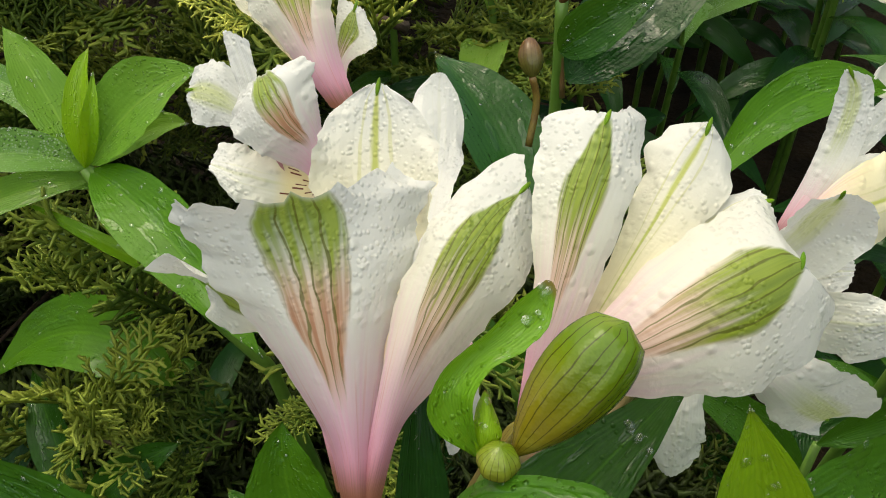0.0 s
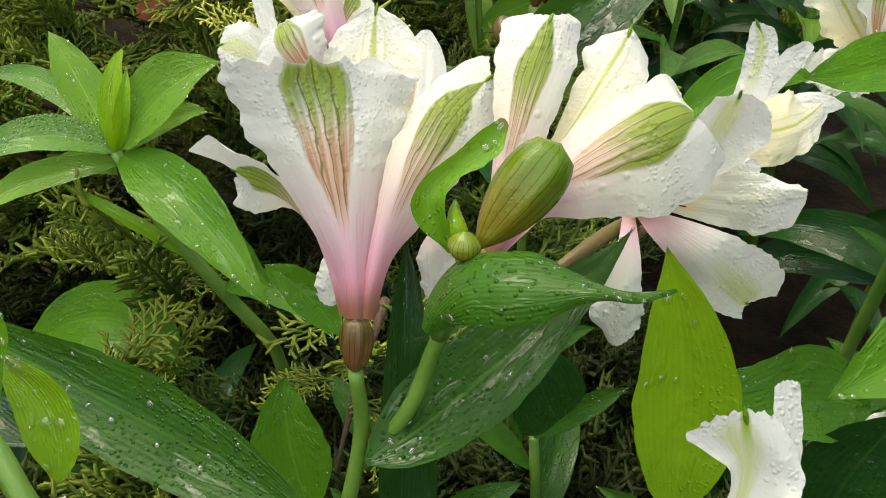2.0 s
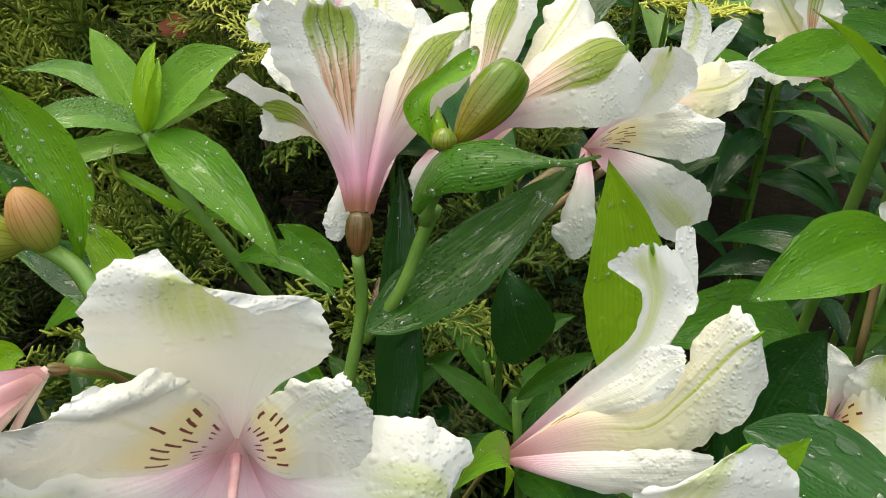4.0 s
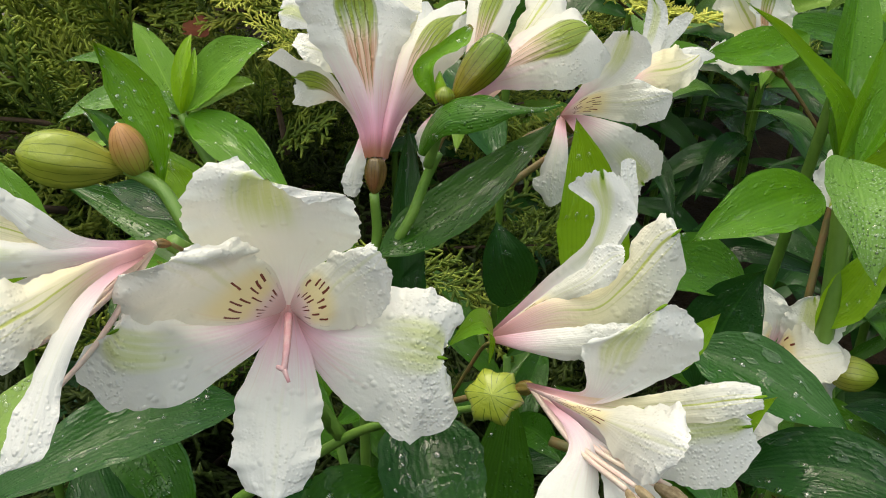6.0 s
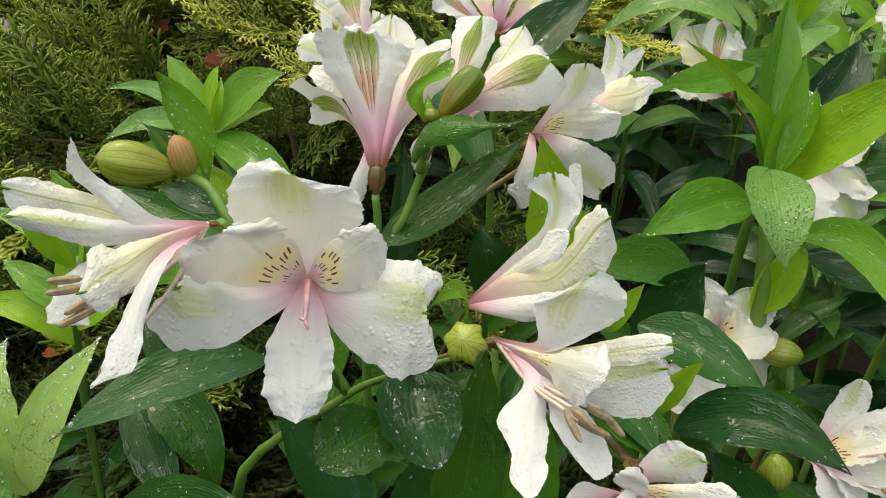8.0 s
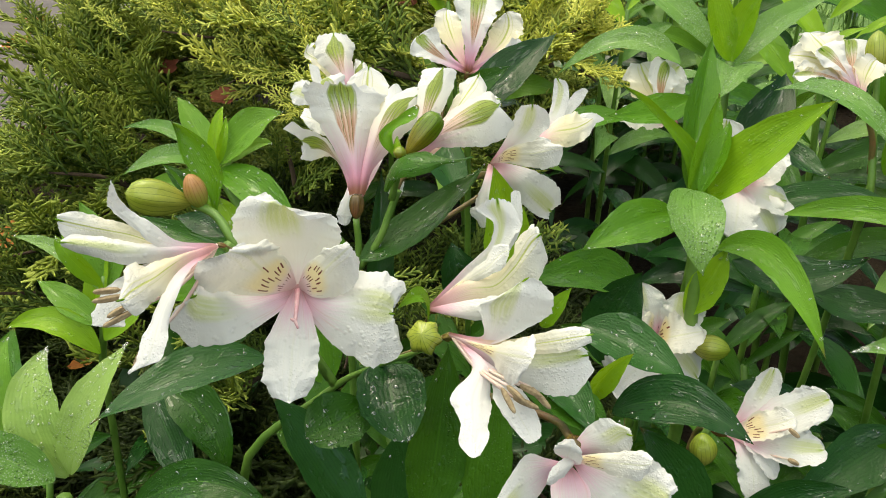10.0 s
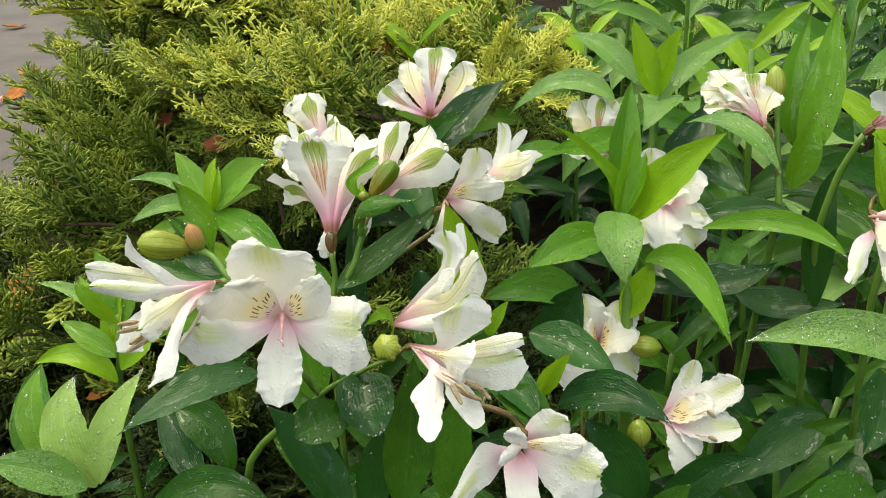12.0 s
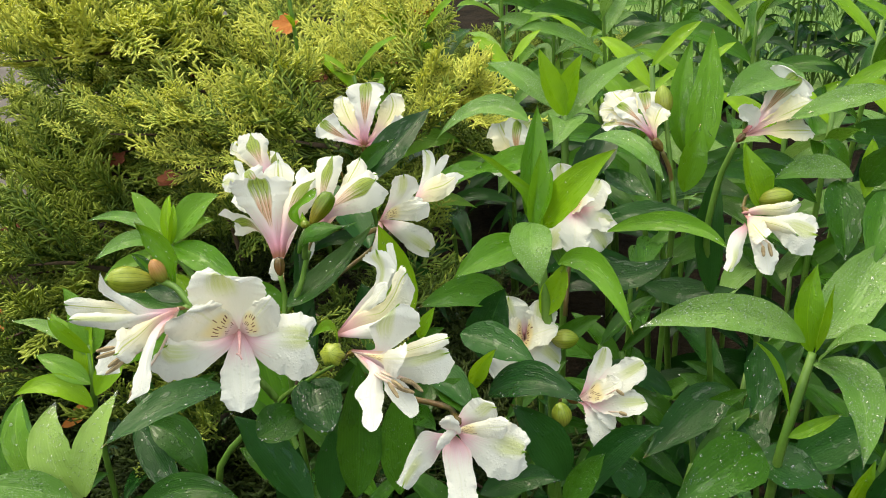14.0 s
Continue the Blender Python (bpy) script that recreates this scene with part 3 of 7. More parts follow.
def flower(plant, base, foot, stalk, tepals, drops=40, stamens=(), neck=0.0, label="white flower with pink throat"):
    """A flower: its ovary is the part, the six tepals and the stamens hang on it. stalk: the pedicel's line down from the ovary."""
    base, foot = Vector(base), Vector(foot)
    width = min((base - foot).length, 0.0084)
    foot = base + (foot - base).normalized() * width
    ov = pod("flower", foot, base + (base - foot) * 0.10, width * 0.60, OVARY, plant, 3, 0.16, 0.42, 0.45, label)
    if stalk:
        tube("pedicel", [foot] + list(stalk), [width * 0.16] * (len(stalk) + 1), STEM_RED, ov, 7, 4)
    for kind, *form in tepals:
        COUNT[0] += 1
        sd = COUNT[0]
        mat, shape, notch = KINDS[kind]
        if len(form) == 1:
            pos, nrm, uv = loft(form[0], 52, 24, {"outer": 0.035, "point": 0.035, "fan": 0.03, "face": 0.04}.get(kind, 0.06), {"cream": 3.2, "lower": 3.0}.get(kind, 2.4), sd)
            mesh_part("tepal", pos.reshape(-1, 3), grid_faces(52, 24), mat, ov, uv.reshape(-1, 2))
            bead(ov, pos, nrm, int(drops * 2.0), 0.0002, 0.0012, sd, 0.35)
            if kind in ("cream", "point", "face"):
                e, k = Vector(pos[-1, 12]), (Vector(pos[-1, 12]) - Vector(pos[-4, 12])).normalized()
                pod("tip", e - k * 0.0016, e + k * 0.0007, 0.00055, LEAF_NEW, ov, 3, 0.05)
            continue
        m, t, w, roll = form
        d = (Vector(m) - base).normalized()
        b = base + d * width * 0.05
        line = (lambda s, f=shape: f(np.clip((s - neck) / (1 - neck), 0, 1))) if neck else shape
        pos, nrm, uv = blade(b, m, t, w, roll, line, 48, 22, 0.05, 0.14 if kind in ("outer", "face") else 0.04 if kind == "fan" else 0.18, {"outer": 0.065, "face": 0.05, "fan": 0.045}.get(kind, 0.075), {"outer": 2.6, "cream": 3.2, "lower": 3.0, "face": 2.5}.get(kind, 2.2), notch, sd)
        mesh_part("tepal", pos.reshape(-1, 3), grid_faces(48, 22), mat, ov, uv.reshape(-1, 2))
        bead(ov, pos, nrm, int(drops * 2.0), 0.0002, 0.0012, sd, 0.35)
        if kind == "outer":
            e = Vector(t)
            k = (e - Vector(m)).normalized()
            pod("tip", e - k * 0.0022, e + k * 0.0004, 0.0008, LEAF_NEW, ov, 3, 0.05)
    for p, q in stamens:
        p, q = Vector(p), Vector(q)
        h = base.lerp(p, 0.5) + Vector((0, 0.001, -0.003))
        tube("filament", [base, h, p], [0.0006, 0.0005, 0.0004], FILAMENT, ov, 6, 4)
        pod("anther", p, q, 0.0015, ANTHER, ov, 2, 0.15, 0.25, 0.5)
    return ov


# ---- the setting ----
def sheet(name, x0, x1, y0, y1, z, mat, nx, ny, rough, seed, label, category):
    xs, ys = np.linspace(x0, x1, nx + 1), np.linspace(y0, y1, ny + 1)
    verts = [(x, y, z + rough * noise.noise((x * 3 + seed, y * 3, 0.3)) + rough * 0.4 * noise.noise((x * 17, y * 17, seed))) for y in ys for x in xs]
    return tagged(mesh_part(name, verts, grid_faces(ny, nx), mat), label, category, kind="structure")


def ground_sheet():
    g = np.concatenate([-np.geomspace(60, 3, 12), np.linspace(-2.6, 3.2, 70), np.geomspace(3.6, 60, 12)])
    n = len(g) - 1
    verts = [(x, y + 0.5, 0.012 * noise.noise((x * 5, y * 5, 0)) + 0.006 * noise.noise((x * 21, y * 21, 4))) for y in g for x in g]
    tagged(mesh_part("ground", verts, grid_faces(n, n), SOIL), "wet garden soil under the plants, darkened for shade", "soil", kind="structure")


ground_sheet()


# ---- the plants ----
p_tall = thing("alstroemeria_plant", (-0.012, 0.034, 0.000), "tall alstroemeria stem with white green-striped flowers and a closed green bud", "flowering plant", "flowering alstroemeria plants")
flower(p_tall, (-0.0094, 0.0513, 0.3698), (-0.0098, 0.0486, 0.3629), [], [
    ("cream", [(-0.0095, 0.0533, 0.3691, 0.0003, 6, 0.0003, -6, 0.0002, -0.0002), (-0.0086, 0.0640, 0.3797, 0.0026, 22, 0.0028, 23, -0.0003, 0.0007), (-0.0083, 0.0736, 0.3873, 0.0059, 32, 0.0065, 39, 0.0005, 0.0004), (-0.0081, 0.0790, 0.3927, 0.0076, 24, 0.0084, 28, 0.0005, -0.0011), (-0.0082, 0.0840, 0.3977, 0.0071, 15, 0.0079, 21, -0.0014, -0.0023), (-0.0080, 0.0864, 0.4008, 0.0044, 1, 0.0055, 9, -0.0009, -0.0011), (-0.0077, 0.0876, 0.4024, 0.0012, 3, 0.0015, -3, -0.0006, -0.0005)]),
    ("lower", [(-0.0081, 0.0540, 0.3683, 0.0003, 22, 0.0003, -22, 0.0001, -0.0001), (-0.0049, 0.0795, 0.3736, 0.0021, 19, 0.0025, 3, -0.0009, 0.0004), (-0.0017, 0.0972, 0.3787, 0.0031, 11, 0.0031, 12, -0.0011, 0.0012), (-0.0006, 0.1091, 0.3827, 0.0037, 12, 0.0041, -18, -0.0008, -0.0024), (-0.0006, 0.1151, 0.3872, 0.0032, -2, 0.0029, -6, -0.0005, -0.0014), (-0.0004, 0.1162, 0.3887, 0.0014, 2, 0.0010, -2, -0.0005, -0.0004)]),
    ("point", [(-0.0113, 0.0527, 0.3698, 0.0012, -56, 0.0009, 63, 0.0003, -0.0009), (-0.0135, 0.0588, 0.3746, 0.0017, -68, 0.0019, 56, 0.0017, -0.0018), (-0.0180, 0.0660, 0.3773, 0.0037, -98, 0.0042, 86, 0.0042, -0.0035), (-0.0231, 0.0709, 0.3804, 0.0078, -71, 0.0044, 87, 0.0027, -0.0029), (-0.0272, 0.0745, 0.3802, 0.0074, -63, 0.0048, 86, 0.0066, -0.0025), (-0.0303, 0.0775, 0.3791, 0.0045, -69, 0.0086, 91, 0.0038, -0.0016), (-0.0313, 0.0786, 0.3789, 0.0027, -78, 0.0085, 115, 0.0019, -0.0009)]),
    ("point", [(-0.0081, 0.0508, 0.3707, 0.0011, -17, 0.0015, -47, -0.0004, -0.0001), (-0.0063, 0.0540, 0.3773, 0.0017, -8, 0.0029, -70, -0.0006, 0.0004), (-0.0037, 0.0581, 0.3844, 0.0027, -3, 0.0049, -51, -0.0004, -0.0016), (-0.0003, 0.0624, 0.3901, 0.0049, -9, 0.0067, -41, -0.0003, -0.0010), (0.0032, 0.0670, 0.3944, 0.0055, -18, 0.0079, -38, -0.0000, 0.0001), (0.0064, 0.0717, 0.3956, 0.0049, -11, 0.0060, -32, 0.0015, 0.0017), (0.0087, 0.0744, 0.3959, 0.0040, 1, 0.0019, -40, 0.0032, 0.0015), (0.0095, 0.0753, 0.3962, 0.0028, -4, 0.0009, -79, 0.0031, 0.0007)]),
    ("outer", [(-0.0097, 0.0504, 0.3710, 0.0021, -44, 0.0013, -19, -0.0004, -0.0003), (-0.0101, 0.0532, 0.3780, 0.0044, -53, 0.0032, -42, -0.0011, -0.0012), (-0.0111, 0.0558, 0.3846, 0.0071, -43, 0.0065, -40, -0.0005, -0.0006), (-0.0122, 0.0586, 0.3907, 0.0101, -29, 0.0102, -40, 0.0022, 0.0000), (-0.0135, 0.0625, 0.3967, 0.0119, -13, 0.0149, -35, 0.0025, -0.0006), (-0.0144, 0.0642, 0.4005, 0.0125, -4, 0.0179, -36, 0.0016, -0.0044), (-0.0145, 0.0636, 0.4030, 0.0110, -2, 0.0141, -48, 0.0013, -0.0080)]),
], drops=300, label="white flower with green-striped outer tepals, pink tube")
flower(p_tall, (0.0087, 0.0548, 0.3793), (0.0063, 0.0536, 0.3762), [(0.0047, 0.0533, 0.3741), (0.0005, 0.0509, 0.3644)], [
    ("cream", [(0.0080, 0.0543, 0.3770, 0.0003, 10, 0.0003, -10, 0.0000, -0.0000), (0.0164, 0.0632, 0.3870, 0.0016, -34, 0.0020, 21, -0.0010, 0.0001), (0.0208, 0.0684, 0.3915, 0.0024, -27, 0.0027, 25, 0.0004, 0.0002), (0.0249, 0.0731, 0.3960, 0.0040, -28, 0.0048, 7, 0.0009, -0.0010), (0.0279, 0.0764, 0.3994, 0.0054, -24, 0.0051, -10, -0.0001, -0.0007), (0.0294, 0.0781, 0.4017, 0.0036, -48, 0.0031, -27, -0.0001, -0.0007), (0.0297, 0.0786, 0.4024, 0.0011, -62, 0.0006, -7, -0.0001, -0.0004)]),
    ("cream", [(0.0084, 0.0543, 0.3770, 0.0003, 11, 0.0003, -11, 0.0000, -0.0000), (0.0164, 0.0621, 0.3857, 0.0016, -30, 0.0036, 6, -0.0009, 0.0010), (0.0245, 0.0680, 0.3901, 0.0027, -32, 0.0026, 10, 0.0005, 0.0003), (0.0297, 0.0707, 0.3937, 0.0030, -26, 0.0035, 1, -0.0002, 0.0001), (0.0336, 0.0722, 0.3957, 0.0029, -29, 0.0038, 1, -0.0009, 0.0017), (0.0364, 0.0733, 0.3955, 0.0022, -17, 0.0028, 1, -0.0007, -0.0003)]),
    ("point", [(0.0079, 0.0536, 0.3778, 0.0006, 7, 0.0005, -11, -0.0003, 0.0007), (0.0102, 0.0589, 0.3864, 0.0017, -32, 0.0024, -4, 0.0003, -0.0001), (0.0124, 0.0638, 0.3936, 0.0030, -25, 0.0046, -24, -0.0013, -0.0008), (0.0142, 0.0683, 0.3986, 0.0049, -20, 0.0057, -24, -0.0009, 0.0016), (0.0164, 0.0725, 0.4025, 0.0066, -13, 0.0053, -34, -0.0006, 0.0029), (0.0174, 0.0754, 0.4046, 0.0060, -16, 0.0047, -32, -0.0004, 0.0031), (0.0178, 0.0763, 0.4050, 0.0034, -21, 0.0024, -36, 0.0002, 0.0031)]),
    ("point", [(0.0082, 0.0528, 0.3784, 0.0007, 3, 0.0005, -10, 0.0003, -0.0001), (0.0146, 0.0552, 0.3881, 0.0031, -33, 0.0031, -26, 0.0004, -0.0014), (0.0197, 0.0555, 0.3918, 0.0067, -25, 0.0059, -31, 0.0017, -0.0029), (0.0253, 0.0566, 0.3949, 0.0090, -26, 0.0092, -35, 0.0025, -0.0032), (0.0303, 0.0581, 0.3969, 0.0095, -28, 0.0114, -38, 0.0035, -0.0010), (0.0338, 0.0598, 0.3975, 0.0080, -27, 0.0095, -37, 0.0046, 0.0034), (0.0353, 0.0608, 0.3972, 0.0050, -33, 0.0053, -30, 0.0029, 0.0064), (0.0354, 0.0607, 0.3971, 0.0021, -60, 0.0020, -97, -0.0006, 0.0027)]),
], drops=260, label="creamy white flower with green-striped tepals, turned sideways")
flower(p_tall, (-0.0154, 0.1151, 0.3826), (-0.0131, 0.1132, 0.3795), [(-0.0109, 0.1125, 0.3694), (-0.0089, 0.1014, 0.3577)], [
    ("point", [(-0.0158, 0.1147, 0.3829, 0.0018, -22, 0.0022, 10, 0.0014, -0.0002), (-0.0193, 0.1172, 0.3890, 0.0035, -45, 0.0039, -22, 0.0004, -0.0005), (-0.0225, 0.1214, 0.3956, 0.0068, -42, 0.0055, -16, 0.0002, -0.0002), (-0.0249, 0.1275, 0.4013, 0.0101, -32, 0.0080, -19, 0.0017, -0.0002), (-0.0255, 0.1314, 0.4044, 0.0072, -32, 0.0058, -28, 0.0022, 0.0006)]),
    ("point", [(-0.0151, 0.1167, 0.3822, 0.0003, 12, 0.0003, -12, 0.0003, -0.0003), (-0.0172, 0.1236, 0.3872, 0.0009, -6, 0.0017, -4, -0.0004, -0.0007), (-0.0154, 0.1284, 0.3914, 0.0029, -17, 0.0050, -7, -0.0002, -0.0014), (-0.0146, 0.1313, 0.3933, 0.0033, -9, 0.0017, -11, 0.0010, -0.0007)]),
    ("cream", [(-0.0170, 0.1176, 0.3817, 0.0002, 38, 0.0002, -38, 0.0004, -0.0004), (-0.0254, 0.1288, 0.3872, 0.0023, 15, 0.0025, 27, -0.0001, -0.0013), (-0.0333, 0.1350, 0.3931, 0.0026, 10, 0.0031, 29, -0.0001, -0.0015), (-0.0376, 0.1372, 0.3957, 0.0018, 28, 0.0032, 24, -0.0018, 0.0005), (-0.0362, 0.1396, 0.3986, 0.0010, 85, 0.0024, 19, -0.0015, 0.0004)]),
], drops=60, neck=0.15, label="white flower with green and pink striped tepals")
flower(p_tall, (-0.0175, 0.1033, 0.3755), (-0.0154, 0.1032, 0.3739), [(-0.0115, 0.0753, 0.3616), (-0.0093, 0.0480, 0.3560)], [
    ("inner", [(-0.0163, 0.1044, 0.3752, 0.0003, -177, 0.0003, 177, 0.0003, -0.0003), (-0.0230, 0.1027, 0.3764, 0.0043, -16, 0.0037, 0, -0.0004, 0.0002), (-0.0303, 0.1022, 0.3789, 0.0044, -16, 0.0049, -8, -0.0003, 0.0007), (-0.0356, 0.1041, 0.3796, 0.0013, 30, 0.0039, 1, -0.0006, 0.0001)]),
    ("outer", [(-0.0181, 0.1019, 0.3770, 0.0012, -15, 0.0012, 15, 0.0004, -0.0004), (-0.0199, 0.1033, 0.3833, 0.0033, -25, 0.0032, -19, -0.0027, 0.0008), (-0.0229, 0.1031, 0.3877, 0.0064, -26, 0.0066, -10, -0.0015, 0.0007), (-0.0254, 0.1051, 0.3917, 0.0078, -30, 0.0080, -14, -0.0003, 0.0019), (-0.0265, 0.1074, 0.3929, 0.0051, -31, 0.0042, -17, 0.0000, 0.0011)]),
    ("lower", [(-0.0247, 0.1044, 0.3784, 0.0002, -31, 0.0002, 31, 0.0004, -0.0004), (-0.0279, 0.1076, 0.3853, 0.0010, 3, 0.0015, -6, -0.0008, 0.0015), (-0.0297, 0.1112, 0.3912, 0.0018, -8, 0.0014, 16, 0.0006, -0.0018), (-0.0321, 0.1144, 0.3965, 0.0009, -6, 0.0024, 16, -0.0001, -0.0025)]),
    ("face", [(-0.0251, 0.1061, 0.3773, 0.0002, 17, 0.0002, -17, 0.0004, -0.0004), (-0.0323, 0.1141, 0.3837, 0.0025, -16, 0.0035, 19, -0.0019, 0.0041), (-0.0381, 0.1161, 0.3861, 0.0057, -26, 0.0047, 6, 0.0000, 0.0011), (-0.0412, 0.1176, 0.3848, 0.0018, -16, 0.0037, 9, 0.0002, -0.0011)]),
    ("lower", [(0.0026, 0.0753, 0.3716, 0.0004, -176, 0.0005, 165, 0.0001, -0.0003), (0.0009, 0.0688, 0.3696, 0.0024, -156, 0.0032, 177, -0.0000, -0.0037), (0.0013, 0.0654, 0.3652, 0.0023, -151, 0.0032, -162, -0.0007, -0.0004), (0.0013, 0.0639, 0.3616, 0.0010, -161, 0.0018, -164, -0.0012, -0.0020)]),
    ("lower", [(-0.0176, 0.1034, 0.3544, 0.0005, 166, 0.0005, -166, -0.0003, 0.0003), (-0.0184, 0.0969, 0.3497, 0.0022, -159, 0.0024, -155, -0.0005, -0.0006), (-0.0196, 0.0940, 0.3451, 0.0033, -165, 0.0030, -156, -0.0001, -0.0009), (-0.0197, 0.0920, 0.3402, 0.0029, -156, 0.0020, -145, -0.0009, -0.0008)]),
], drops=70, label="white flower with a curled green-striped tepal, half hidden")
flower(p_tall, (0.0373, 0.0857, 0.3680), (0.0397, 0.0954, 0.3572), [(0.0269, 0.0752, 0.3664), (0.0066, 0.0624, 0.3553)], [
    ("face", [(0.0353, 0.0846, 0.3680, 0.0013, 73, 0.0009, -30, 0.0003, 0.0001), (0.0412, 0.0834, 0.3756, 0.0031, 66, 0.0023, 0, 0.0005, 0.0003), (0.0467, 0.0827, 0.3821, 0.0066, 68, 0.0055, 6, 0.0002, -0.0005), (0.0483, 0.0820, 0.3866, 0.0070, 54, 0.0069, -3, 0.0018, -0.0004), (0.0483, 0.0805, 0.3897, 0.0045, 1, 0.0052, 24, 0.0019, -0.0008), (0.0481, 0.0795, 0.3919, 0.0028, -5, 0.0021, 36, 0.0007, -0.0004)]),
    ("inner", [(0.0351, 0.0829, 0.3691, 0.0005, 67, 0.0005, -67, -0.0002, 0.0002), (0.0412, 0.0779, 0.3743, 0.0026, 36, 0.0023, -49, -0.0002, -0.0023), (0.0476, 0.0742, 0.3762, 0.0039, 45, 0.0045, -48, 0.0002, -0.0013), (0.0526, 0.0709, 0.3784, 0.0033, 18, 0.0061, -54, 0.0010, -0.0014), (0.0560, 0.0703, 0.3794, 0.0014, 13, 0.0053, -60, 0.0010, -0.0004), (0.0580, 0.0701, 0.3800, 0.0007, -24, 0.0023, -63, -0.0000, -0.0004)]),
    ("face", [(0.0351, 0.0827, 0.3689, 0.0004, 111, 0.0004, -111, -0.0004, 0.0004), (0.0392, 0.0769, 0.3691, 0.0024, 60, 0.0025, -53, -0.0004, -0.0014), (0.0438, 0.0710, 0.3673, 0.0054, 30, 0.0049, -74, -0.0005, 0.0005), (0.0501, 0.0717, 0.3610, 0.0079, 56, 0.0051, -66, -0.0035, 0.0008), (0.0548, 0.0743, 0.3557, 0.0086, 79, 0.0041, -63, -0.0053, 0.0008), (0.0563, 0.0756, 0.3540, 0.0055, 96, 0.0028, -41, -0.0026, 0.0012)]),
    ("lower", [(0.0347, 0.0828, 0.3689, 0.0010, -142, 0.0012, -164, -0.0009, 0.0005), (0.0335, 0.0753, 0.3647, 0.0019, -156, 0.0024, -176, -0.0006, 0.0001), (0.0322, 0.0706, 0.3591, 0.0038, -151, 0.0042, -163, 0.0005, -0.0001), (0.0319, 0.0687, 0.3542, 0.0044, -161, 0.0046, -167, -0.0017, -0.0003), (0.0322, 0.0679, 0.3510, 0.0019, -134, 0.0024, -175, -0.0008, -0.0011)]),
    ("inner", [(0.0353, 0.0838, 0.3687, 0.0004, 39, 0.0004, -39, -0.0003, 0.0003), (0.0407, 0.0830, 0.3712, 0.0017, 23, 0.0013, -9, 0.0001, -0.0011), (0.0469, 0.0831, 0.3752, 0.0025, 20, 0.0038, -18, 0.0008, -0.0018), (0.0528, 0.0828, 0.3766, 0.0026, 24, 0.0035, -23, 0.0003, -0.0009), (0.0557, 0.0828, 0.3766, 0.0015, 24, 0.0023, -24, -0.0003, -0.0008)]),
], drops=60, label="open white flower with speckled yellow throat, pink below")
flower(p_tall, (0.0500, 0.0971, 0.3694), (0.0468, 0.0953, 0.3646), [(0.0409, 0.0913, 0.3601), (0.0096, 0.0619, 0.3507)], [
    ("face", [(0.0511, 0.0982, 0.3692, 0.0006, 14, 0.0006, -14, 0.0000, -0.0000), (0.0579, 0.1030, 0.3786, 0.0022, -16, 0.0033, 6, 0.0004, -0.0003), (0.0607, 0.1057, 0.3848, 0.0029, -13, 0.0032, -8, -0.0001, 0.0003), (0.0614, 0.1080, 0.3903, 0.0029, -5, 0.0025, 8, 0.0003, -0.0008), (0.0596, 0.1086, 0.3932, 0.0010, -15, 0.0023, 37, -0.0001, -0.0027)]),
    ("lower", [(0.0529, 0.0993, 0.3691, 0.0006, 15, 0.0006, -15, -0.0000, 0.0000), (0.0641, 0.1069, 0.3812, 0.0017, 16, 0.0018, -16, -0.0000, 0.0004), (0.0685, 0.1092, 0.3866, 0.0020, 18, 0.0022, -15, -0.0001, -0.0004), (0.0706, 0.1095, 0.3891, 0.0011, 33, 0.0014, -18, -0.0008, -0.0001)]),
    ("cream", [(0.0506, 0.0955, 0.3704, 0.0005, 28, 0.0005, -28, -0.0002, 0.0002), (0.0580, 0.0959, 0.3767, 0.0045, -9, 0.0043, -16, 0.0029, -0.0039), (0.0650, 0.0975, 0.3775, 0.0064, 5, 0.0062, -30, 0.0040, -0.0026), (0.0712, 0.1017, 0.3786, 0.0034, -10, 0.0045, -22, 0.0011, -0.0029), (0.0751, 0.1052, 0.3804, 0.0010, -5, 0.0025, -27, -0.0010, -0.0037)]),
    ("lower", [(0.0511, 0.0975, 0.3699, 0.0006, 18, 0.0006, -18, -0.0001, 0.0001), (0.0613, 0.1024, 0.3777, 0.0027, -1, 0.0035, -21, 0.0006, -0.0008), (0.0693, 0.1036, 0.3797, 0.0022, -4, 0.0036, -24, 0.0002, 0.0005), (0.0750, 0.1037, 0.3800, 0.0011, 24, 0.0019, -24, -0.0006, 0.0007), (0.0774, 0.1033, 0.3793, 0.0004, 23, 0.0006, -23, -0.0005, -0.0001)]),
], drops=50, neck=0.2, label="white flower with upright folded tepals")
pod("bud", (0.0068, 0.0468, 0.3856), (0.0170, 0.0530, 0.3968), 0.0077, BUD, p_tall, 3, 0.10, 0.60, 0.55, label="fat pointed green bud with dark veins")
tube("bud_stalk", [(0.0059, 0.0463, 0.3847), (0.0049, 0.0468, 0.3820), (0.0019, 0.0478, 0.3702)], [0.0012, 0.0012, 0.0012], STEM, p_tall)
pod("bud", (0.0050, 0.0446, 0.3852), (0.0051, 0.0450, 0.3890), 0.0040, BUD, p_tall, label="tiny rounded green bud")
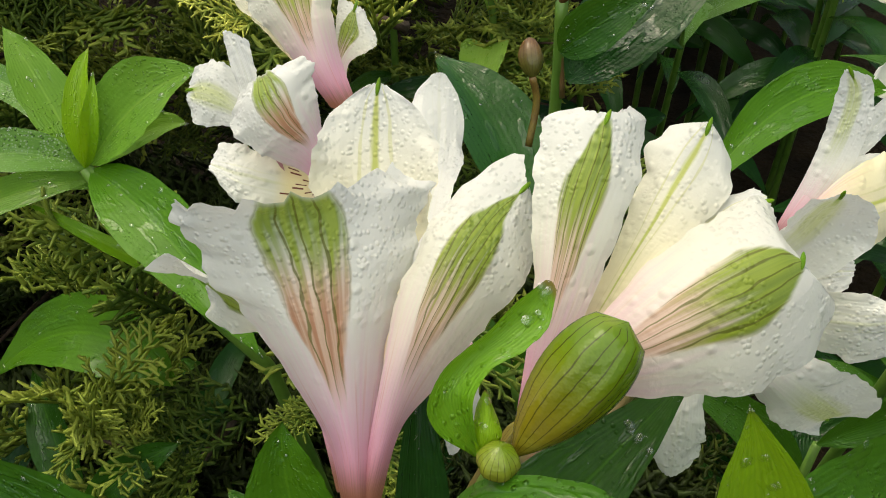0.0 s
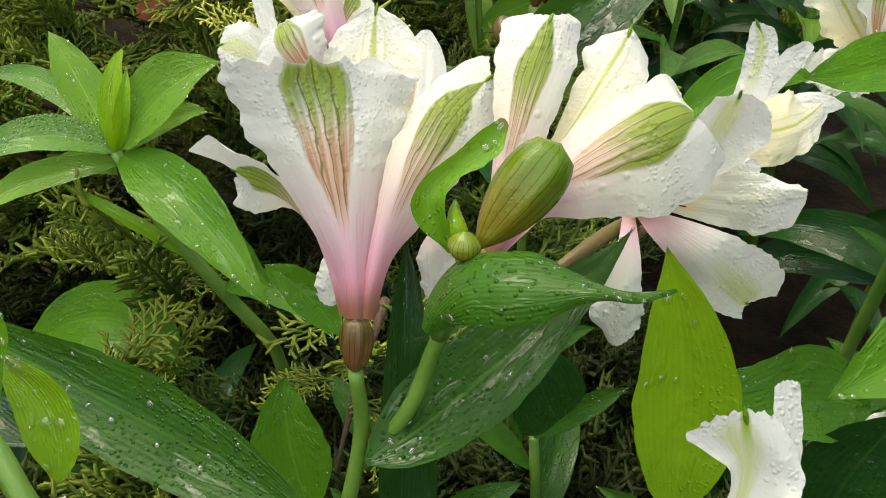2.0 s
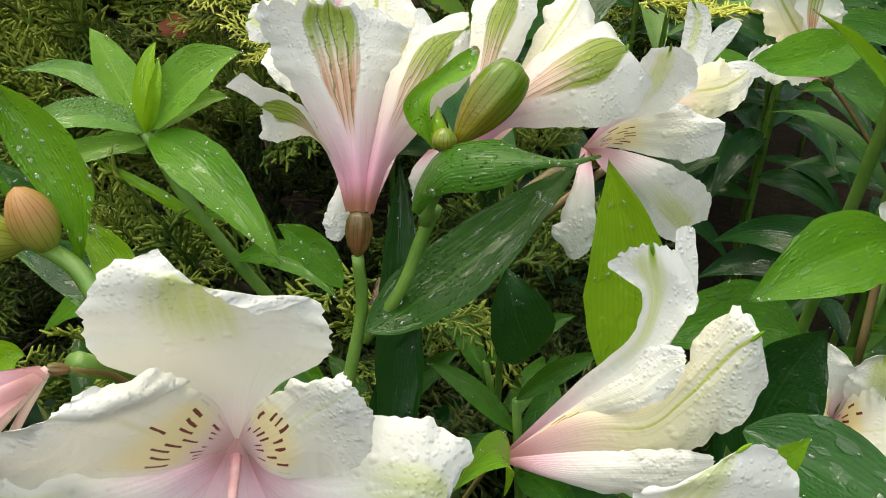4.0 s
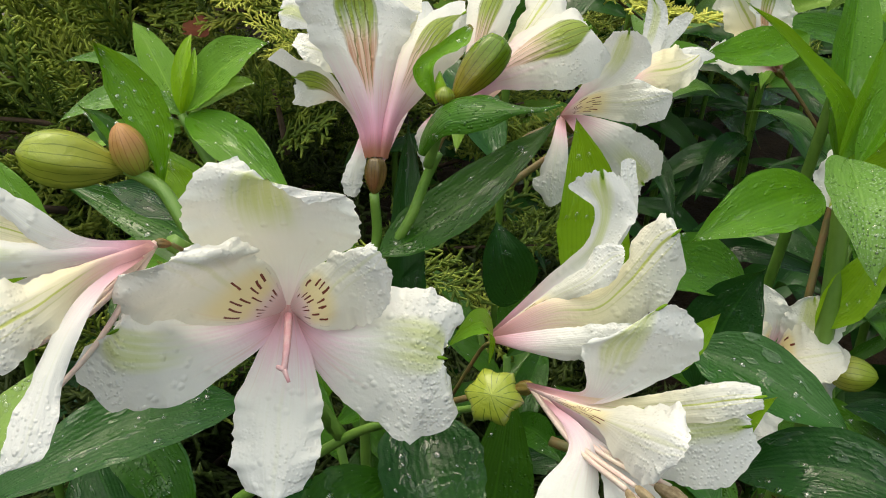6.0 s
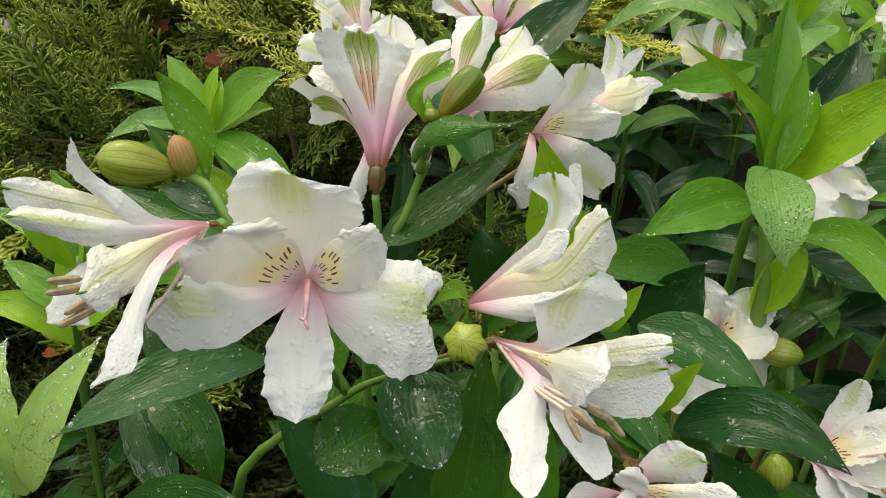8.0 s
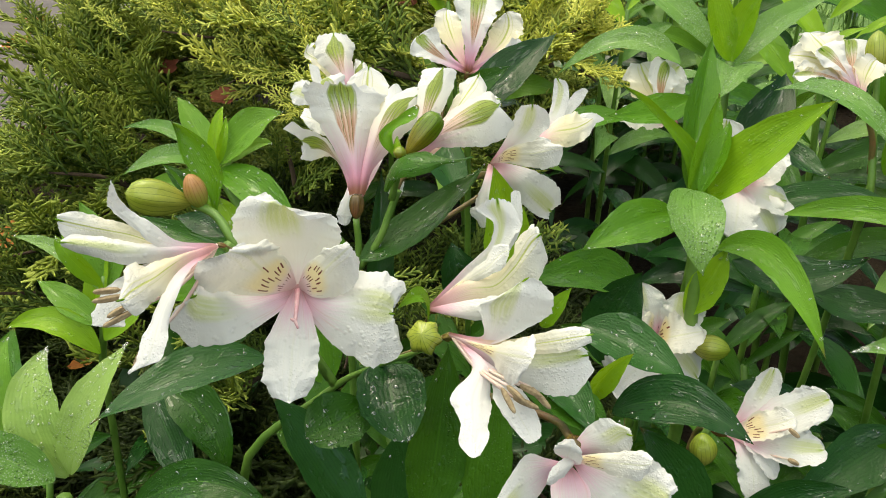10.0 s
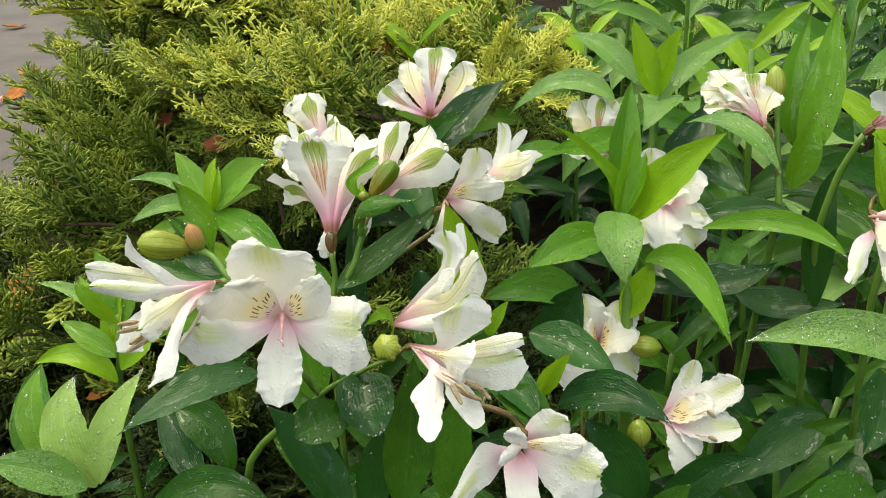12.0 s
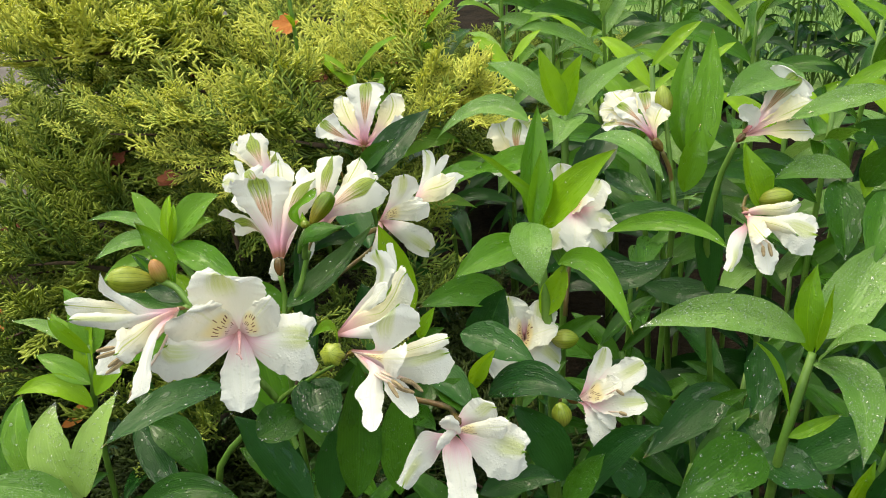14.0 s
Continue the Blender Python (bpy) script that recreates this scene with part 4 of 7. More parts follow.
shaped_leaf(p_tall, [(0.0033, 0.0471, 0.3844, 0.0007, 53, 0.0012, 59, 0.0012, 0.0005), (0.0014, 0.0480, 0.3881, 0.0023, 25, 0.0022, 64, 0.0010, -0.0008), (0.0006, 0.0493, 0.3908, 0.0028, 47, 0.0029, 41, -0.0008, 0.0003), (0.0021, 0.0514, 0.3927, 0.0018, 56, 0.0024, 30, -0.0020, 0.0011), (0.0057, 0.0534, 0.3947, 0.0015, 44, 0.0025, 12, -0.0017, 0.0008), (0.0085, 0.0556, 0.3961, 0.0019, 42, 0.0023, 11, -0.0008, -0.0003), (0.0103, 0.0570, 0.3981, 0.0006, 12, 0.0008, -12, -0.0002, -0.0004)], LEAF_LIT, 10, 0.03)
shaped_leaf(p_tall, [(0.0034, 0.0462, 0.3861, 0.0003, -2, 0.0003, 2, 0.0001, -0.0001), (0.0040, 0.0467, 0.3887, 0.0016, -38, 0.0018, -35, -0.0002, -0.0005), (0.0040, 0.0491, 0.3902, 0.0013, -55, 0.0016, -59, 0.0002, -0.0004), (0.0040, 0.0504, 0.3904, 0.0002, -24, 0.0003, -39, -0.0001, -0.0002)], LEAF_NEW, 2, 0.02)
shaped_leaf(p_tall, [(0.0004, 0.0429, 0.3749, 0.0012, -15, 0.0009, -37, -0.0006, 0.0001), (0.0019, 0.0406, 0.3803, 0.0040, -28, 0.0025, -11, -0.0036, 0.0006), (0.0053, 0.0383, 0.3855, 0.0053, -21, 0.0044, -13, -0.0030, 0.0002), (0.0098, 0.0361, 0.3877, 0.0060, -26, 0.0048, -24, -0.0021, 0.0002), (0.0139, 0.0352, 0.3882, 0.0053, -24, 0.0036, -24, -0.0012, 0.0005), (0.0170, 0.0343, 0.3887, 0.0035, -32, 0.0019, -26, -0.0011, 0.0004), (0.0199, 0.0332, 0.3890, 0.0011, -23, 0.0009, -35, -0.0006, 0.0004), (0.0226, 0.0313, 0.3898, 0.0011, -38, 0.0007, -25, -0.0002, 0.0001), (0.0270, 0.0309, 0.3909, 0.0003, 30, 0.0002, -8, -0.0002, -0.0003)], LEAF_MID, 40, 0.03)
leaf(p_tall, (-0.0083, 0.0422, 0.3512), (0.0101, 0.0536, 0.3586), (0.0320, 0.0686, 0.3743), 0.0174, -15, LEAF_MID, fold=0.15, drops=40)
leaf(p_tall, (0.0404, 0.0490, 0.3307), (0.0399, 0.0558, 0.3545), (0.0343, 0.0588, 0.3778), 0.0186, -10, LEAF_NEW, fold=0.3, drops=20)
leaf(p_tall, (-0.0049, 0.0437, 0.3125), (-0.0037, 0.0594, 0.3449), (-0.0034, 0.0743, 0.3703), 0.0111, 25, LEAF_DARK, fold=0.3)
leaf(p_tall, (-0.0075, 0.0489, 0.3058), (-0.0030, 0.0536, 0.3283), (0.0012, 0.0578, 0.3424), 0.0114, 0, LEAF_DARK)
tube("stem", [(-0.0098, 0.0487, 0.3630), (-0.0093, 0.0475, 0.3523), (-0.0124, 0.0418, 0.3338), (-0.0120, 0.0340, 0.0000)], [0.0011, 0.0012, 0.0013, 0.0016], STEM, p_tall)
tube("branch", [(0.0040, 0.0505, 0.3721), (0.0015, 0.0503, 0.3660), (-0.0021, 0.0479, 0.3567), (-0.0090, 0.0461, 0.3463)], [0.0012, 0.0012, 0.0012, 0.0012], STEM, p_tall)
pod("bud", (0.0161, 0.1324, 0.3791), (0.0156, 0.1380, 0.3843), 0.0045, BUD_BROWN, p_tall, label="small withered brown bud")
tube("bud_stalk", [(0.0161, 0.1325, 0.3792), (0.0172, 0.1323, 0.3743), (0.0159, 0.1287, 0.3669)], [0.0007, 0.0007, 0.0007], OVARY, p_tall)
water(p_tall)

p_back = thing("alstroemeria_plant", (0.035, 0.215, 0.000), "distant alstroemeria stem with one white pink-throated flower", "flowering plant", "flowering alstroemeria plants")
flower(p_back, (0.0282, 0.1821, 0.3761), (0.0276, 0.1822, 0.3714), [(0.0281, 0.1811, 0.3620), (0.0297, 0.1802, 0.3481)], [
    ("cream", (0.0447, 0.1958, 0.3883), (0.0461, 0.2028, 0.3989), 0.0146, 0),
    ("cream", (0.0201, 0.1979, 0.3905), (0.0180, 0.2096, 0.3989), 0.0126, 0),
    ("outer", (0.0155, 0.1837, 0.3832), (0.0055, 0.1879, 0.3911), 0.0175, -20),
    ("outer", (0.0418, 0.1795, 0.3814), (0.0549, 0.1805, 0.3850), 0.0180, 20),
    ("outer", (0.0307, 0.1842, 0.3930), (0.0333, 0.1967, 0.4084), 0.0233, 0),
], drops=10)
leaf(p_back, (0.0279, 0.1642, 0.3611), (0.0461, 0.1713, 0.3784), (0.0685, 0.1879, 0.3928), 0.0238, 0, LEAF_DARK)
leaf(p_back, (0.0256, 0.1652, 0.3678), (0.0336, 0.1620, 0.3762), (0.0464, 0.1629, 0.3842), 0.0125, 20, LEAF_MID)
leaf(p_back, (0.0243, 0.1551, 0.3237), (0.0110, 0.1824, 0.3407), (-0.0021, 0.2023, 0.3489), 0.0276, 20, LEAF_DARK)
tube("stem", [(0.0277, 0.1824, 0.3720), (0.0284, 0.1817, 0.3513), (0.0350, 0.2150, 0.0000)], [0.0016, 0.0016, 0.0016], STEM, p_back)
water(p_back)

p_front = thing("alstroemeria_plant", (-0.035, 0.030, 0.000), "low alstroemeria stem with open white flowers, buds and dark wet leaves", "flowering plant", "flowering alstroemeria plants")
flower(p_front, (-0.0215, 0.0051, 0.3627), (-0.0231, 0.0182, 0.3562), [(-0.0196, 0.0293, 0.3435), (-0.0117, 0.0297, 0.3284)], [
    ("fan", [(-0.0205, 0.0010, 0.3645, 0.0013, 49, 0.0016, 42, 0.0003, 0.0003), (-0.0210, 0.0044, 0.3709, 0.0061, 15, 0.0056, 13, 0.0008, -0.0000), (-0.0215, 0.0037, 0.3783, 0.0139, 3, 0.0125, 9, 0.0007, -0.0029), (-0.0219, 0.0024, 0.3844, 0.0136, -2, 0.0131, 1, 0.0010, -0.0050), (-0.0219, 0.0009, 0.3880, 0.0110, -12, 0.0119, -10, 0.0001, -0.0055), (-0.0219, 0.0006, 0.3886, 0.0069, -41, 0.0061, 15, 0.0003, -0.0036)]),
    ("face", [(-0.0208, 0.0003, 0.3642, 0.0016, -49, 0.0013, 19, -0.0000, -0.0007), (-0.0327, -0.0062, 0.3637, 0.0054, -24, 0.0064, 2, -0.0048, -0.0006), (-0.0391, -0.0124, 0.3671, 0.0100, -39, 0.0079, -6, -0.0044, -0.0028), (-0.0423, -0.0138, 0.3688, 0.0120, -41, 0.0063, -34, -0.0030, 0.0006), (-0.0434, -0.0133, 0.3697, 0.0101, -45, 0.0032, -43, 0.0038, 0.0013), (-0.0442, -0.0135, 0.3695, 0.0022, -96, 0.0023, -33, 0.0046, -0.0003)]),
    ("face", [(-0.0198, 0.0002, 0.3640, 0.0015, 21, 0.0016, -47, -0.0011, 0.0001), (-0.0112, -0.0046, 0.3622, 0.0066, 7, 0.0071, -47, -0.0023, -0.0027), (-0.0032, -0.0066, 0.3625, 0.0104, 14, 0.0129, -40, -0.0014, -0.0029), (0.0025, -0.0078, 0.3623, 0.0109, 7, 0.0145, -41, 0.0003, 0.0013), (0.0050, -0.0071, 0.3615, 0.0069, 14, 0.0091, -28, 0.0037, 0.0048), (0.0057, -0.0071, 0.3614, 0.0033, -9, 0.0038, -44, 0.0007, 0.0021)]),
    ("lower", [(-0.0203, 0.0010, 0.3655, 0.0017, -156, 0.0016, -156, 0.0004, 0.0004), (-0.0200, -0.0064, 0.3589, 0.0057, -162, 0.0050, -154, -0.0009, 0.0000), (-0.0206, -0.0120, 0.3525, 0.0080, -168, 0.0070, -165, -0.0007, -0.0014), (-0.0204, -0.0180, 0.3474, 0.0072, -164, 0.0065, -167, -0.0003, -0.0017), (-0.0204, -0.0209, 0.3440, 0.0049, -157, 0.0041, -154, -0.0005, -0.0009), (-0.0203, -0.0218, 0.3433, 0.0006, -157, 0.0007, -160, -0.0007, -0.0006)]),
    ("inner", [(-0.0211, 0.0002, 0.3650, 0.0013, -76, 0.0013, 50, 0.0004, 0.0001), (-0.0254, -0.0049, 0.3704, 0.0058, -69, 0.0057, 40, -0.0027, -0.0026), (-0.0287, -0.0092, 0.3773, 0.0122, -77, 0.0063, 51, -0.0035, -0.0047), (-0.0299, -0.0136, 0.3820, 0.0146, -96, 0.0054, 38, -0.0001, -0.0067), (-0.0322, -0.0147, 0.3832, 0.0077, -83, 0.0052, -15, 0.0063, -0.0045), (-0.0328, -0.0146, 0.3834, 0.0039, -50, 0.0034, -21, 0.0015, -0.0012)]),
    ("inner", [(-0.0196, 0.0002, 0.3650, 0.0012, 34, 0.0012, -49, 0.0002, 0.0002), (-0.0146, -0.0031, 0.3694, 0.0047, 21, 0.0040, -34, -0.0016, -0.0036), (-0.0091, -0.0052, 0.3761, 0.0037, 20, 0.0082, -43, -0.0020, -0.0053), (-0.0056, -0.0072, 0.3799, 0.0030, 2, 0.0074, -51, -0.0020, -0.0033), (-0.0043, -0.0071, 0.3810, 0.0024, -19, 0.0047, -49, -0.0010, -0.0012)]),
], drops=320, label="wide open white flower with brown-dashed pink throat")
tube("style", [(-0.0198, -0.0018, 0.3654), (-0.0191, -0.0082, 0.3641), (-0.0193, -0.0108, 0.3611)], [0.0007, 0.0006, 0.0005], STYLE, p_front, 6, 5)
tube("stigma", [(-0.0193, -0.0108, 0.3613), (-0.0204, -0.0110, 0.3620)], [0.0005, 0.0003], STYLE, p_front, 6, 3)
tube("stigma", [(-0.0193, -0.0108, 0.3613), (-0.0184, -0.0121, 0.3598)], [0.0005, 0.0003], STYLE, p_front, 6, 3)
flower(p_front, (-0.0395, -0.0019, 0.3786), (-0.0374, -0.0011, 0.3779), [(-0.0351, 0.0068, 0.3693), (-0.0206, 0.0148, 0.3345)], [
    ("cream", [(-0.0398, -0.0019, 0.3786, 0.0005, 180, 0.0005, -180, 0.0005, -0.0005), (-0.0496, -0.0076, 0.3808, 0.0016, 112, 0.0017, 172, 0.0003, -0.0000), (-0.0588, -0.0099, 0.3853, 0.0024, 161, 0.0025, -155, 0.0013, -0.0007), (-0.0667, -0.0118, 0.3881, 0.0031, 173, 0.0038, -119, 0.0008, -0.0004), (-0.0720, -0.0123, 0.3896, 0.0025, 153, 0.0039, -134, 0.0005, -0.0001), (-0.0738, -0.0129, 0.3905, 0.0013, 153, 0.0028, -138, 0.0003, -0.0013)]),
    ("face", [(-0.0397, -0.0021, 0.3783, 0.0006, -179, 0.0006, 179, 0.0004, -0.0004), (-0.0485, -0.0106, 0.3815, 0.0014, -169, 0.0018, -125, -0.0004, -0.0008), (-0.0572, -0.0144, 0.3831, 0.0030, -168, 0.0041, -121, -0.0002, -0.0006), (-0.0650, -0.0157, 0.3850, 0.0030, -167, 0.0033, -118, 0.0001, -0.0013), (-0.0710, -0.0163, 0.3861, 0.0027, -158, 0.0027, -106, 0.0005, -0.0008), (-0.0725, -0.0163, 0.3861, 0.0011, -148, 0.0012, -97, 0.0002, 0.0002)]),
    ("lower", [(-0.0395, -0.0028, 0.3790, 0.0005, -175, 0.0005, 175, 0.0004, -0.0004), (-0.0482, -0.0091, 0.3823, 0.0013, 149, 0.0021, -149, 0.0002, -0.0003), (-0.0525, -0.0118, 0.3859, 0.0030, 176, 0.0016, -129, 0.0005, -0.0011), (-0.0566, -0.0117, 0.3904, 0.0019, -164, 0.0015, -142, 0.0006, -0.0020), (-0.0597, -0.0122, 0.3938, 0.0025, 143, 0.0010, -159, 0.0012, -0.0021), (-0.0605, -0.0128, 0.3970, 0.0026, 165, 0.0018, -156, 0.0035, -0.0031)]),
    ("lower", [(-0.0414, -0.0042, 0.3786, 0.0006, 164, 0.0006, -164, 0.0003, -0.0003), (-0.0582, -0.0144, 0.3743, 0.0024, 156, 0.0041, -170, -0.0000, 0.0003), (-0.0615, -0.0198, 0.3705, 0.0046, 176, 0.0041, -163, -0.0005, 0.0004), (-0.0642, -0.0225, 0.3675, 0.0023, -173, 0.0047, -166, 0.0001, -0.0024), (-0.0653, -0.0229, 0.3669, 0.0006, 154, 0.0021, -154, 0.0003, -0.0024)]),
    ("lower", [(-0.0408, -0.0054, 0.3784, 0.0007, 161, 0.0007, -161, -0.0000, 0.0000), (-0.0451, -0.0174, 0.3770, 0.0019, -167, 0.0013, 164, -0.0006, -0.0021), (-0.0472, -0.0268, 0.3721, 0.0023, -166, 0.0020, -155, -0.0006, -0.0008), (-0.0479, -0.0336, 0.3676, 0.0031, -168, 0.0029, -163, -0.0006, -0.0009), (-0.0483, -0.0357, 0.3658, 0.0028, -174, 0.0021, -154, 0.0010, -0.0017), (-0.0522, -0.0371, 0.3632, 0.0006, 156, 0.0006, 24, 0.0003, -0.0028)]),
    ("cream", [(-0.0395, -0.0039, 0.3792, 0.0007, 171, 0.0007, -171, 0.0002, -0.0002), (-0.0452, -0.0115, 0.3798, 0.0011, 175, 0.0028, -109, -0.0010, 0.0005), (-0.0498, -0.0199, 0.3789, 0.0038, 171, 0.0043, -133, -0.0019, 0.0003), (-0.0535, -0.0259, 0.3782, 0.0055, 170, 0.0052, -132, -0.0033, -0.0005), (-0.0549, -0.0280, 0.3774, 0.0030, -171, 0.0045, -133, -0.0022, 0.0001), (-0.0555, -0.0286, 0.3774, 0.0013, -153, 0.0018, -128, -0.0011, -0.0006)]),
], drops=90, stamens=[((-0.0572, -0.0231, 0.3772), (-0.0629, -0.0252, 0.3776)), ((-0.0559, -0.0238, 0.3759), (-0.0631, -0.0262, 0.3756)), ((-0.0542, -0.0255, 0.3747), (-0.0591, -0.0287, 0.3729)), ((-0.0529, -0.0260, 0.3736), (-0.0601, -0.0298, 0.3709)), ((-0.0529, -0.0270, 0.3631), (-0.0546, -0.0301, 0.3593))], neck=0.06, label="creamy flower with pink tube, seen sideways")
flower(p_front, (0.0172, 0.0134, 0.3505), (0.0149, 0.0138, 0.3492), [(0.0135, 0.0203, 0.3424), (0.0082, 0.0234, 0.3278)], [
    ("lower", [(0.0149, 0.0140, 0.3504, 0.0005, 24, 0.0005, -24, -0.0002, 0.0002), (0.0360, 0.0196, 0.3663, 0.0012, 22, 0.0012, -22, -0.0004, 0.0004), (0.0389, 0.0232, 0.3746, 0.0012, 3, 0.0024, -3, 0.0003, -0.0006), (0.0390, 0.0266, 0.3824, 0.0012, 5, 0.0015, 2, -0.0008, -0.0004)]),
    ("face", [(0.0146, 0.0132, 0.3510, 0.0012, 78, 0.0006, -21, 0.0002, -0.0000), (0.0266, 0.0167, 0.3612, 0.0023, 48, 0.0032, 17, -0.0005, 0.0006), (0.0341, 0.0196, 0.3682, 0.0031, 55, 0.0032, 26, 0.0006, -0.0009), (0.0354, 0.0217, 0.3740, 0.0032, 26, 0.0046, 37, 0.0007, -0.0025), (0.0344, 0.0221, 0.3786, 0.0064, -18, 0.0055, 26, 0.0013, -0.0048), (0.0337, 0.0231, 0.3814, 0.0046, -7, 0.0042, -7, -0.0004, -0.0026)]),
    ("inner", [(0.0148, 0.0123, 0.3514, 0.0005, 32, 0.0005, -32, -0.0002, 0.0002), (0.0256, 0.0120, 0.3609, 0.0016, -2, 0.0015, -32, -0.0006, 0.0003), (0.0314, 0.0096, 0.3669, 0.0030, -13, 0.0022, -17, -0.0006, -0.0008), (0.0353, 0.0106, 0.3707, 0.0028, 2, 0.0031, -12, 0.0001, -0.0022), (0.0368, 0.0100, 0.3717, 0.0017, -3, 0.0018, -14, -0.0003, -0.0009)]),
    ("lower", [(0.0145, 0.0113, 0.3517, 0.0004, 51, 0.0004, -51, -0.0003, 0.0003), (0.0225, 0.0076, 0.3533, 0.0028, 10, 0.0014, -49, -0.0003, -0.0014), (0.0306, 0.0046, 0.3562, 0.0033, 9, 0.0038, -54, 0.0001, -0.0013), (0.0376, 0.0033, 0.3580, 0.0031, 25, 0.0035, -49, 0.0005, -0.0028), (0.0407, 0.0030, 0.3596, 0.0015, 24, 0.0028, -58, 0.0003, -0.0022)]),
    ("cream", [(0.0147, 0.0123, 0.3513, 0.0007, 31, 0.0006, -27, -0.0001, -0.0000), (0.0266, 0.0100, 0.3596, 0.0025, 9, 0.0048, -33, -0.0006, -0.0018), (0.0332, 0.0087, 0.3613, 0.0039, -12, 0.0046, -38, 0.0011, -0.0039), (0.0381, 0.0094, 0.3666, 0.0041, -24, 0.0056, -21, 0.0018, -0.0079), (0.0419, 0.0088, 0.3737, 0.0055, -34, 0.0074, -20, 0.0040, -0.0088), (0.0440, 0.0082, 0.3766, 0.0034, -28, 0.0063, -43, 0.0008, -0.0031), (0.0448, 0.0083, 0.3774, 0.0014, -42, 0.0021, -53, -0.0003, -0.0011)]),
], drops=70, neck=0.16, label="white half-open flower on a long pink tube")
flower(p_front, (0.0213, -0.0012, 0.3508), (0.0186, 0.0011, 0.3488), [(0.0151, 0.0078, 0.3421), (0.0005, 0.0136, 0.3320)], [
    ("cream", [(0.0206, -0.0024, 0.3520, 0.0002, 48, 0.0002, -48, -0.0005, 0.0005), (0.0358, -0.0064, 0.3512, 0.0015, 37, 0.0019, -4, -0.0011, 0.0012), (0.0461, -0.0084, 0.3538, 0.0026, 12, 0.0031, -31, -0.0012, 0.0006), (0.0534, -0.0094, 0.3561, 0.0030, 7, 0.0030, -28, 0.0001, -0.0000), (0.0573, -0.0099, 0.3572, 0.0018, -6, 0.0020, -27, -0.0001, -0.0000)]),
    ("face", [(0.0209, -0.0018, 0.3510, 0.0002, 66, 0.0002, -66, -0.0005, 0.0005), (0.0369, -0.0084, 0.3477, 0.0024, 16, 0.0051, -43, -0.0026, 0.0021), (0.0470, -0.0099, 0.3493, 0.0035, 13, 0.0093, -38, -0.0011, -0.0019), (0.0538, -0.0098, 0.3504, 0.0021, 13, 0.0096, -35, 0.0009, -0.0002), (0.0572, -0.0093, 0.3504, 0.0010, 28, 0.0041, -24, 0.0001, 0.0014)]),
    ("face", [(0.0207, -0.0016, 0.3514, 0.0007, 42, 0.0007, -34, -0.0006, 0.0003), (0.0314, -0.0049, 0.3518, 0.0025, 64, 0.0010, -14, -0.0008, 0.0019), (0.0342, -0.0050, 0.3576, 0.0053, 32, 0.0072, -18, -0.0003, 0.0019), (0.0353, -0.0060, 0.3639, 0.0064, 20, 0.0124, -30, -0.0023, 0.0006), (0.0367, -0.0063, 0.3673, 0.0034, 7, 0.0097, -38, -0.0045, 0.0042), (0.0381, -0.0052, 0.3693, 0.0010, -58, 0.0045, -32, -0.0042, 0.0051), (0.0405, -0.0044, 0.3707, 0.0001, 22, 0.0011, -22, -0.0034, 0.0016)]),
    ("inner", [(0.0205, -0.0033, 0.3524, 0.0003, 82, 0.0003, -82, -0.0004, 0.0004), (0.0316, -0.0103, 0.3524, 0.0017, -2, 0.0021, -56, -0.0005, -0.0005), (0.0353, -0.0174, 0.3560, 0.0047, 9, 0.0061, -53, -0.0019, -0.0030), (0.0384, -0.0227, 0.3589, 0.0064, -1, 0.0074, -52, -0.0020, -0.0039), (0.0406, -0.0255, 0.3601, 0.0046, -8, 0.0042, -47, -0.0026, -0.0032)]),
    ("lower", [(0.0222, -0.0024, 0.3508, 0.0006, 96, 0.0005, -129, -0.0006, 0.0005), (0.0288, -0.0137, 0.3483, 0.0023, -162, 0.0021, -168, -0.0011, -0.0007), (0.0266, -0.0202, 0.3445, 0.0057, -171, 0.0051, -162, 0.0002, -0.0002), (0.0265, -0.0281, 0.3423, 0.0030, -163, 0.0040, -168, -0.0004, -0.0007), (0.0264, -0.0340, 0.3396, 0.0030, -179, 0.0036, -180, -0.0007, -0.0015), (0.0266, -0.0366, 0.3390, 0.0012, -175, 0.0015, -165, -0.0006, -0.0009)]),
    ("lower", [(0.0222, -0.0025, 0.3505, 0.0004, 120, 0.0004, -120, -0.0006, 0.0006), (0.0323, -0.0143, 0.3471, 0.0008, -163, 0.0029, -155, -0.0018, 0.0011), (0.0362, -0.0215, 0.3441, 0.0033, -159, 0.0045, -176, -0.0014, 0.0005), (0.0394, -0.0263, 0.3412, 0.0030, -167, 0.0039, 175, -0.0002, 0.0013), (0.0417, -0.0300, 0.3384, 0.0017, -174, 0.0023, 164, -0.0005, -0.0003)]),
], drops=90, stamens=[((0.0336, -0.0238, 0.3504), (0.0369, -0.0284, 0.3459)), ((0.0364, -0.0241, 0.3478), (0.0429, -0.0270, 0.3464)), ((0.0409, -0.0221, 0.3494), (0.0459, -0.0262, 0.3457)), ((0.0349, -0.0236, 0.3509), (0.0392, -0.0271, 0.3485)), ((0.0381, -0.0227, 0.3504), (0.0435, -0.0256, 0.3491))], neck=0.1, label="cream white flower turned aside, brown anthers hanging")
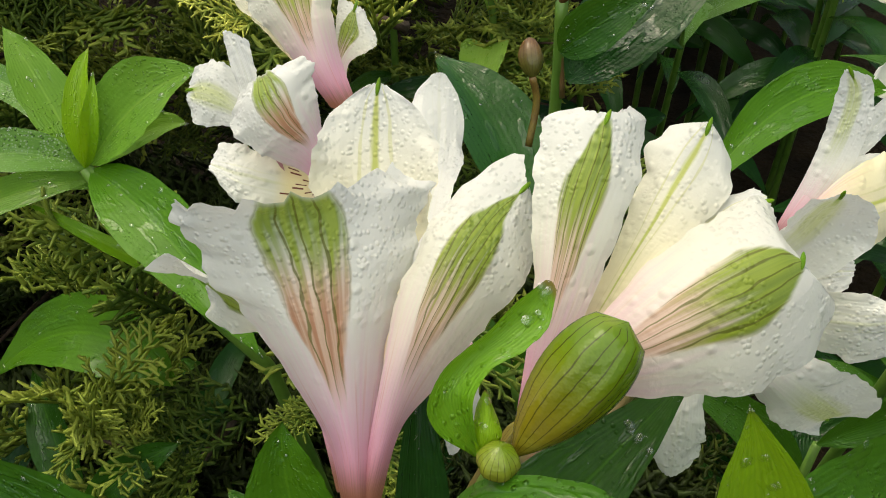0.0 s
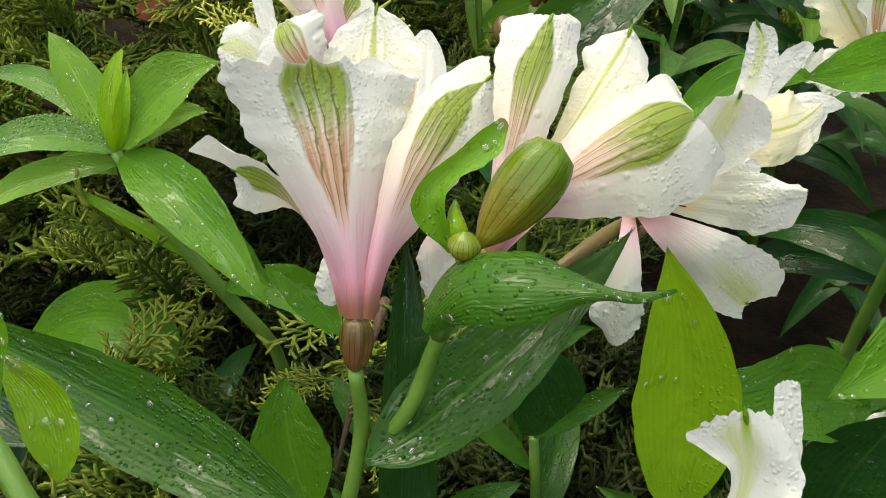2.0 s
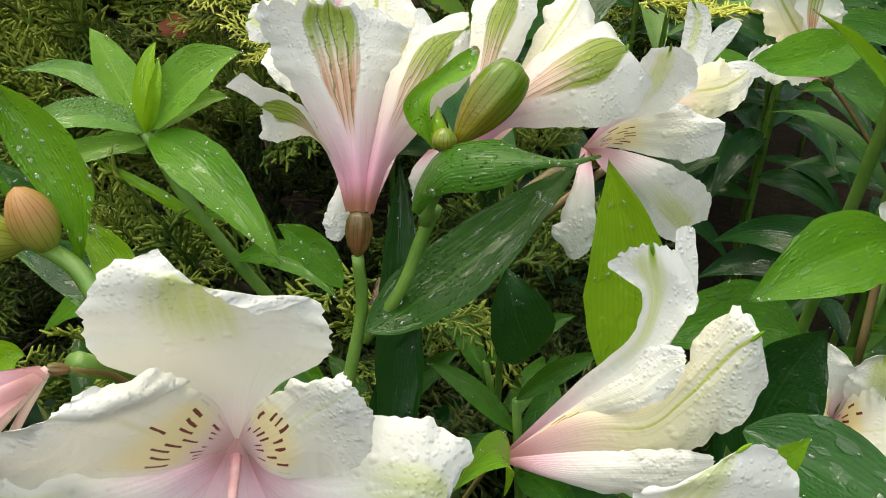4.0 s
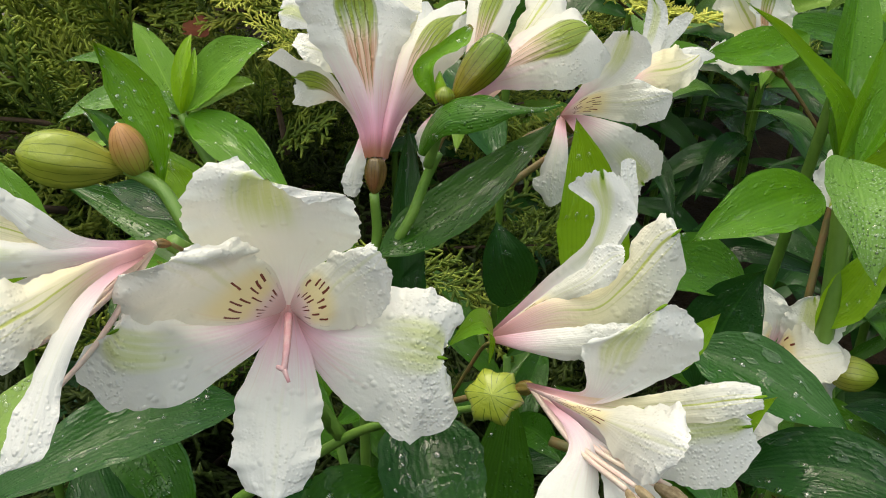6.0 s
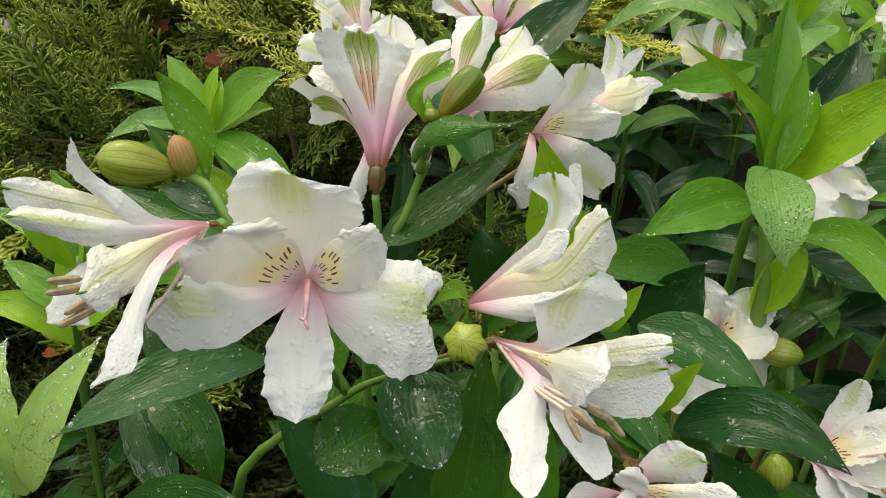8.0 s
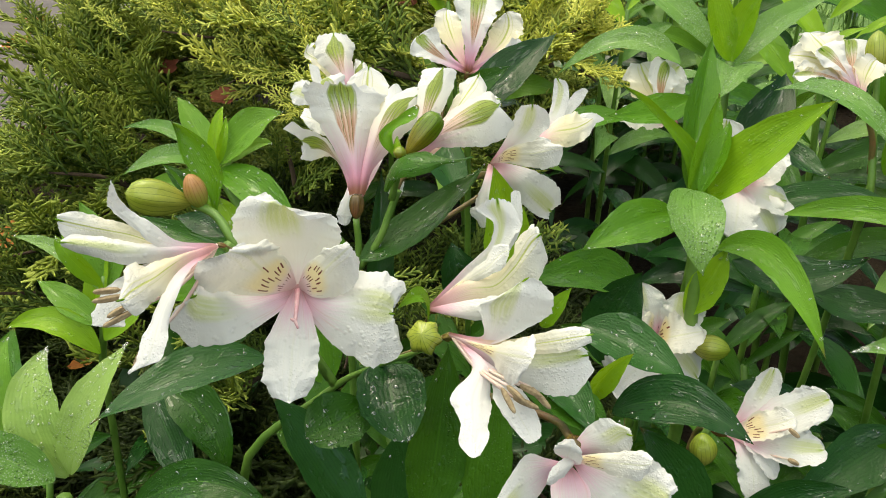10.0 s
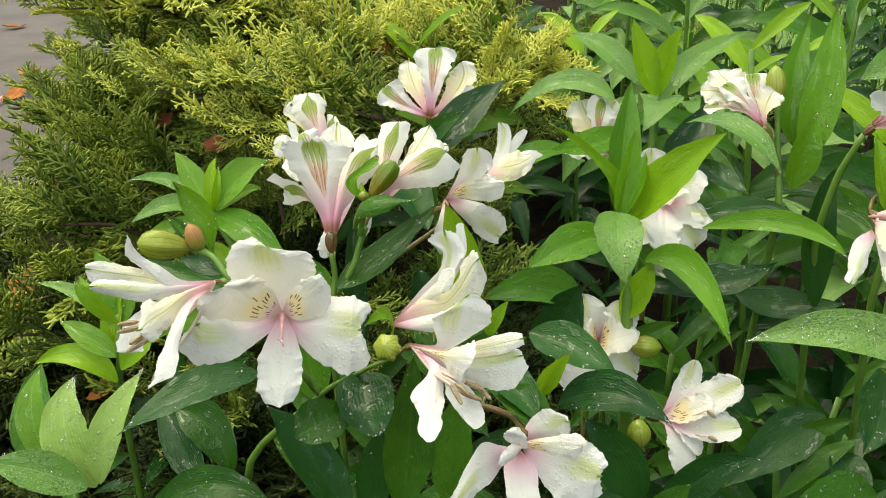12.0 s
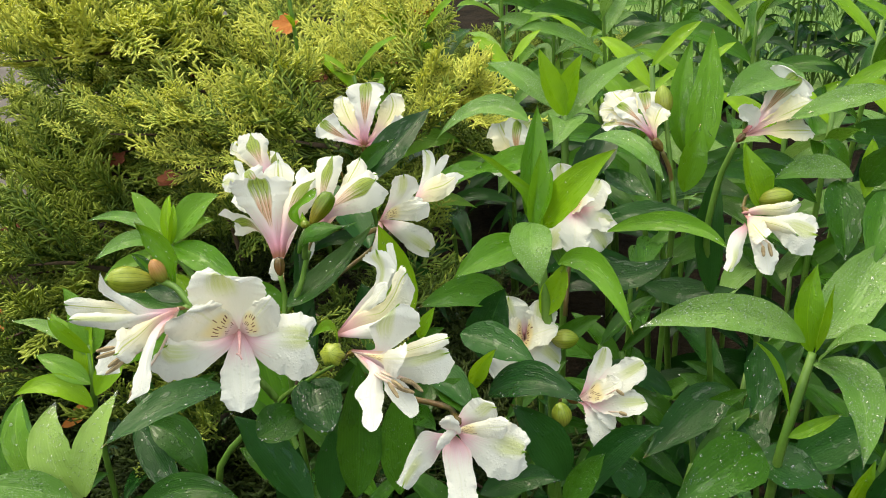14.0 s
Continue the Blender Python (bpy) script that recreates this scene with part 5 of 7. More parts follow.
flower(p_front, (0.0588, 0.0015, 0.3099), (0.0579, 0.0111, 0.3067), [(0.0551, 0.0253, 0.3014), (0.0331, 0.0377, 0.3021)], [
    ("face", [(0.0555, -0.0005, 0.3062, 0.0013, -136, 0.0014, -99, -0.0000, -0.0004), (0.0486, -0.0032, 0.3045, 0.0046, -47, 0.0033, 23, 0.0004, -0.0027), (0.0427, -0.0068, 0.3032, 0.0065, -36, 0.0068, 32, -0.0003, -0.0047), (0.0388, -0.0099, 0.3009, 0.0053, -37, 0.0037, 10, 0.0005, -0.0017), (0.0352, -0.0133, 0.2980, 0.0048, -34, 0.0027, -17, 0.0006, 0.0007), (0.0332, -0.0157, 0.2949, 0.0028, -40, 0.0031, -6, 0.0001, -0.0009)]),
    ("lower", [(0.0561, -0.0005, 0.3062, 0.0009, -117, 0.0015, -107, -0.0010, -0.0002), (0.0561, -0.0061, 0.3036, 0.0052, -11, 0.0047, -8, -0.0003, -0.0015), (0.0562, -0.0147, 0.2992, 0.0060, -11, 0.0055, -7, -0.0000, -0.0016), (0.0565, -0.0221, 0.2953, 0.0059, -9, 0.0055, -6, -0.0006, -0.0014), (0.0554, -0.0292, 0.2916, 0.0051, -8, 0.0044, 2, -0.0012, -0.0019), (0.0550, -0.0320, 0.2903, 0.0017, -28, 0.0018, -10, -0.0010, -0.0014)]),
    ("face", [(0.0569, -0.0002, 0.3070, 0.0009, -51, 0.0015, -98, -0.0010, 0.0000), (0.0642, -0.0052, 0.3065, 0.0047, 16, 0.0047, -34, -0.0000, -0.0025), (0.0714, -0.0092, 0.3057, 0.0095, 23, 0.0106, -32, 0.0001, -0.0031), (0.0768, -0.0122, 0.3044, 0.0096, 19, 0.0132, -34, 0.0019, -0.0017), (0.0810, -0.0147, 0.3043, 0.0061, 11, 0.0112, -37, 0.0029, -0.0009), (0.0830, -0.0149, 0.3041, 0.0039, 14, 0.0058, -44, 0.0021, 0.0012)]),
    ("inner", [(0.0569, -0.0010, 0.3076, 0.0007, -8, 0.0013, -96, -0.0011, -0.0008), (0.0626, -0.0069, 0.3122, 0.0021, 12, 0.0031, -66, -0.0007, -0.0002), (0.0705, -0.0105, 0.3146, 0.0035, 9, 0.0045, -45, 0.0005, -0.0012), (0.0752, -0.0124, 0.3158, 0.0037, 7, 0.0046, -43, 0.0010, -0.0015), (0.0771, -0.0131, 0.3169, 0.0018, -22, 0.0023, -51, 0.0004, -0.0016)]),
    ("face", [(0.0570, 0.0002, 0.3078, 0.0013, -45, 0.0015, -79, -0.0002, -0.0002), (0.0612, 0.0015, 0.3110, 0.0026, 5, 0.0039, -49, -0.0013, 0.0015), (0.0678, 0.0009, 0.3129, 0.0067, 23, 0.0061, -47, -0.0019, 0.0025), (0.0721, 0.0010, 0.3159, 0.0052, 26, 0.0055, -46, -0.0023, 0.0001), (0.0743, -0.0001, 0.3161, 0.0018, 6, 0.0033, -60, -0.0011, 0.0003)]),
    ("lower", [(0.0559, -0.0013, 0.3068, 0.0010, -157, 0.0003, 107, -0.0009, -0.0015), (0.0549, -0.0065, 0.3145, 0.0042, -60, 0.0042, 64, -0.0005, -0.0027), (0.0551, -0.0080, 0.3186, 0.0039, -13, 0.0032, -11, -0.0007, -0.0019), (0.0553, -0.0063, 0.3198, 0.0021, -40, 0.0019, -45, -0.0000, 0.0002)]),
    ("lower", [(0.0590, -0.0012, 0.3074, 0.0009, -166, 0.0006, -124, -0.0009, -0.0014), (0.0552, -0.0087, 0.3123, 0.0025, -70, 0.0025, -5, -0.0006, -0.0002), (0.0502, -0.0123, 0.3111, 0.0027, -64, 0.0019, -3, 0.0006, -0.0008), (0.0483, -0.0136, 0.3105, 0.0017, -82, 0.0010, -31, 0.0002, -0.0011)]),
], drops=40, label="open white flower half hidden low among the leaves")
pod("bud", (-0.0544, 0.0286, 0.3768), (-0.0716, 0.0224, 0.3825), 0.0106, BUD_PALE, p_front, 3, 0.09, 0.80, 0.85, label="plump yellow-green bud")
pod("bud", (-0.0520, 0.0280, 0.3757), (-0.0543, 0.0270, 0.3867), 0.0066, BUD_WARM, p_front, label="small bronze bud")
pod("bud", (0.0153, -0.0060, 0.3520), (0.0132, -0.0130, 0.3590), 0.0086, BUD_RIBBED, p_front, 3, 0.16, 0.5, 0.5, label="blunt ribbed pale green bud")
leaf(p_front, (0.0142, 0.0077, 0.3485), (0.0127, 0.0055, 0.3595), (0.0061, -0.0024, 0.3597), 0.0062, 0, LEAF_NEW, drops=4)
shaped_leaf(p_front, [(-0.0497, 0.0302, 0.3711, 0.0020, 97, 0.0023, 56, 0.0004, 0.0008), (-0.0497, 0.0325, 0.3769, 0.0022, 64, 0.0033, 36, 0.0002, 0.0017), (-0.0508, 0.0344, 0.3819, 0.0035, 22, 0.0052, 35, 0.0010, -0.0007), (-0.0533, 0.0362, 0.3869, 0.0044, 8, 0.0059, 39, 0.0025, -0.0025), (-0.0560, 0.0379, 0.3915, 0.0031, 14, 0.0052, 46, 0.0025, -0.0026), (-0.0593, 0.0391, 0.3954, 0.0019, 50, 0.0034, 63, 0.0011, -0.0012), (-0.0613, 0.0396, 0.3981, 0.0022, 74, 0.0024, 99, -0.0003, -0.0007)], LEAF_LIT, 90, 0.03)
shaped_leaf(p_front, [(-0.0578, 0.0331, 0.3780, 0.0006, 86, 0.0004, 79, 0.0003, -0.0008), (-0.0607, 0.0355, 0.3806, 0.0007, 80, 0.0014, 35, 0.0014, -0.0007), (-0.0637, 0.0378, 0.3834, 0.0007, 77, 0.0010, 43, 0.0009, -0.0007), (-0.0665, 0.0396, 0.3851, 0.0005, 72, 0.0004, 81, -0.0001, -0.0006)], LEAF_LIT, 10, 0.03)
leaf(p_front, (-0.0449, 0.0300, 0.3617), (-0.0465, 0.0350, 0.3695), (-0.0536, 0.0387, 0.3753), 0.0077, 0, LEAF_NEW, drops=40)
leaf(p_front, (-0.0590, 0.0405, 0.3738), (-0.0633, 0.0431, 0.3789), (-0.0679, 0.0449, 0.3825), 0.0053, 0, LEAF_MID)
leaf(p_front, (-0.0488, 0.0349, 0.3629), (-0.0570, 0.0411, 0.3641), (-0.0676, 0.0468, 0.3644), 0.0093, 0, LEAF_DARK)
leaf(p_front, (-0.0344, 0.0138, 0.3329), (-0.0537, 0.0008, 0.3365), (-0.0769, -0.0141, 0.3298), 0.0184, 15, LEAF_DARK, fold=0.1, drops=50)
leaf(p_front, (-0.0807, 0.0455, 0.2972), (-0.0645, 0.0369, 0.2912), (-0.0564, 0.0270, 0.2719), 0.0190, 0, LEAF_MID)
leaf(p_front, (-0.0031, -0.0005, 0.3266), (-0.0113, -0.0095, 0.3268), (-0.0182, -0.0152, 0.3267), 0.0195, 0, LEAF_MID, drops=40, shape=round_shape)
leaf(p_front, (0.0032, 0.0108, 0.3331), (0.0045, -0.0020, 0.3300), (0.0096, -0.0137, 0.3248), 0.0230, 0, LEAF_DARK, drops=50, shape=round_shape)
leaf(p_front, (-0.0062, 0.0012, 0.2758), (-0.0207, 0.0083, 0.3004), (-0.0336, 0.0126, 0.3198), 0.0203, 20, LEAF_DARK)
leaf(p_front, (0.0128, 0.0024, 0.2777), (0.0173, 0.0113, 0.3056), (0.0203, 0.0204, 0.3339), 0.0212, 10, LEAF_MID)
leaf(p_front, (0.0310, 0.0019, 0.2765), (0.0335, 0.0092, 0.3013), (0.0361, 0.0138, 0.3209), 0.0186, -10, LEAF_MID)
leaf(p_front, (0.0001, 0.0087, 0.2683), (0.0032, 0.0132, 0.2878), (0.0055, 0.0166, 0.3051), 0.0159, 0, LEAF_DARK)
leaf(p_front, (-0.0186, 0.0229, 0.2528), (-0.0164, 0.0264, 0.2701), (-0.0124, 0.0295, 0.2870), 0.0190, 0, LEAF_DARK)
leaf(p_front, (0.0465, 0.0079, 0.3484), (0.0497, 0.0059, 0.3554), (0.0542, 0.0062, 0.3623), 0.0066, 0, LEAF_NEW, drops=4)
leaf(p_front, (0.0507, 0.0214, 0.3136), (0.0620, 0.0152, 0.3123), (0.0691, 0.0061, 0.3056), 0.0152, 0, LEAF_MID)
leaf(p_front, (-0.0190, 0.0477, 0.3314), (-0.0554, 0.0652, 0.3398), (-0.0968, 0.0820, 0.3489), 0.0180, -10, LEAF_MID, fold=0.25, drops=60)
tube("bud_stalk", [(-0.0544, 0.0286, 0.3768), (-0.0475, 0.0252, 0.3745), (-0.0416, 0.0199, 0.3685), (-0.0330, 0.0192, 0.3541), (-0.0168, 0.0185, 0.3221)], [0.0014, 0.0014, 0.0014, 0.0014, 0.0014], STEM, p_front)
tube("stem", [(0.0134, -0.0005, 0.3458), (0.0009, 0.0091, 0.3342), (-0.0152, 0.0181, 0.3193), (-0.0507, 0.0275, 0.2729), (-0.0350, 0.0300, 0.0000)], [0.0006, 0.0008, 0.0011, 0.0017, 0.0017], STEM, p_front)
tube("branch", [(-0.0382, 0.0016, 0.3766), (-0.0351, 0.0114, 0.3652), (-0.0214, 0.0189, 0.3317), (-0.0152, 0.0185, 0.3200)], [0.0015, 0.0015, 0.0015, 0.0015], STEM, p_front)
water(p_front)

p_shoot = thing("alstroemeria_plant", (0.105, 0.100, 0.000), "leafy alstroemeria shoot with bright upright young leaves", "flowering plant", "flowering alstroemeria plants")
leaf(p_shoot, (0.1067, 0.0796, 0.3576), (0.1108, 0.0978, 0.3808), (0.1184, 0.1204, 0.4068), 0.0164, 10, LEAF_LIT, fold=0.4)
leaf(p_shoot, (0.1115, 0.0800, 0.3590), (0.1228, 0.0686, 0.3785), (0.1411, 0.0600, 0.3999), 0.0220, 0, LEAF_NEW, drops=20)
shaped_leaf(p_shoot, [(0.1089, 0.0746, 0.3499, 0.0039, 23, 0.0025, 33, 0.0005, 0.0016), (0.1094, 0.0808, 0.3628, 0.0048, 15, 0.0027, 29, -0.0003, 0.0040), (0.1057, 0.0854, 0.3731, 0.0035, 7, 0.0032, 41, 0.0017, 0.0015), (0.0973, 0.0890, 0.3815, 0.0019, 23, 0.0027, 51, 0.0021, 0.0010), (0.0882, 0.0925, 0.3897, 0.0017, 31, 0.0022, 65, 0.0015, -0.0002), (0.0798, 0.0947, 0.3957, 0.0016, 37, 0.0017, 140, 0.0009, -0.0005)], LEAF_NEW, 20, 0.02)
leaf(p_shoot, (0.1045, 0.0769, 0.3611), (0.1090, 0.0803, 0.3786), (0.1125, 0.0853, 0.3945), 0.0105, 20, LEAF_LIT, fold=0.5)
leaf(p_shoot, (0.1069, 0.0728, 0.3620), (0.1136, 0.0770, 0.3765), (0.1161, 0.0811, 0.3858), 0.0094, -30, LEAF_LIT, fold=0.5)
leaf(p_shoot, (0.1050, 0.0735, 0.3633), (0.1004, 0.0525, 0.3603), (0.1021, 0.0418, 0.3467), 0.0215, 0, LEAF_SILVER, drops=30)
leaf(p_shoot, (0.1015, 0.0745, 0.3532), (0.0842, 0.0663, 0.3527), (0.0654, 0.0591, 0.3470), 0.0198, 0, LEAF_LIT, drops=25)
leaf(p_shoot, (0.1166, 0.0735, 0.3405), (0.1302, 0.0553, 0.3454), (0.1386, 0.0243, 0.3267), 0.0141, 20, LEAF_LIT, drops=20)
leaf(p_shoot, (0.1288, 0.0891, 0.3277), (0.1524, 0.0811, 0.3247), (0.1738, 0.0763, 0.3357), 0.0196, 0, LEAF_DARK, drops=30)
leaf(p_shoot, (0.0934, 0.0862, 0.3178), (0.0734, 0.0802, 0.3268), (0.0479, 0.0707, 0.3275), 0.0221, 0, LEAF_MID, drops=25)
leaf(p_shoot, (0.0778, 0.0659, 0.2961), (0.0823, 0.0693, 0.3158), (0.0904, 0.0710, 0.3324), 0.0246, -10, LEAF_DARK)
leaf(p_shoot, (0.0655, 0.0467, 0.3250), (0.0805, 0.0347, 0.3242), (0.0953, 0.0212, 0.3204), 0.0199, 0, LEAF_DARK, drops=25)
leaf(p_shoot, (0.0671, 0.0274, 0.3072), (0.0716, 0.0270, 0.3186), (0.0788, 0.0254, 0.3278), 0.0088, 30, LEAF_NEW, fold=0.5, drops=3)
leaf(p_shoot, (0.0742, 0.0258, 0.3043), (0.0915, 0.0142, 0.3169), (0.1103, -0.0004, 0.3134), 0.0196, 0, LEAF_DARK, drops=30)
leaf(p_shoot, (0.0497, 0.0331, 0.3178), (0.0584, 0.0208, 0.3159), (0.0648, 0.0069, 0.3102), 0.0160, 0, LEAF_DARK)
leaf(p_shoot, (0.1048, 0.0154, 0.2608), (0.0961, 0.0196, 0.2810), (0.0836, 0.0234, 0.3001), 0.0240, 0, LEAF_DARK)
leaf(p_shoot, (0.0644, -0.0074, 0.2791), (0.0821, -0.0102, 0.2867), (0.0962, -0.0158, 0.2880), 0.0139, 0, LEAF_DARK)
leaf(p_shoot, (0.1232, 0.0896, 0.3282), (0.1238, 0.1046, 0.3370), (0.1259, 0.1198, 0.3464), 0.0116, 0, LEAF_MID)
leaf(p_shoot, (0.1070, 0.0683, 0.3162), (0.1145, 0.0689, 0.3303), (0.1195, 0.0718, 0.3418), 0.0135, 0, LEAF_NEW, fold=0.5)
leaf(p_shoot, (0.0295, 0.0945, 0.3054), (0.0240, 0.0904, 0.3200), (0.0213, 0.0960, 0.3319), 0.0198, 0, LEAF_DARK)
tube("stem", [(0.1066, 0.0784, 0.3597), (0.1080, 0.0744, 0.3465), (0.1092, 0.0681, 0.3160), (0.1110, 0.0668, 0.2774), (0.1050, 0.1000, 0.0000)], [0.0018, 0.0026, 0.0026, 0.0026, 0.0026], STEM, p_shoot)
water(p_shoot)

p_hidden = thing("alstroemeria_plant", (0.100, 0.120, 0.000), "alstroemeria stem with speckled white flower half behind leaves", "flowering plant", "flowering alstroemeria plants")
flower(p_hidden, (0.0984, 0.0731, 0.3018), (0.0975, 0.0843, 0.2902), [(0.0957, 0.0875, 0.2729), (0.0938, 0.0751, 0.2459)], [
    ("face", (0.0934, 0.0733, 0.3137), (0.0927, 0.0797, 0.3229), 0.0183, 0),
    ("face", (0.1058, 0.0699, 0.3123), (0.1082, 0.0760, 0.3212), 0.0154, 0),
    ("face", (0.1039, 0.0622, 0.3027), (0.1130, 0.0606, 0.2928), 0.0181, 0),
    ("lower", (0.0896, 0.0606, 0.2977), (0.0817, 0.0573, 0.2897), 0.0218, 0),
    ("inner", (0.1017, 0.0633, 0.3097), (0.1127, 0.0629, 0.3122), 0.0168, 0),
    ("inner", (0.0932, 0.0669, 0.3094), (0.0850, 0.0717, 0.3093), 0.0151, 0),
], drops=20, label="white flower with dark-dashed throat behind leaves")
pod("bud", (0.1098, 0.0634, 0.3060), (0.1228, 0.0597, 0.3064), 0.0093, BUD_PALE, p_hidden, label="plump pale green bud")
tube("stem", [(0.0975, 0.0843, 0.2902), (0.0951, 0.0800, 0.2566), (0.1000, 0.1200, 0.0000)], [0.0018, 0.0018, 0.0018], STEM, p_hidden)
tube("bud_stalk", [(0.1098, 0.0634, 0.3060), (0.1007, 0.0798, 0.2806)], [0.0012, 0.0012], STEM, p_hidden)
flower(p_hidden, (0.1350, 0.1159, 0.3507), (0.1366, 0.1307, 0.3472), [(0.1359, 0.1323, 0.3266), (0.1278, 0.1147, 0.2875)], [
    ("face", (0.1423, 0.1128, 0.3566), (0.1483, 0.1161, 0.3646), 0.0180, 0),
    ("face", (0.1297, 0.1151, 0.3604), (0.1291, 0.1212, 0.3737), 0.0174, 0),
    ("face", (0.1415, 0.1039, 0.3493), (0.1518, 0.1043, 0.3463), 0.0172, 0),
    ("face", (0.1239, 0.1036, 0.3469), (0.1165, 0.0976, 0.3379), 0.0172, 0),
    ("lower", (0.1307, 0.0978, 0.3470), (0.1271, 0.0882, 0.3377), 0.0152, 0),
    ("face", (0.1396, 0.0989, 0.3454), (0.1446, 0.0943, 0.3358), 0.0165, 0),
    ("inner", (0.1366, 0.1074, 0.3563), (0.1421, 0.1062, 0.3591), 0.0132, 0),
], drops=20, label="white flower with pink throat behind a leafy shoot")
water(p_hidden)

p_low = thing("alstroemeria_plant", (0.120, 0.090, 0.000), "low alstroemeria stem with small white flower and bud", "flowering plant", "flowering alstroemeria plants")
flower(p_low, (0.1157, 0.0314, 0.2919), (0.1106, 0.0355, 0.2907), [(0.1087, 0.0420, 0.2832), (0.1048, 0.0392, 0.2646)], [
    ("face", (0.1255, 0.0357, 0.3023), (0.1300, 0.0384, 0.3135), 0.0087, 0),
    ("face", (0.1330, 0.0278, 0.3027), (0.1437, 0.0255, 0.3107), 0.0135, 0),
    ("face", (0.1303, 0.0210, 0.2948), (0.1425, 0.0186, 0.2956), 0.0130, 0),
    ("lower", (0.1212, 0.0225, 0.2875), (0.1203, 0.0127, 0.2758), 0.0111, 0),
    ("inner", (0.1255, 0.0241, 0.3009), (0.1320, 0.0217, 0.3061), 0.0100, 0),
    ("lower", (0.1230, 0.0244, 0.2919), (0.1273, 0.0165, 0.2848), 0.0075, 0),
], drops=25, stamens=[((0.1289, 0.0179, 0.3047), (0.1320, 0.0158, 0.3027)), ((0.1292, 0.0146, 0.2951), (0.1325, 0.0129, 0.2942))], label="small white flower with yellow-lined throat")
pod("bud", (0.1071, 0.0254, 0.2828), (0.1060, 0.0284, 0.2941), 0.0087, BUD_PALE, p_low, label="small ribbed ochre bud")
tube("stem", [(0.1106, 0.0355, 0.2907), (0.1060, 0.0372, 0.2725), (0.1055, 0.0368, 0.2596), (0.1200, 0.0900, 0.0000)], [0.0015, 0.0015, 0.0015, 0.0015], STEM, p_low)
leaf(p_low, (0.2054, 0.0744, 0.2557), (0.1830, 0.0664, 0.2479), (0.1525, 0.0515, 0.2363), 0.0258, 0, LEAF_DARK, drops=50)
leaf(p_low, (0.1083, 0.0030, 0.2581), (0.1259, 0.0073, 0.2813), (0.1448, 0.0014, 0.2944), 0.0162, 0, LEAF_DARK, drops=15)
leaf(p_low, (0.1000, -0.0062, 0.2614), (0.1093, -0.0043, 0.2783), (0.1181, -0.0049, 0.2899), 0.0134, 0, LEAF_MID)
leaf(p_low, (0.1815, 0.0917, 0.2430), (0.1613, 0.0987, 0.2561), (0.1431, 0.1016, 0.2605), 0.0171, 0, LEAF_DARK)
leaf(p_low, (0.1702, 0.1093, 0.3040), (0.1904, 0.0965, 0.3021), (0.2118, 0.0870, 0.3076), 0.0196, 0, LEAF_DARK, drops=30)
leaf(p_low, (0.1369, 0.0094, 0.2509), (0.1318, 0.0141, 0.2608), (0.1215, 0.0193, 0.2710), 0.0179, 0, LEAF_DARK)
water(p_low)

p_bright = thing("alstroemeria_plant", (0.135, 0.200, 0.000), "tall leafy alstroemeria shoot with glowing yellow-green top leaves", "flowering plant", "flowering alstroemeria plants")
leaf(p_bright, (0.1409, 0.1649, 0.3860), (0.1338, 0.1678, 0.4036), (0.1298, 0.1727, 0.4235), 0.0174, 10, LEAF_NEW, fold=0.3, drops=3)
leaf(p_bright, (0.1424, 0.1647, 0.3859), (0.1455, 0.1668, 0.4026), (0.1519, 0.1635, 0.4202), 0.0143, -20, LEAF_NEW, fold=0.3, drops=3)
leaf(p_bright, (0.1438, 0.1640, 0.3843), (0.1621, 0.1760, 0.4003), (0.1978, 0.2002, 0.4087), 0.0153, 0, LEAF_SILVER, drops=25)
leaf(p_bright, (0.1352, 0.1723, 0.3895), (0.1195, 0.1890, 0.4051), (0.1046, 0.2035, 0.4112), 0.0168, 0, LEAF_SILVER, drops=25)
leaf(p_bright, (0.1336, 0.1664, 0.3766), (0.1406, 0.1538, 0.3859), (0.1281, 0.1359, 0.3768), 0.0246, 0, LEAF_SILVER, drops=25)
leaf(p_bright, (0.1217, 0.1701, 0.3835), (0.0990, 0.1902, 0.3889), (0.0705, 0.1925, 0.3719), 0.0164, 0, LEAF_SILVER, drops=25)
leaf(p_bright, (0.0981, 0.1608, 0.3608), (0.0751, 0.1560, 0.3601), (0.0523, 0.1355, 0.3490), 0.0145, 0, LEAF_LIT, drops=25)
leaf(p_bright, (0.1279, 0.1636, 0.3698), (0.1066, 0.1518, 0.3661), (0.0868, 0.1427, 0.3683), 0.0187, 0, LEAF_LIT, drops=25)
leaf(p_bright, (0.1370, 0.1345, 0.3555), (0.1567, 0.1501, 0.3675), (0.1676, 0.1668, 0.3809), 0.0218, 0, LEAF_DARK, drops=15)
tube("stem", [(0.1417, 0.1658, 0.3857), (0.1405, 0.1625, 0.3687), (0.1390, 0.1580, 0.3468), (0.1350, 0.2000, 0.0000)], [0.0020, 0.0022, 0.0022, 0.0022], STEM, p_bright)
flower(p_bright, (0.1214, 0.1664, 0.3562), (0.1248, 0.1672, 0.3534), [(0.1291, 0.1649, 0.3489), (0.1389, 0.1586, 0.3362)], [
    ("cream", (0.1122, 0.1752, 0.3697), (0.1077, 0.1856, 0.3797), 0.0216, 0),
    ("face", (0.1194, 0.1792, 0.3694), (0.1263, 0.1873, 0.3782), 0.0164, 0),
    ("outer", (0.1139, 0.1664, 0.3699), (0.1171, 0.1754, 0.3825), 0.0192, 15),
    ("lower", (0.1080, 0.1625, 0.3607), (0.0949, 0.1611, 0.3611), 0.0143, 0),
], drops=15)
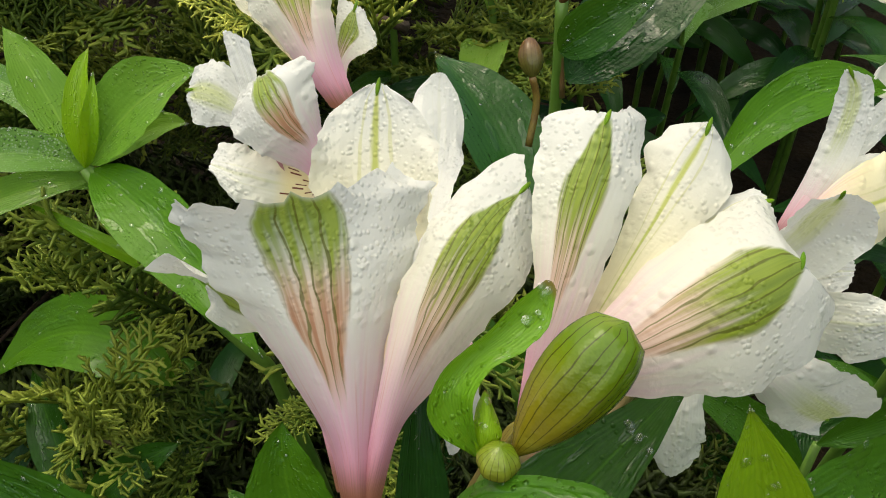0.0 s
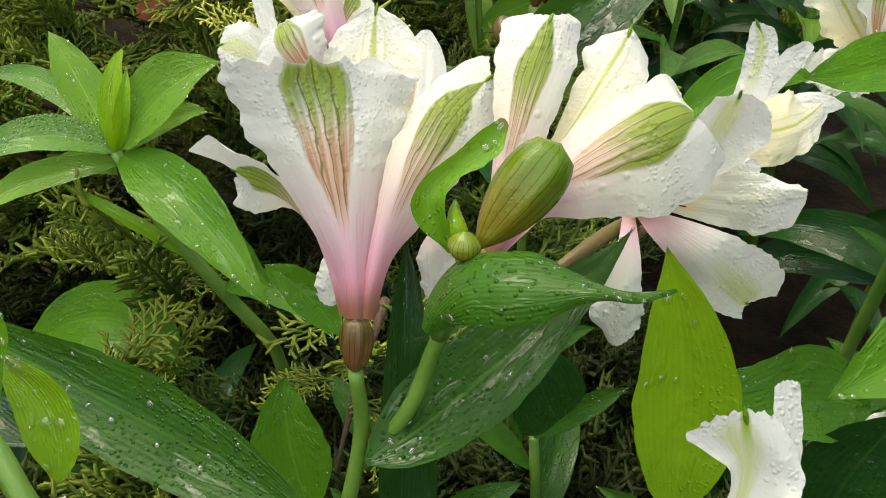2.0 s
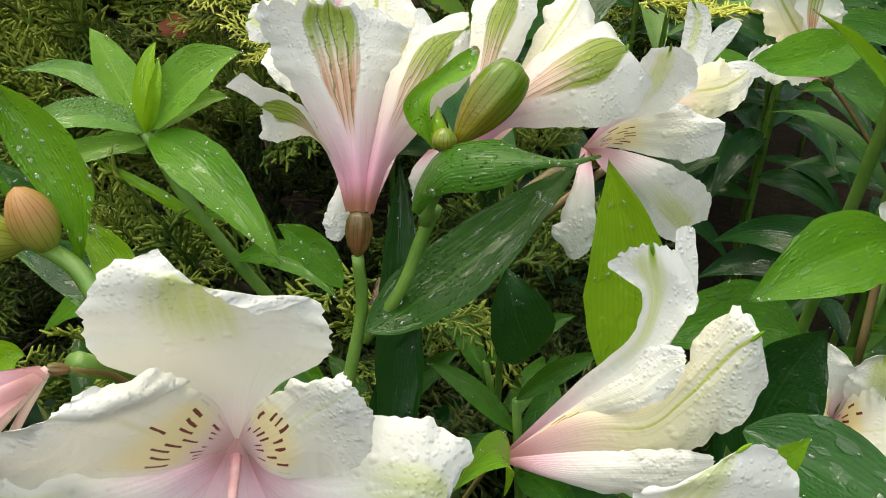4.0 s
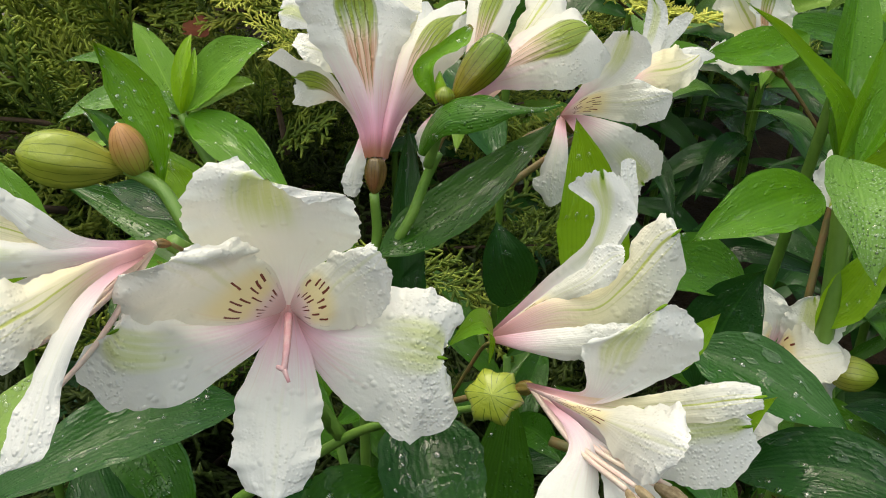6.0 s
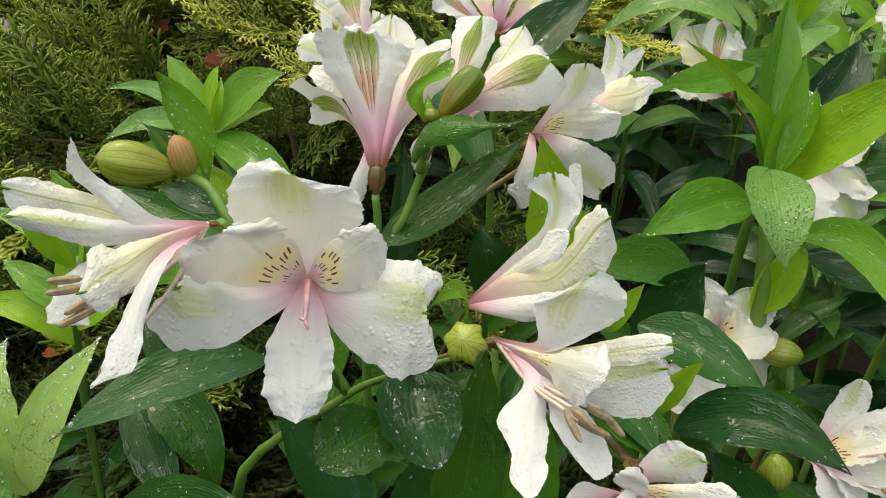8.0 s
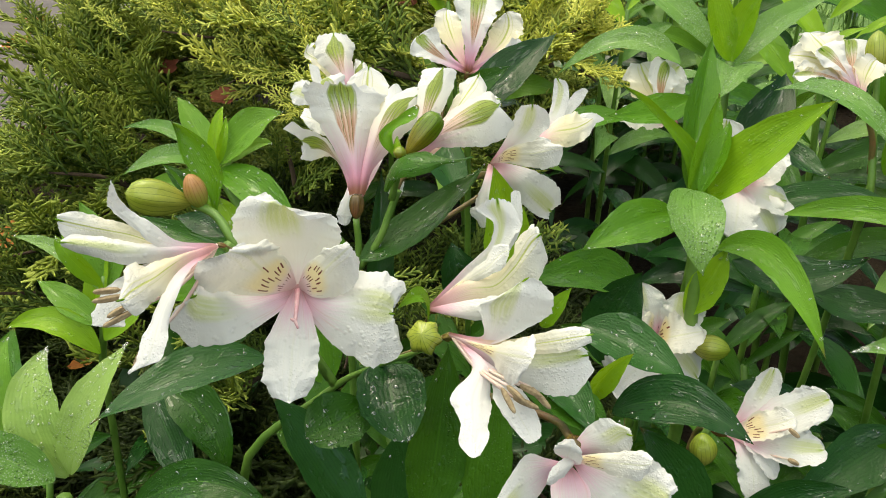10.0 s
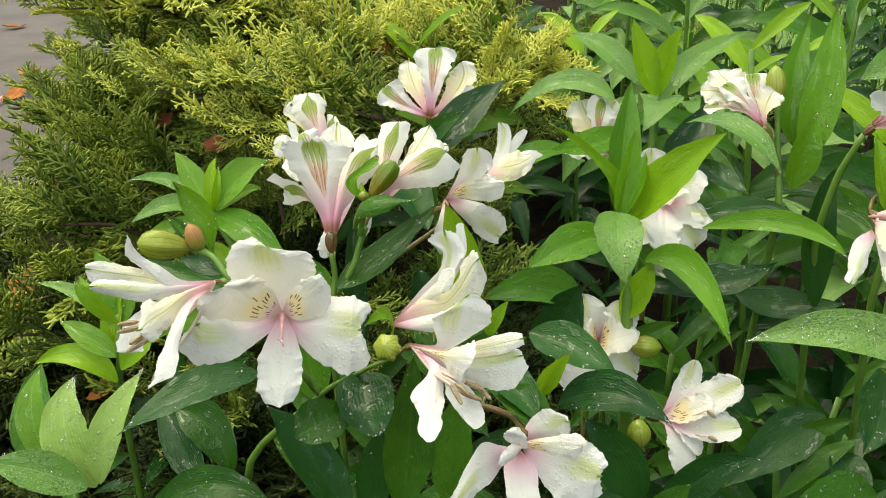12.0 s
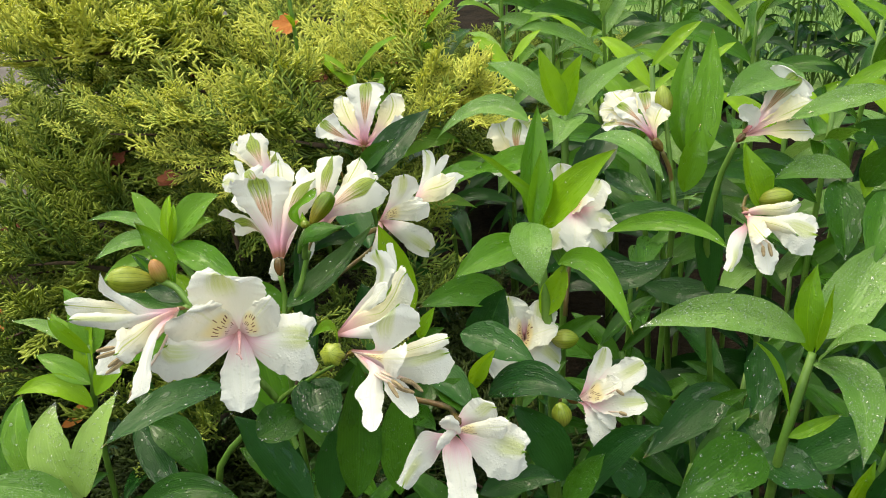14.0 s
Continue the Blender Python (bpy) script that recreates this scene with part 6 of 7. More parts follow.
water(p_bright)

p_side = thing("alstroemeria_plant", (0.185, 0.170, 0.000), "alstroemeria stem with creamy sideways flower, bud and tall leaves", "flowering plant", "flowering alstroemeria plants")
flower(p_side, (0.1745, 0.1108, 0.3844), (0.1784, 0.1100, 0.3783), [(0.1827, 0.1106, 0.3680), (0.1844, 0.1103, 0.3556)], [
    ("cream", (0.1642, 0.1207, 0.3953), (0.1519, 0.1289, 0.3975), 0.0189, 0),
    ("outer", (0.1625, 0.1120, 0.3930), (0.1507, 0.1179, 0.3926), 0.0141, 15),
    ("cream", (0.1639, 0.1200, 0.3985), (0.1595, 0.1321, 0.4053), 0.0160, 0),
    ("outer", (0.1762, 0.1256, 0.3927), (0.1774, 0.1373, 0.4015), 0.0192, 0),
    ("outer", (0.1666, 0.1118, 0.3955), (0.1584, 0.1177, 0.4026), 0.0168, 0),
    ("cream", (0.1761, 0.1146, 0.3928), (0.1816, 0.1210, 0.3977), 0.0113, 0),
], drops=25, neck=0.25, label="cream flower with pink tube hanging to one side")
leaf(p_side, (0.1396, 0.1061, 0.3898), (0.1514, 0.0752, 0.3956), (0.1615, 0.0555, 0.3827), 0.0133, 0, LEAF_SILVER, drops=40)
leaf(p_side, (0.1973, 0.1267, 0.3687), (0.1977, 0.1405, 0.3940), (0.2122, 0.1623, 0.4235), 0.0155, 0, LEAF_LIT, drops=10)
leaf(p_side, (0.1958, 0.1142, 0.3652), (0.2070, 0.1279, 0.3961), (0.2169, 0.1483, 0.4295), 0.0192, -10, LEAF_LIT, drops=15)
leaf(p_side, (0.1902, 0.1098, 0.3551), (0.1947, 0.1120, 0.3722), (0.2010, 0.1187, 0.3874), 0.0172, 20, LEAF_LIT)
pod("bud", (0.1838, 0.1220, 0.3928), (0.1842, 0.1295, 0.4070), 0.0086, BUD_PALE, p_side, label="slim green bud")
tube("stem", [(0.1838, 0.1220, 0.3928), (0.1843, 0.1145, 0.3695), (0.1837, 0.1055, 0.3451), (0.1850, 0.1700, 0.0000)], [0.0011, 0.0014, 0.0016, 0.0017], STEM, p_side)
leaf(p_side, (0.1412, 0.1150, 0.3374), (0.1688, 0.1070, 0.3469), (0.1958, 0.0937, 0.3446), 0.0151, 0, LEAF_DARK, drops=15)
leaf(p_side, (0.1441, 0.0869, 0.3484), (0.1739, 0.0722, 0.3554), (0.1908, 0.0514, 0.3480), 0.0112, 20, LEAF_LIT, drops=10)
leaf(p_side, (0.1612, 0.1553, 0.3553), (0.1700, 0.1411, 0.3492), (0.1786, 0.1284, 0.3464), 0.0155, 0, LEAF_DARK)
water(p_side)

p_right = thing("alstroemeria_plant", (0.250, 0.160, 0.000), "alstroemeria stem with pale pink-tubed flower under a wet leaf", "flowering plant", "flowering alstroemeria plants")
flower(p_right, (0.2090, 0.0847, 0.3911), (0.2050, 0.0845, 0.3878), [(0.2032, 0.0873, 0.3793), (0.2001, 0.0913, 0.3638)], [
    ("cream", (0.2263, 0.0929, 0.3987), (0.2427, 0.0994, 0.4049), 0.0178, 0),
    ("outer", (0.2216, 0.0866, 0.4036), (0.2343, 0.0890, 0.4149), 0.0236, 10),
    ("cream", (0.2235, 0.0773, 0.3933), (0.2366, 0.0762, 0.3921), 0.0151, 0),
    ("cream", (0.2260, 0.0787, 0.4012), (0.2381, 0.0796, 0.4044), 0.0129, 0),
    ("lower", (0.2120, 0.0822, 0.3978), (0.2043, 0.0834, 0.4044), 0.0094, 0),
], drops=25, neck=0.2, label="pale flower with salmon tube under a leaf")
leaf(p_right, (0.2436, 0.1028, 0.4123), (0.2152, 0.0836, 0.4156), (0.1940, 0.0726, 0.4135), 0.0216, 0, LEAF_SILVER, drops=45)
leaf(p_right, (0.2686, 0.0654, 0.4102), (0.2435, 0.0702, 0.4061), (0.2241, 0.0750, 0.3979), 0.0141, 0, LEAF_SILVER, drops=40)
leaf(p_right, (0.2188, 0.1171, 0.3739), (0.2111, 0.1214, 0.3825), (0.2137, 0.1347, 0.3876), 0.0145, 0, LEAF_MID)
tube("stem", [(0.2050, 0.0845, 0.3878), (0.1991, 0.0878, 0.3681), (0.1951, 0.0893, 0.3349), (0.2500, 0.1600, 0.0000)], [0.0012, 0.0016, 0.0017, 0.0017], STEM, p_right)
leaf(p_right, (0.1986, 0.0871, 0.3066), (0.1961, 0.0928, 0.3425), (0.2063, 0.1038, 0.3676), 0.0198, 20, LEAF_DARK, drops=10)
leaf(p_right, (0.2422, 0.0911, 0.3677), (0.2219, 0.0857, 0.3776), (0.2037, 0.0819, 0.3796), 0.0108, 0, LEAF_MID, drops=20)
water(p_right)

p_nodding = thing("alstroemeria_plant", (0.260, 0.120, 0.000), "alstroemeria stem with nodding cream flower and fresh leaves", "flowering plant", "flowering alstroemeria plants")
flower(p_nodding, (0.1978, 0.0506, 0.3660), (0.1972, 0.0554, 0.3669), [(0.2007, 0.0608, 0.3693), (0.2125, 0.0750, 0.3654)], [
    ("cream", [(0.1948, 0.0504, 0.3664, 0.0013, -33, 0.0014, -97, -0.0001, 0.0007), (0.2022, 0.0495, 0.3675, 0.0022, 2, 0.0027, -63, -0.0007, 0.0013), (0.2105, 0.0480, 0.3674, 0.0031, 11, 0.0034, -60, -0.0006, 0.0025), (0.2153, 0.0471, 0.3685, 0.0026, 2, 0.0034, -54, 0.0010, 0.0006), (0.2192, 0.0476, 0.3700, 0.0021, -6, 0.0024, -60, 0.0001, 0.0003)]),
    ("face", [(0.1957, 0.0499, 0.3654, 0.0012, -35, 0.0014, -114, -0.0005, 0.0007), (0.2068, 0.0447, 0.3624, 0.0036, 11, 0.0037, -51, -0.0003, 0.0001), (0.2145, 0.0405, 0.3611, 0.0074, 19, 0.0090, -35, 0.0001, -0.0013), (0.2186, 0.0372, 0.3593, 0.0078, 16, 0.0102, -35, 0.0013, -0.0009), (0.2217, 0.0358, 0.3590, 0.0039, 10, 0.0089, -39, 0.0006, -0.0001)]),
    ("cream", [(0.1957, 0.0488, 0.3654, 0.0009, -25, 0.0016, -119, -0.0010, 0.0000), (0.2007, 0.0429, 0.3650, 0.0022, 8, 0.0028, -76, -0.0009, 0.0008), (0.2065, 0.0388, 0.3639, 0.0028, 11, 0.0028, -71, -0.0010, 0.0013), (0.2106, 0.0357, 0.3623, 0.0018, -3, 0.0020, -89, -0.0011, 0.0012), (0.2125, 0.0338, 0.3608, 0.0013, -32, 0.0014, -98, -0.0007, 0.0003)]),
    ("cream", [(0.1957, 0.0487, 0.3651, 0.0002, -42, 0.0015, -130, -0.0013, -0.0006), (0.1962, 0.0417, 0.3644, 0.0046, 20, 0.0027, -38, -0.0021, -0.0005), (0.1968, 0.0355, 0.3628, 0.0041, 21, 0.0046, -39, -0.0022, 0.0003), (0.1972, 0.0319, 0.3622, 0.0038, 14, 0.0043, -35, -0.0016, -0.0002)]),
    ("lower", [(0.1956, 0.0484, 0.3645, 0.0010, -70, 0.0016, -127, -0.0009, 0.0003), (0.1979, 0.0421, 0.3582, 0.0037, -13, 0.0021, -19, 0.0003, -0.0025), (0.1993, 0.0366, 0.3536, 0.0057, -4, 0.0043, -17, -0.0011, -0.0008), (0.1985, 0.0314, 0.3494, 0.0053, -5, 0.0043, -13, -0.0022, -0.0004), (0.1977, 0.0280, 0.3466, 0.0026, -27, 0.0026, -13, -0.0007, -0.0012)]),
    ("face", [(0.1949, 0.0478, 0.3632, 0.0010, -127, 0.0015, -116, -0.0008, -0.0005), (0.1917, 0.0445, 0.3604, 0.0025, -14, 0.0029, -17, -0.0033, 0.0008), (0.1878, 0.0395, 0.3563, 0.0035, -16, 0.0035, -19, -0.0026, 0.0014), (0.1856, 0.0354, 0.3519, 0.0030, -25, 0.0031, -19, -0.0020, 0.0012), (0.1818, 0.0317, 0.3484, 0.0020, -37, 0.0026, -5, -0.0017, -0.0008)]),
], drops=40, stamens=[((0.1963, 0.0320, 0.3589), (0.1958, 0.0291, 0.3549)), ((0.1989, 0.0322, 0.3597), (0.1992, 0.0288, 0.3546))], label="nodding cream flower with brown anthers")
leaf(p_nodding, (0.2095, 0.0631, 0.3632), (0.2043, 0.0643, 0.3772), (0.2039, 0.0729, 0.3912), 0.0189, 10, LEAF_NEW, fold=0.45)
pod("bud", (0.2078, 0.0643, 0.3658), (0.2224, 0.0595, 0.3686), 0.0093, BUD_PALE, p_nodding, label="yellow-green bud lying sideways")
leaf(p_nodding, (0.2555, 0.0696, 0.3701), (0.2376, 0.0725, 0.3746), (0.2189, 0.0721, 0.3719), 0.0163, 0, LEAF_SILVER, drops=40)
leaf(p_nodding, (0.2488, 0.0693, 0.3688), (0.2433, 0.0533, 0.3574), (0.2393, 0.0406, 0.3412), 0.0215, 0, LEAF_MID, drops=50)
leaf(p_nodding, (0.2644, 0.0563, 0.3661), (0.2531, 0.0416, 0.3569), (0.2444, 0.0295, 0.3417), 0.0174, 0, LEAF_MID, drops=40)
leaf(p_nodding, (0.2708, 0.0829, 0.3525), (0.2755, 0.0894, 0.3673), (0.2783, 0.0944, 0.3784), 0.0111, 0, LEAF_NEW)
leaf(p_nodding, (0.2747, 0.1062, 0.3557), (0.2650, 0.1023, 0.3702), (0.2572, 0.1053, 0.3761), 0.0142, 0, LEAF_MID, drops=20)
leaf(p_nodding, (0.2715, 0.0851, 0.3575), (0.2751, 0.0799, 0.3705), (0.2809, 0.0743, 0.3828), 0.0162, 0, LEAF_MID, drops=20)
tube("stem", [(0.2125, 0.0750, 0.3654), (0.2190, 0.0769, 0.3464), (0.2175, 0.0766, 0.3096), (0.2600, 0.1200, 0.0000)], [0.0013, 0.0016, 0.0017, 0.0017], STEM, p_nodding)
water(p_nodding)

p_edge = thing("alstroemeria_plant", (0.200, 0.050, 0.000), "leafy alstroemeria shoot with beaded pale leaves and one bright tip leaf", "flowering plant", "flowering alstroemeria plants")
leaf(p_edge, (0.2035, 0.0029, 0.3276), (0.1700, 0.0019, 0.3459), (0.1357, 0.0069, 0.3413), 0.0184, -10, LEAF_SILVER, drops=260)
leaf(p_edge, (0.2076, 0.0049, 0.3203), (0.2076, 0.0110, 0.3385), (0.2139, 0.0182, 0.3546), 0.0140, 0, LEAF_NEW, fold=0.15, drops=2)
leaf(p_edge, (0.2083, 0.0031, 0.3213), (0.2109, 0.0053, 0.3359), (0.2168, 0.0090, 0.3494), 0.0092, 50, LEAF_NEW, fold=0.4, drops=2)
leaf(p_edge, (0.2139, 0.0086, 0.3241), (0.2359, 0.0227, 0.3380), (0.2574, 0.0387, 0.3509), 0.0266, 0, LEAF_SILVER, drops=220)
leaf(p_edge, (0.2059, -0.0050, 0.3226), (0.2073, -0.0229, 0.3437), (0.2152, -0.0370, 0.3498), 0.0131, 0, LEAF_SILVER, drops=60)
leaf(p_edge, (0.2035, -0.0052, 0.3218), (0.2088, -0.0285, 0.3245), (0.2001, -0.0506, 0.3066), 0.0204, 0, LEAF_SILVER, drops=220)
leaf(p_edge, (0.1935, -0.0092, 0.3003), (0.1892, -0.0011, 0.3198), (0.1828, 0.0047, 0.3294), 0.0055, 30, LEAF_NEW, fold=0.4, drops=2)
leaf(p_edge, (0.1954, 0.0252, 0.3153), (0.1941, 0.0160, 0.3023), (0.1842, 0.0063, 0.2898), 0.0197, 10, LEAF_DARK, drops=50)
leaf(p_edge, (0.1921, -0.0126, 0.2926), (0.2017, -0.0156, 0.2990), (0.2104, -0.0184, 0.3058), 0.0068, 0, LEAF_NEW, drops=4)
leaf(p_edge, (0.1851, -0.0064, 0.2815), (0.1653, -0.0157, 0.2832), (0.1375, -0.0283, 0.2769), 0.0278, 0, LEAF_MID, drops=220)
leaf(p_edge, (0.1838, -0.0038, 0.2751), (0.1960, -0.0106, 0.2735), (0.2081, -0.0189, 0.2687), 0.0219, 0, LEAF_DARK, drops=80)
leaf(p_edge, (0.2230, 0.0324, 0.2379), (0.2399, 0.0274, 0.2528), (0.2581, 0.0213, 0.2652), 0.0259, 0, LEAF_DARK, drops=50)
leaf(p_edge, (0.2004, -0.0450, 0.2829), (0.2016, -0.0494, 0.2975), (0.2078, -0.0460, 0.3055), 0.0083, 20, LEAF_NEW)
leaf(p_edge, (0.2057, 0.0597, 0.2476), (0.2062, 0.0466, 0.2432), (0.2062, 0.0327, 0.2368), 0.0198, 0, LEAF_DARK, drops=20)
leaf(p_edge, (0.2037, -0.0531, 0.2897), (0.2081, -0.0539, 0.3003), (0.2127, -0.0532, 0.3143), 0.0122, 0, LEAF_DARK)
tube("stem", [(0.2073, 0.0032, 0.3214), (0.2008, -0.0033, 0.3113), (0.1914, -0.0079, 0.2787), (0.2000, 0.0500, 0.0000)], [0.0018, 0.0021, 0.0021, 0.0021], STEM, p_edge)
water(p_edge)

p_rosette = thing("alstroemeria_shoot", (-0.030, 0.200, 0.000), "leafy alstroemeria shoot with a rosette of wet green leaves", "plant", "leafy shoots")
leaf(p_rosette, (-0.0909, 0.1725, 0.3321), (-0.1024, 0.1861, 0.3478), (-0.1123, 0.1960, 0.3596), 0.0146, 10, LEAF_PALE, fold=0.3, drops=20)
leaf(p_rosette, (-0.0909, 0.1725, 0.3321), (-0.0898, 0.1781, 0.3483), (-0.0884, 0.1887, 0.3576), 0.0078, 0, LEAF_NEW, fold=0.5, drops=2)
leaf(p_rosette, (-0.0909, 0.1725, 0.3321), (-0.0859, 0.1716, 0.3456), (-0.0855, 0.1812, 0.3552), 0.0050, 30, LEAF_NEW, fold=0.6, drops=2)
leaf(p_rosette, (-0.0895, 0.1731, 0.3331), (-0.0737, 0.1743, 0.3499), (-0.0569, 0.1731, 0.3594), 0.0232, 0, LEAF_PALE, drops=30)
leaf(p_rosette, (-0.0889, 0.1745, 0.3315), (-0.0739, 0.1759, 0.3413), (-0.0631, 0.1749, 0.3436), 0.0102, 0, LEAF_PALE, drops=10)
leaf(p_rosette, (-0.0943, 0.1800, 0.3309), (-0.1198, 0.2000, 0.3415), (-0.1495, 0.2120, 0.3379), 0.0103, 0, LEAF_SILVER, drops=25)
leaf(p_rosette, (-0.0909, 0.1725, 0.3321), (-0.1091, 0.1660, 0.3403), (-0.1286, 0.1554, 0.3347), 0.0138, 0, LEAF_SILVER, drops=30)
leaf(p_rosette, (-0.0905, 0.1745, 0.3277), (-0.1140, 0.1654, 0.3263), (-0.1281, 0.1554, 0.3197), 0.0112, 0, LEAF_PALE, drops=20)
leaf(p_rosette, (-0.0937, 0.1762, 0.3230), (-0.1026, 0.1783, 0.3262), (-0.1141, 0.1781, 0.3258), 0.0088, 0, LEAF_PALE, drops=10)
leaf(p_rosette, (-0.0696, 0.1620, 0.3008), (-0.0887, 0.1639, 0.3148), (-0.1095, 0.1699, 0.3240), 0.0052, 10, LEAF_NEW, fold=0.4, drops=4)
leaf(p_rosette, (-0.0890, 0.1722, 0.3317), (-0.0646, 0.1486, 0.3282), (-0.0407, 0.1255, 0.3125), 0.0197, 0, LEAF_LIT, drops=50)
leaf(p_rosette, (-0.0732, 0.1658, 0.3067), (-0.0584, 0.1521, 0.3151), (-0.0430, 0.1410, 0.3071), 0.0126, 10, LEAF_LIT, drops=20)
leaf(p_rosette, (-0.0640, 0.1627, 0.2907), (-0.0436, 0.1525, 0.2972), (-0.0267, 0.1372, 0.2918), 0.0121, 0, LEAF_LIT, drops=20)
leaf(p_rosette, (-0.0799, 0.1610, 0.2621), (-0.1150, 0.1810, 0.2637), (-0.1461, 0.1758, 0.2477), 0.0285, 0, LEAF_LIT)
leaf(p_rosette, (-0.0329, 0.1078, 0.2541), (-0.0386, 0.1176, 0.2726), (-0.0396, 0.1267, 0.2885), 0.0242, 0, LEAF_LIT)
leaf(p_rosette, (-0.0234, 0.1240, 0.3054), (-0.0330, 0.1292, 0.3158), (-0.0422, 0.1305, 0.3227), 0.0119, 0, LEAF_LIT)
leaf(p_rosette, (-0.1605, 0.1612, 0.1934), (-0.1481, 0.1757, 0.2136), (-0.1399, 0.1842, 0.2254), 0.0166, 0, LEAF_DARK)
tube("stem", [(-0.0909, 0.1725, 0.3321), (-0.0793, 0.1660, 0.3126), (-0.0640, 0.1623, 0.2900), (-0.0501, 0.1618, 0.2651), (-0.0300, 0.2000, 0.0000)], [0.0019, 0.0022, 0.0022, 0.0022, 0.0022], STEM, p_rosette)
water(p_rosette)

p_pale = thing("alstroemeria_shoot", (-0.115, 0.050, 0.000), "small alstroemeria shoot with two pale droplet-covered leaves", "plant", "leafy shoots")
leaf(p_pale, (-0.1054, 0.0157, 0.2834), (-0.1159, 0.0237, 0.3045), (-0.1165, 0.0427, 0.3170), 0.0208, 0, LEAF_BEAD_SHEEN, fold=0.12, drops=220)
leaf(p_pale, (-0.1032, 0.0145, 0.2857), (-0.0966, 0.0200, 0.3080), (-0.0863, 0.0372, 0.3224), 0.0158, 0, LEAF_BEAD_SHEEN, fold=0.12, drops=120)
leaf(p_pale, (-0.1325, 0.0364, 0.2778), (-0.1393, 0.0441, 0.2985), (-0.1390, 0.0588, 0.3113), 0.0148, 0, LEAF_PALE, fold=0.12, drops=40)
leaf(p_pale, (-0.0884, 0.0179, 0.2658), (-0.0614, 0.0155, 0.2824), (-0.0350, 0.0068, 0.2762), 0.0162, 0, LEAF_MID, drops=50)
leaf(p_pale, (-0.1061, 0.0098, 0.2873), (-0.1231, 0.0098, 0.2974), (-0.1399, 0.0079, 0.3035), 0.0174, 0, LEAF_SILVER, drops=60)
leaf(p_pale, (-0.1534, 0.0580, 0.2556), (-0.1569, 0.0740, 0.2780), (-0.1569, 0.0922, 0.2935), 0.0213, 0, LEAF_MID)
leaf(p_pale, (-0.0655, 0.0191, 0.2755), (-0.0790, 0.0367, 0.2885), (-0.0884, 0.0522, 0.2973), 0.0153, 0, LEAF_DARK)
tube("stem", [(-0.1119, 0.0215, 0.2689), (-0.1135, 0.0222, 0.2529), (-0.1150, 0.0500, 0.0000)], [0.0028, 0.0028, 0.0028], STEM, p_pale)
water(p_pale)

p_left = thing("alstroemeria_shoot", (-0.150, 0.120, 0.000), "slender alstroemeria shoot with narrow green leaves", "plant", "leafy shoots")
leaf(p_left, (-0.1234, 0.1016, 0.3055), (-0.1405, 0.1090, 0.3197), (-0.1611, 0.1122, 0.3247), 0.0081, 0, LEAF_SILVER)
leaf(p_left, (-0.1231, 0.1028, 0.3081), (-0.1330, 0.1091, 0.3159), (-0.1423, 0.1172, 0.3254), 0.0093, 0, LEAF_PALE)
leaf(p_left, (-0.1215, 0.0863, 0.2844), (-0.1379, 0.0881, 0.2986), (-0.1585, 0.0875, 0.2952), 0.0136, 0, LEAF_NEW)
leaf(p_left, (-0.1216, 0.0912, 0.2949), (-0.1348, 0.0959, 0.3039), (-0.1501, 0.1042, 0.3084), 0.0126, 0, LEAF_PALE)
leaf(p_left, (-0.1203, 0.1020, 0.3066), (-0.1228, 0.1089, 0.3214), (-0.1323, 0.1173, 0.3387), 0.0180, 0, LEAF_PALE)
leaf(p_left, (-0.1178, 0.0932, 0.3116), (-0.1264, 0.0894, 0.3265), (-0.1323, 0.0934, 0.3346), 0.0083, 0, LEAF_NEW)
leaf(p_left, (-0.1174, 0.0842, 0.2922), (-0.1073, 0.0893, 0.3042), (-0.1000, 0.0898, 0.3062), 0.0142, 20, LEAF_NEW)
leaf(p_left, (-0.1236, 0.0955, 0.2922), (-0.1245, 0.1029, 0.3082), (-0.1185, 0.1085, 0.3210), 0.0116, 0, LEAF_NEW)
tube("stem", [(-0.1219, 0.1039, 0.3107), (-0.1222, 0.0954, 0.2921), (-0.1267, 0.0967, 0.2706), (-0.1500, 0.1200, 0.0000)], [0.0014, 0.0017, 0.0017, 0.0017], STEM, p_left)
water(p_left)

# ---- leafy undergrowth of the same bed ----
def shoot(x, y, top, leaves, spread, seed, mats, label):
    """A leafy shoot: whorled lance leaves on an upright stem."""
    rng = random.Random(seed)
    p = thing("alstroemeria_shoot", (x, y, 0), label, "plant", "leafy shoots")
    lean = (rng.uniform(-0.04, 0.04), rng.uniform(-0.04, 0.03))
    tip = Vector((x + lean[0], y + lean[1], top))
    tube("stem", [tip, (x + lean[0] * 0.4, y + lean[1] * 0.4, top * 0.5), (x, y, 0)], [0.0016, 0.0024, 0.003], STEM, p, 6, 4)
    for k in range(leaves):
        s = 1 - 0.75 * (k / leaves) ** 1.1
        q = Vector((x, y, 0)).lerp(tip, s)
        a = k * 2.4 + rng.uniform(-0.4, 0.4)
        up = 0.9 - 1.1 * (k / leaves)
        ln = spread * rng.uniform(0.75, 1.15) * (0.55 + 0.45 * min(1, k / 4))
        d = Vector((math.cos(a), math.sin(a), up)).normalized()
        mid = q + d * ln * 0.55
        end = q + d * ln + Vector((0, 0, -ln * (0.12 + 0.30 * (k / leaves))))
        # Leaves lower on the stem take the darkest colour in place of shade.
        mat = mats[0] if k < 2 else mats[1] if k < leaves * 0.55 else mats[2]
        leaf(p, q, mid, end, ln * rng.uniform(0.20, 0.30), rng.uniform(-25, 25), mat, drops=rng.choice((4, 8, 14)) if y < 0.45 else 0, rows=16, cols=6)
    water(p)


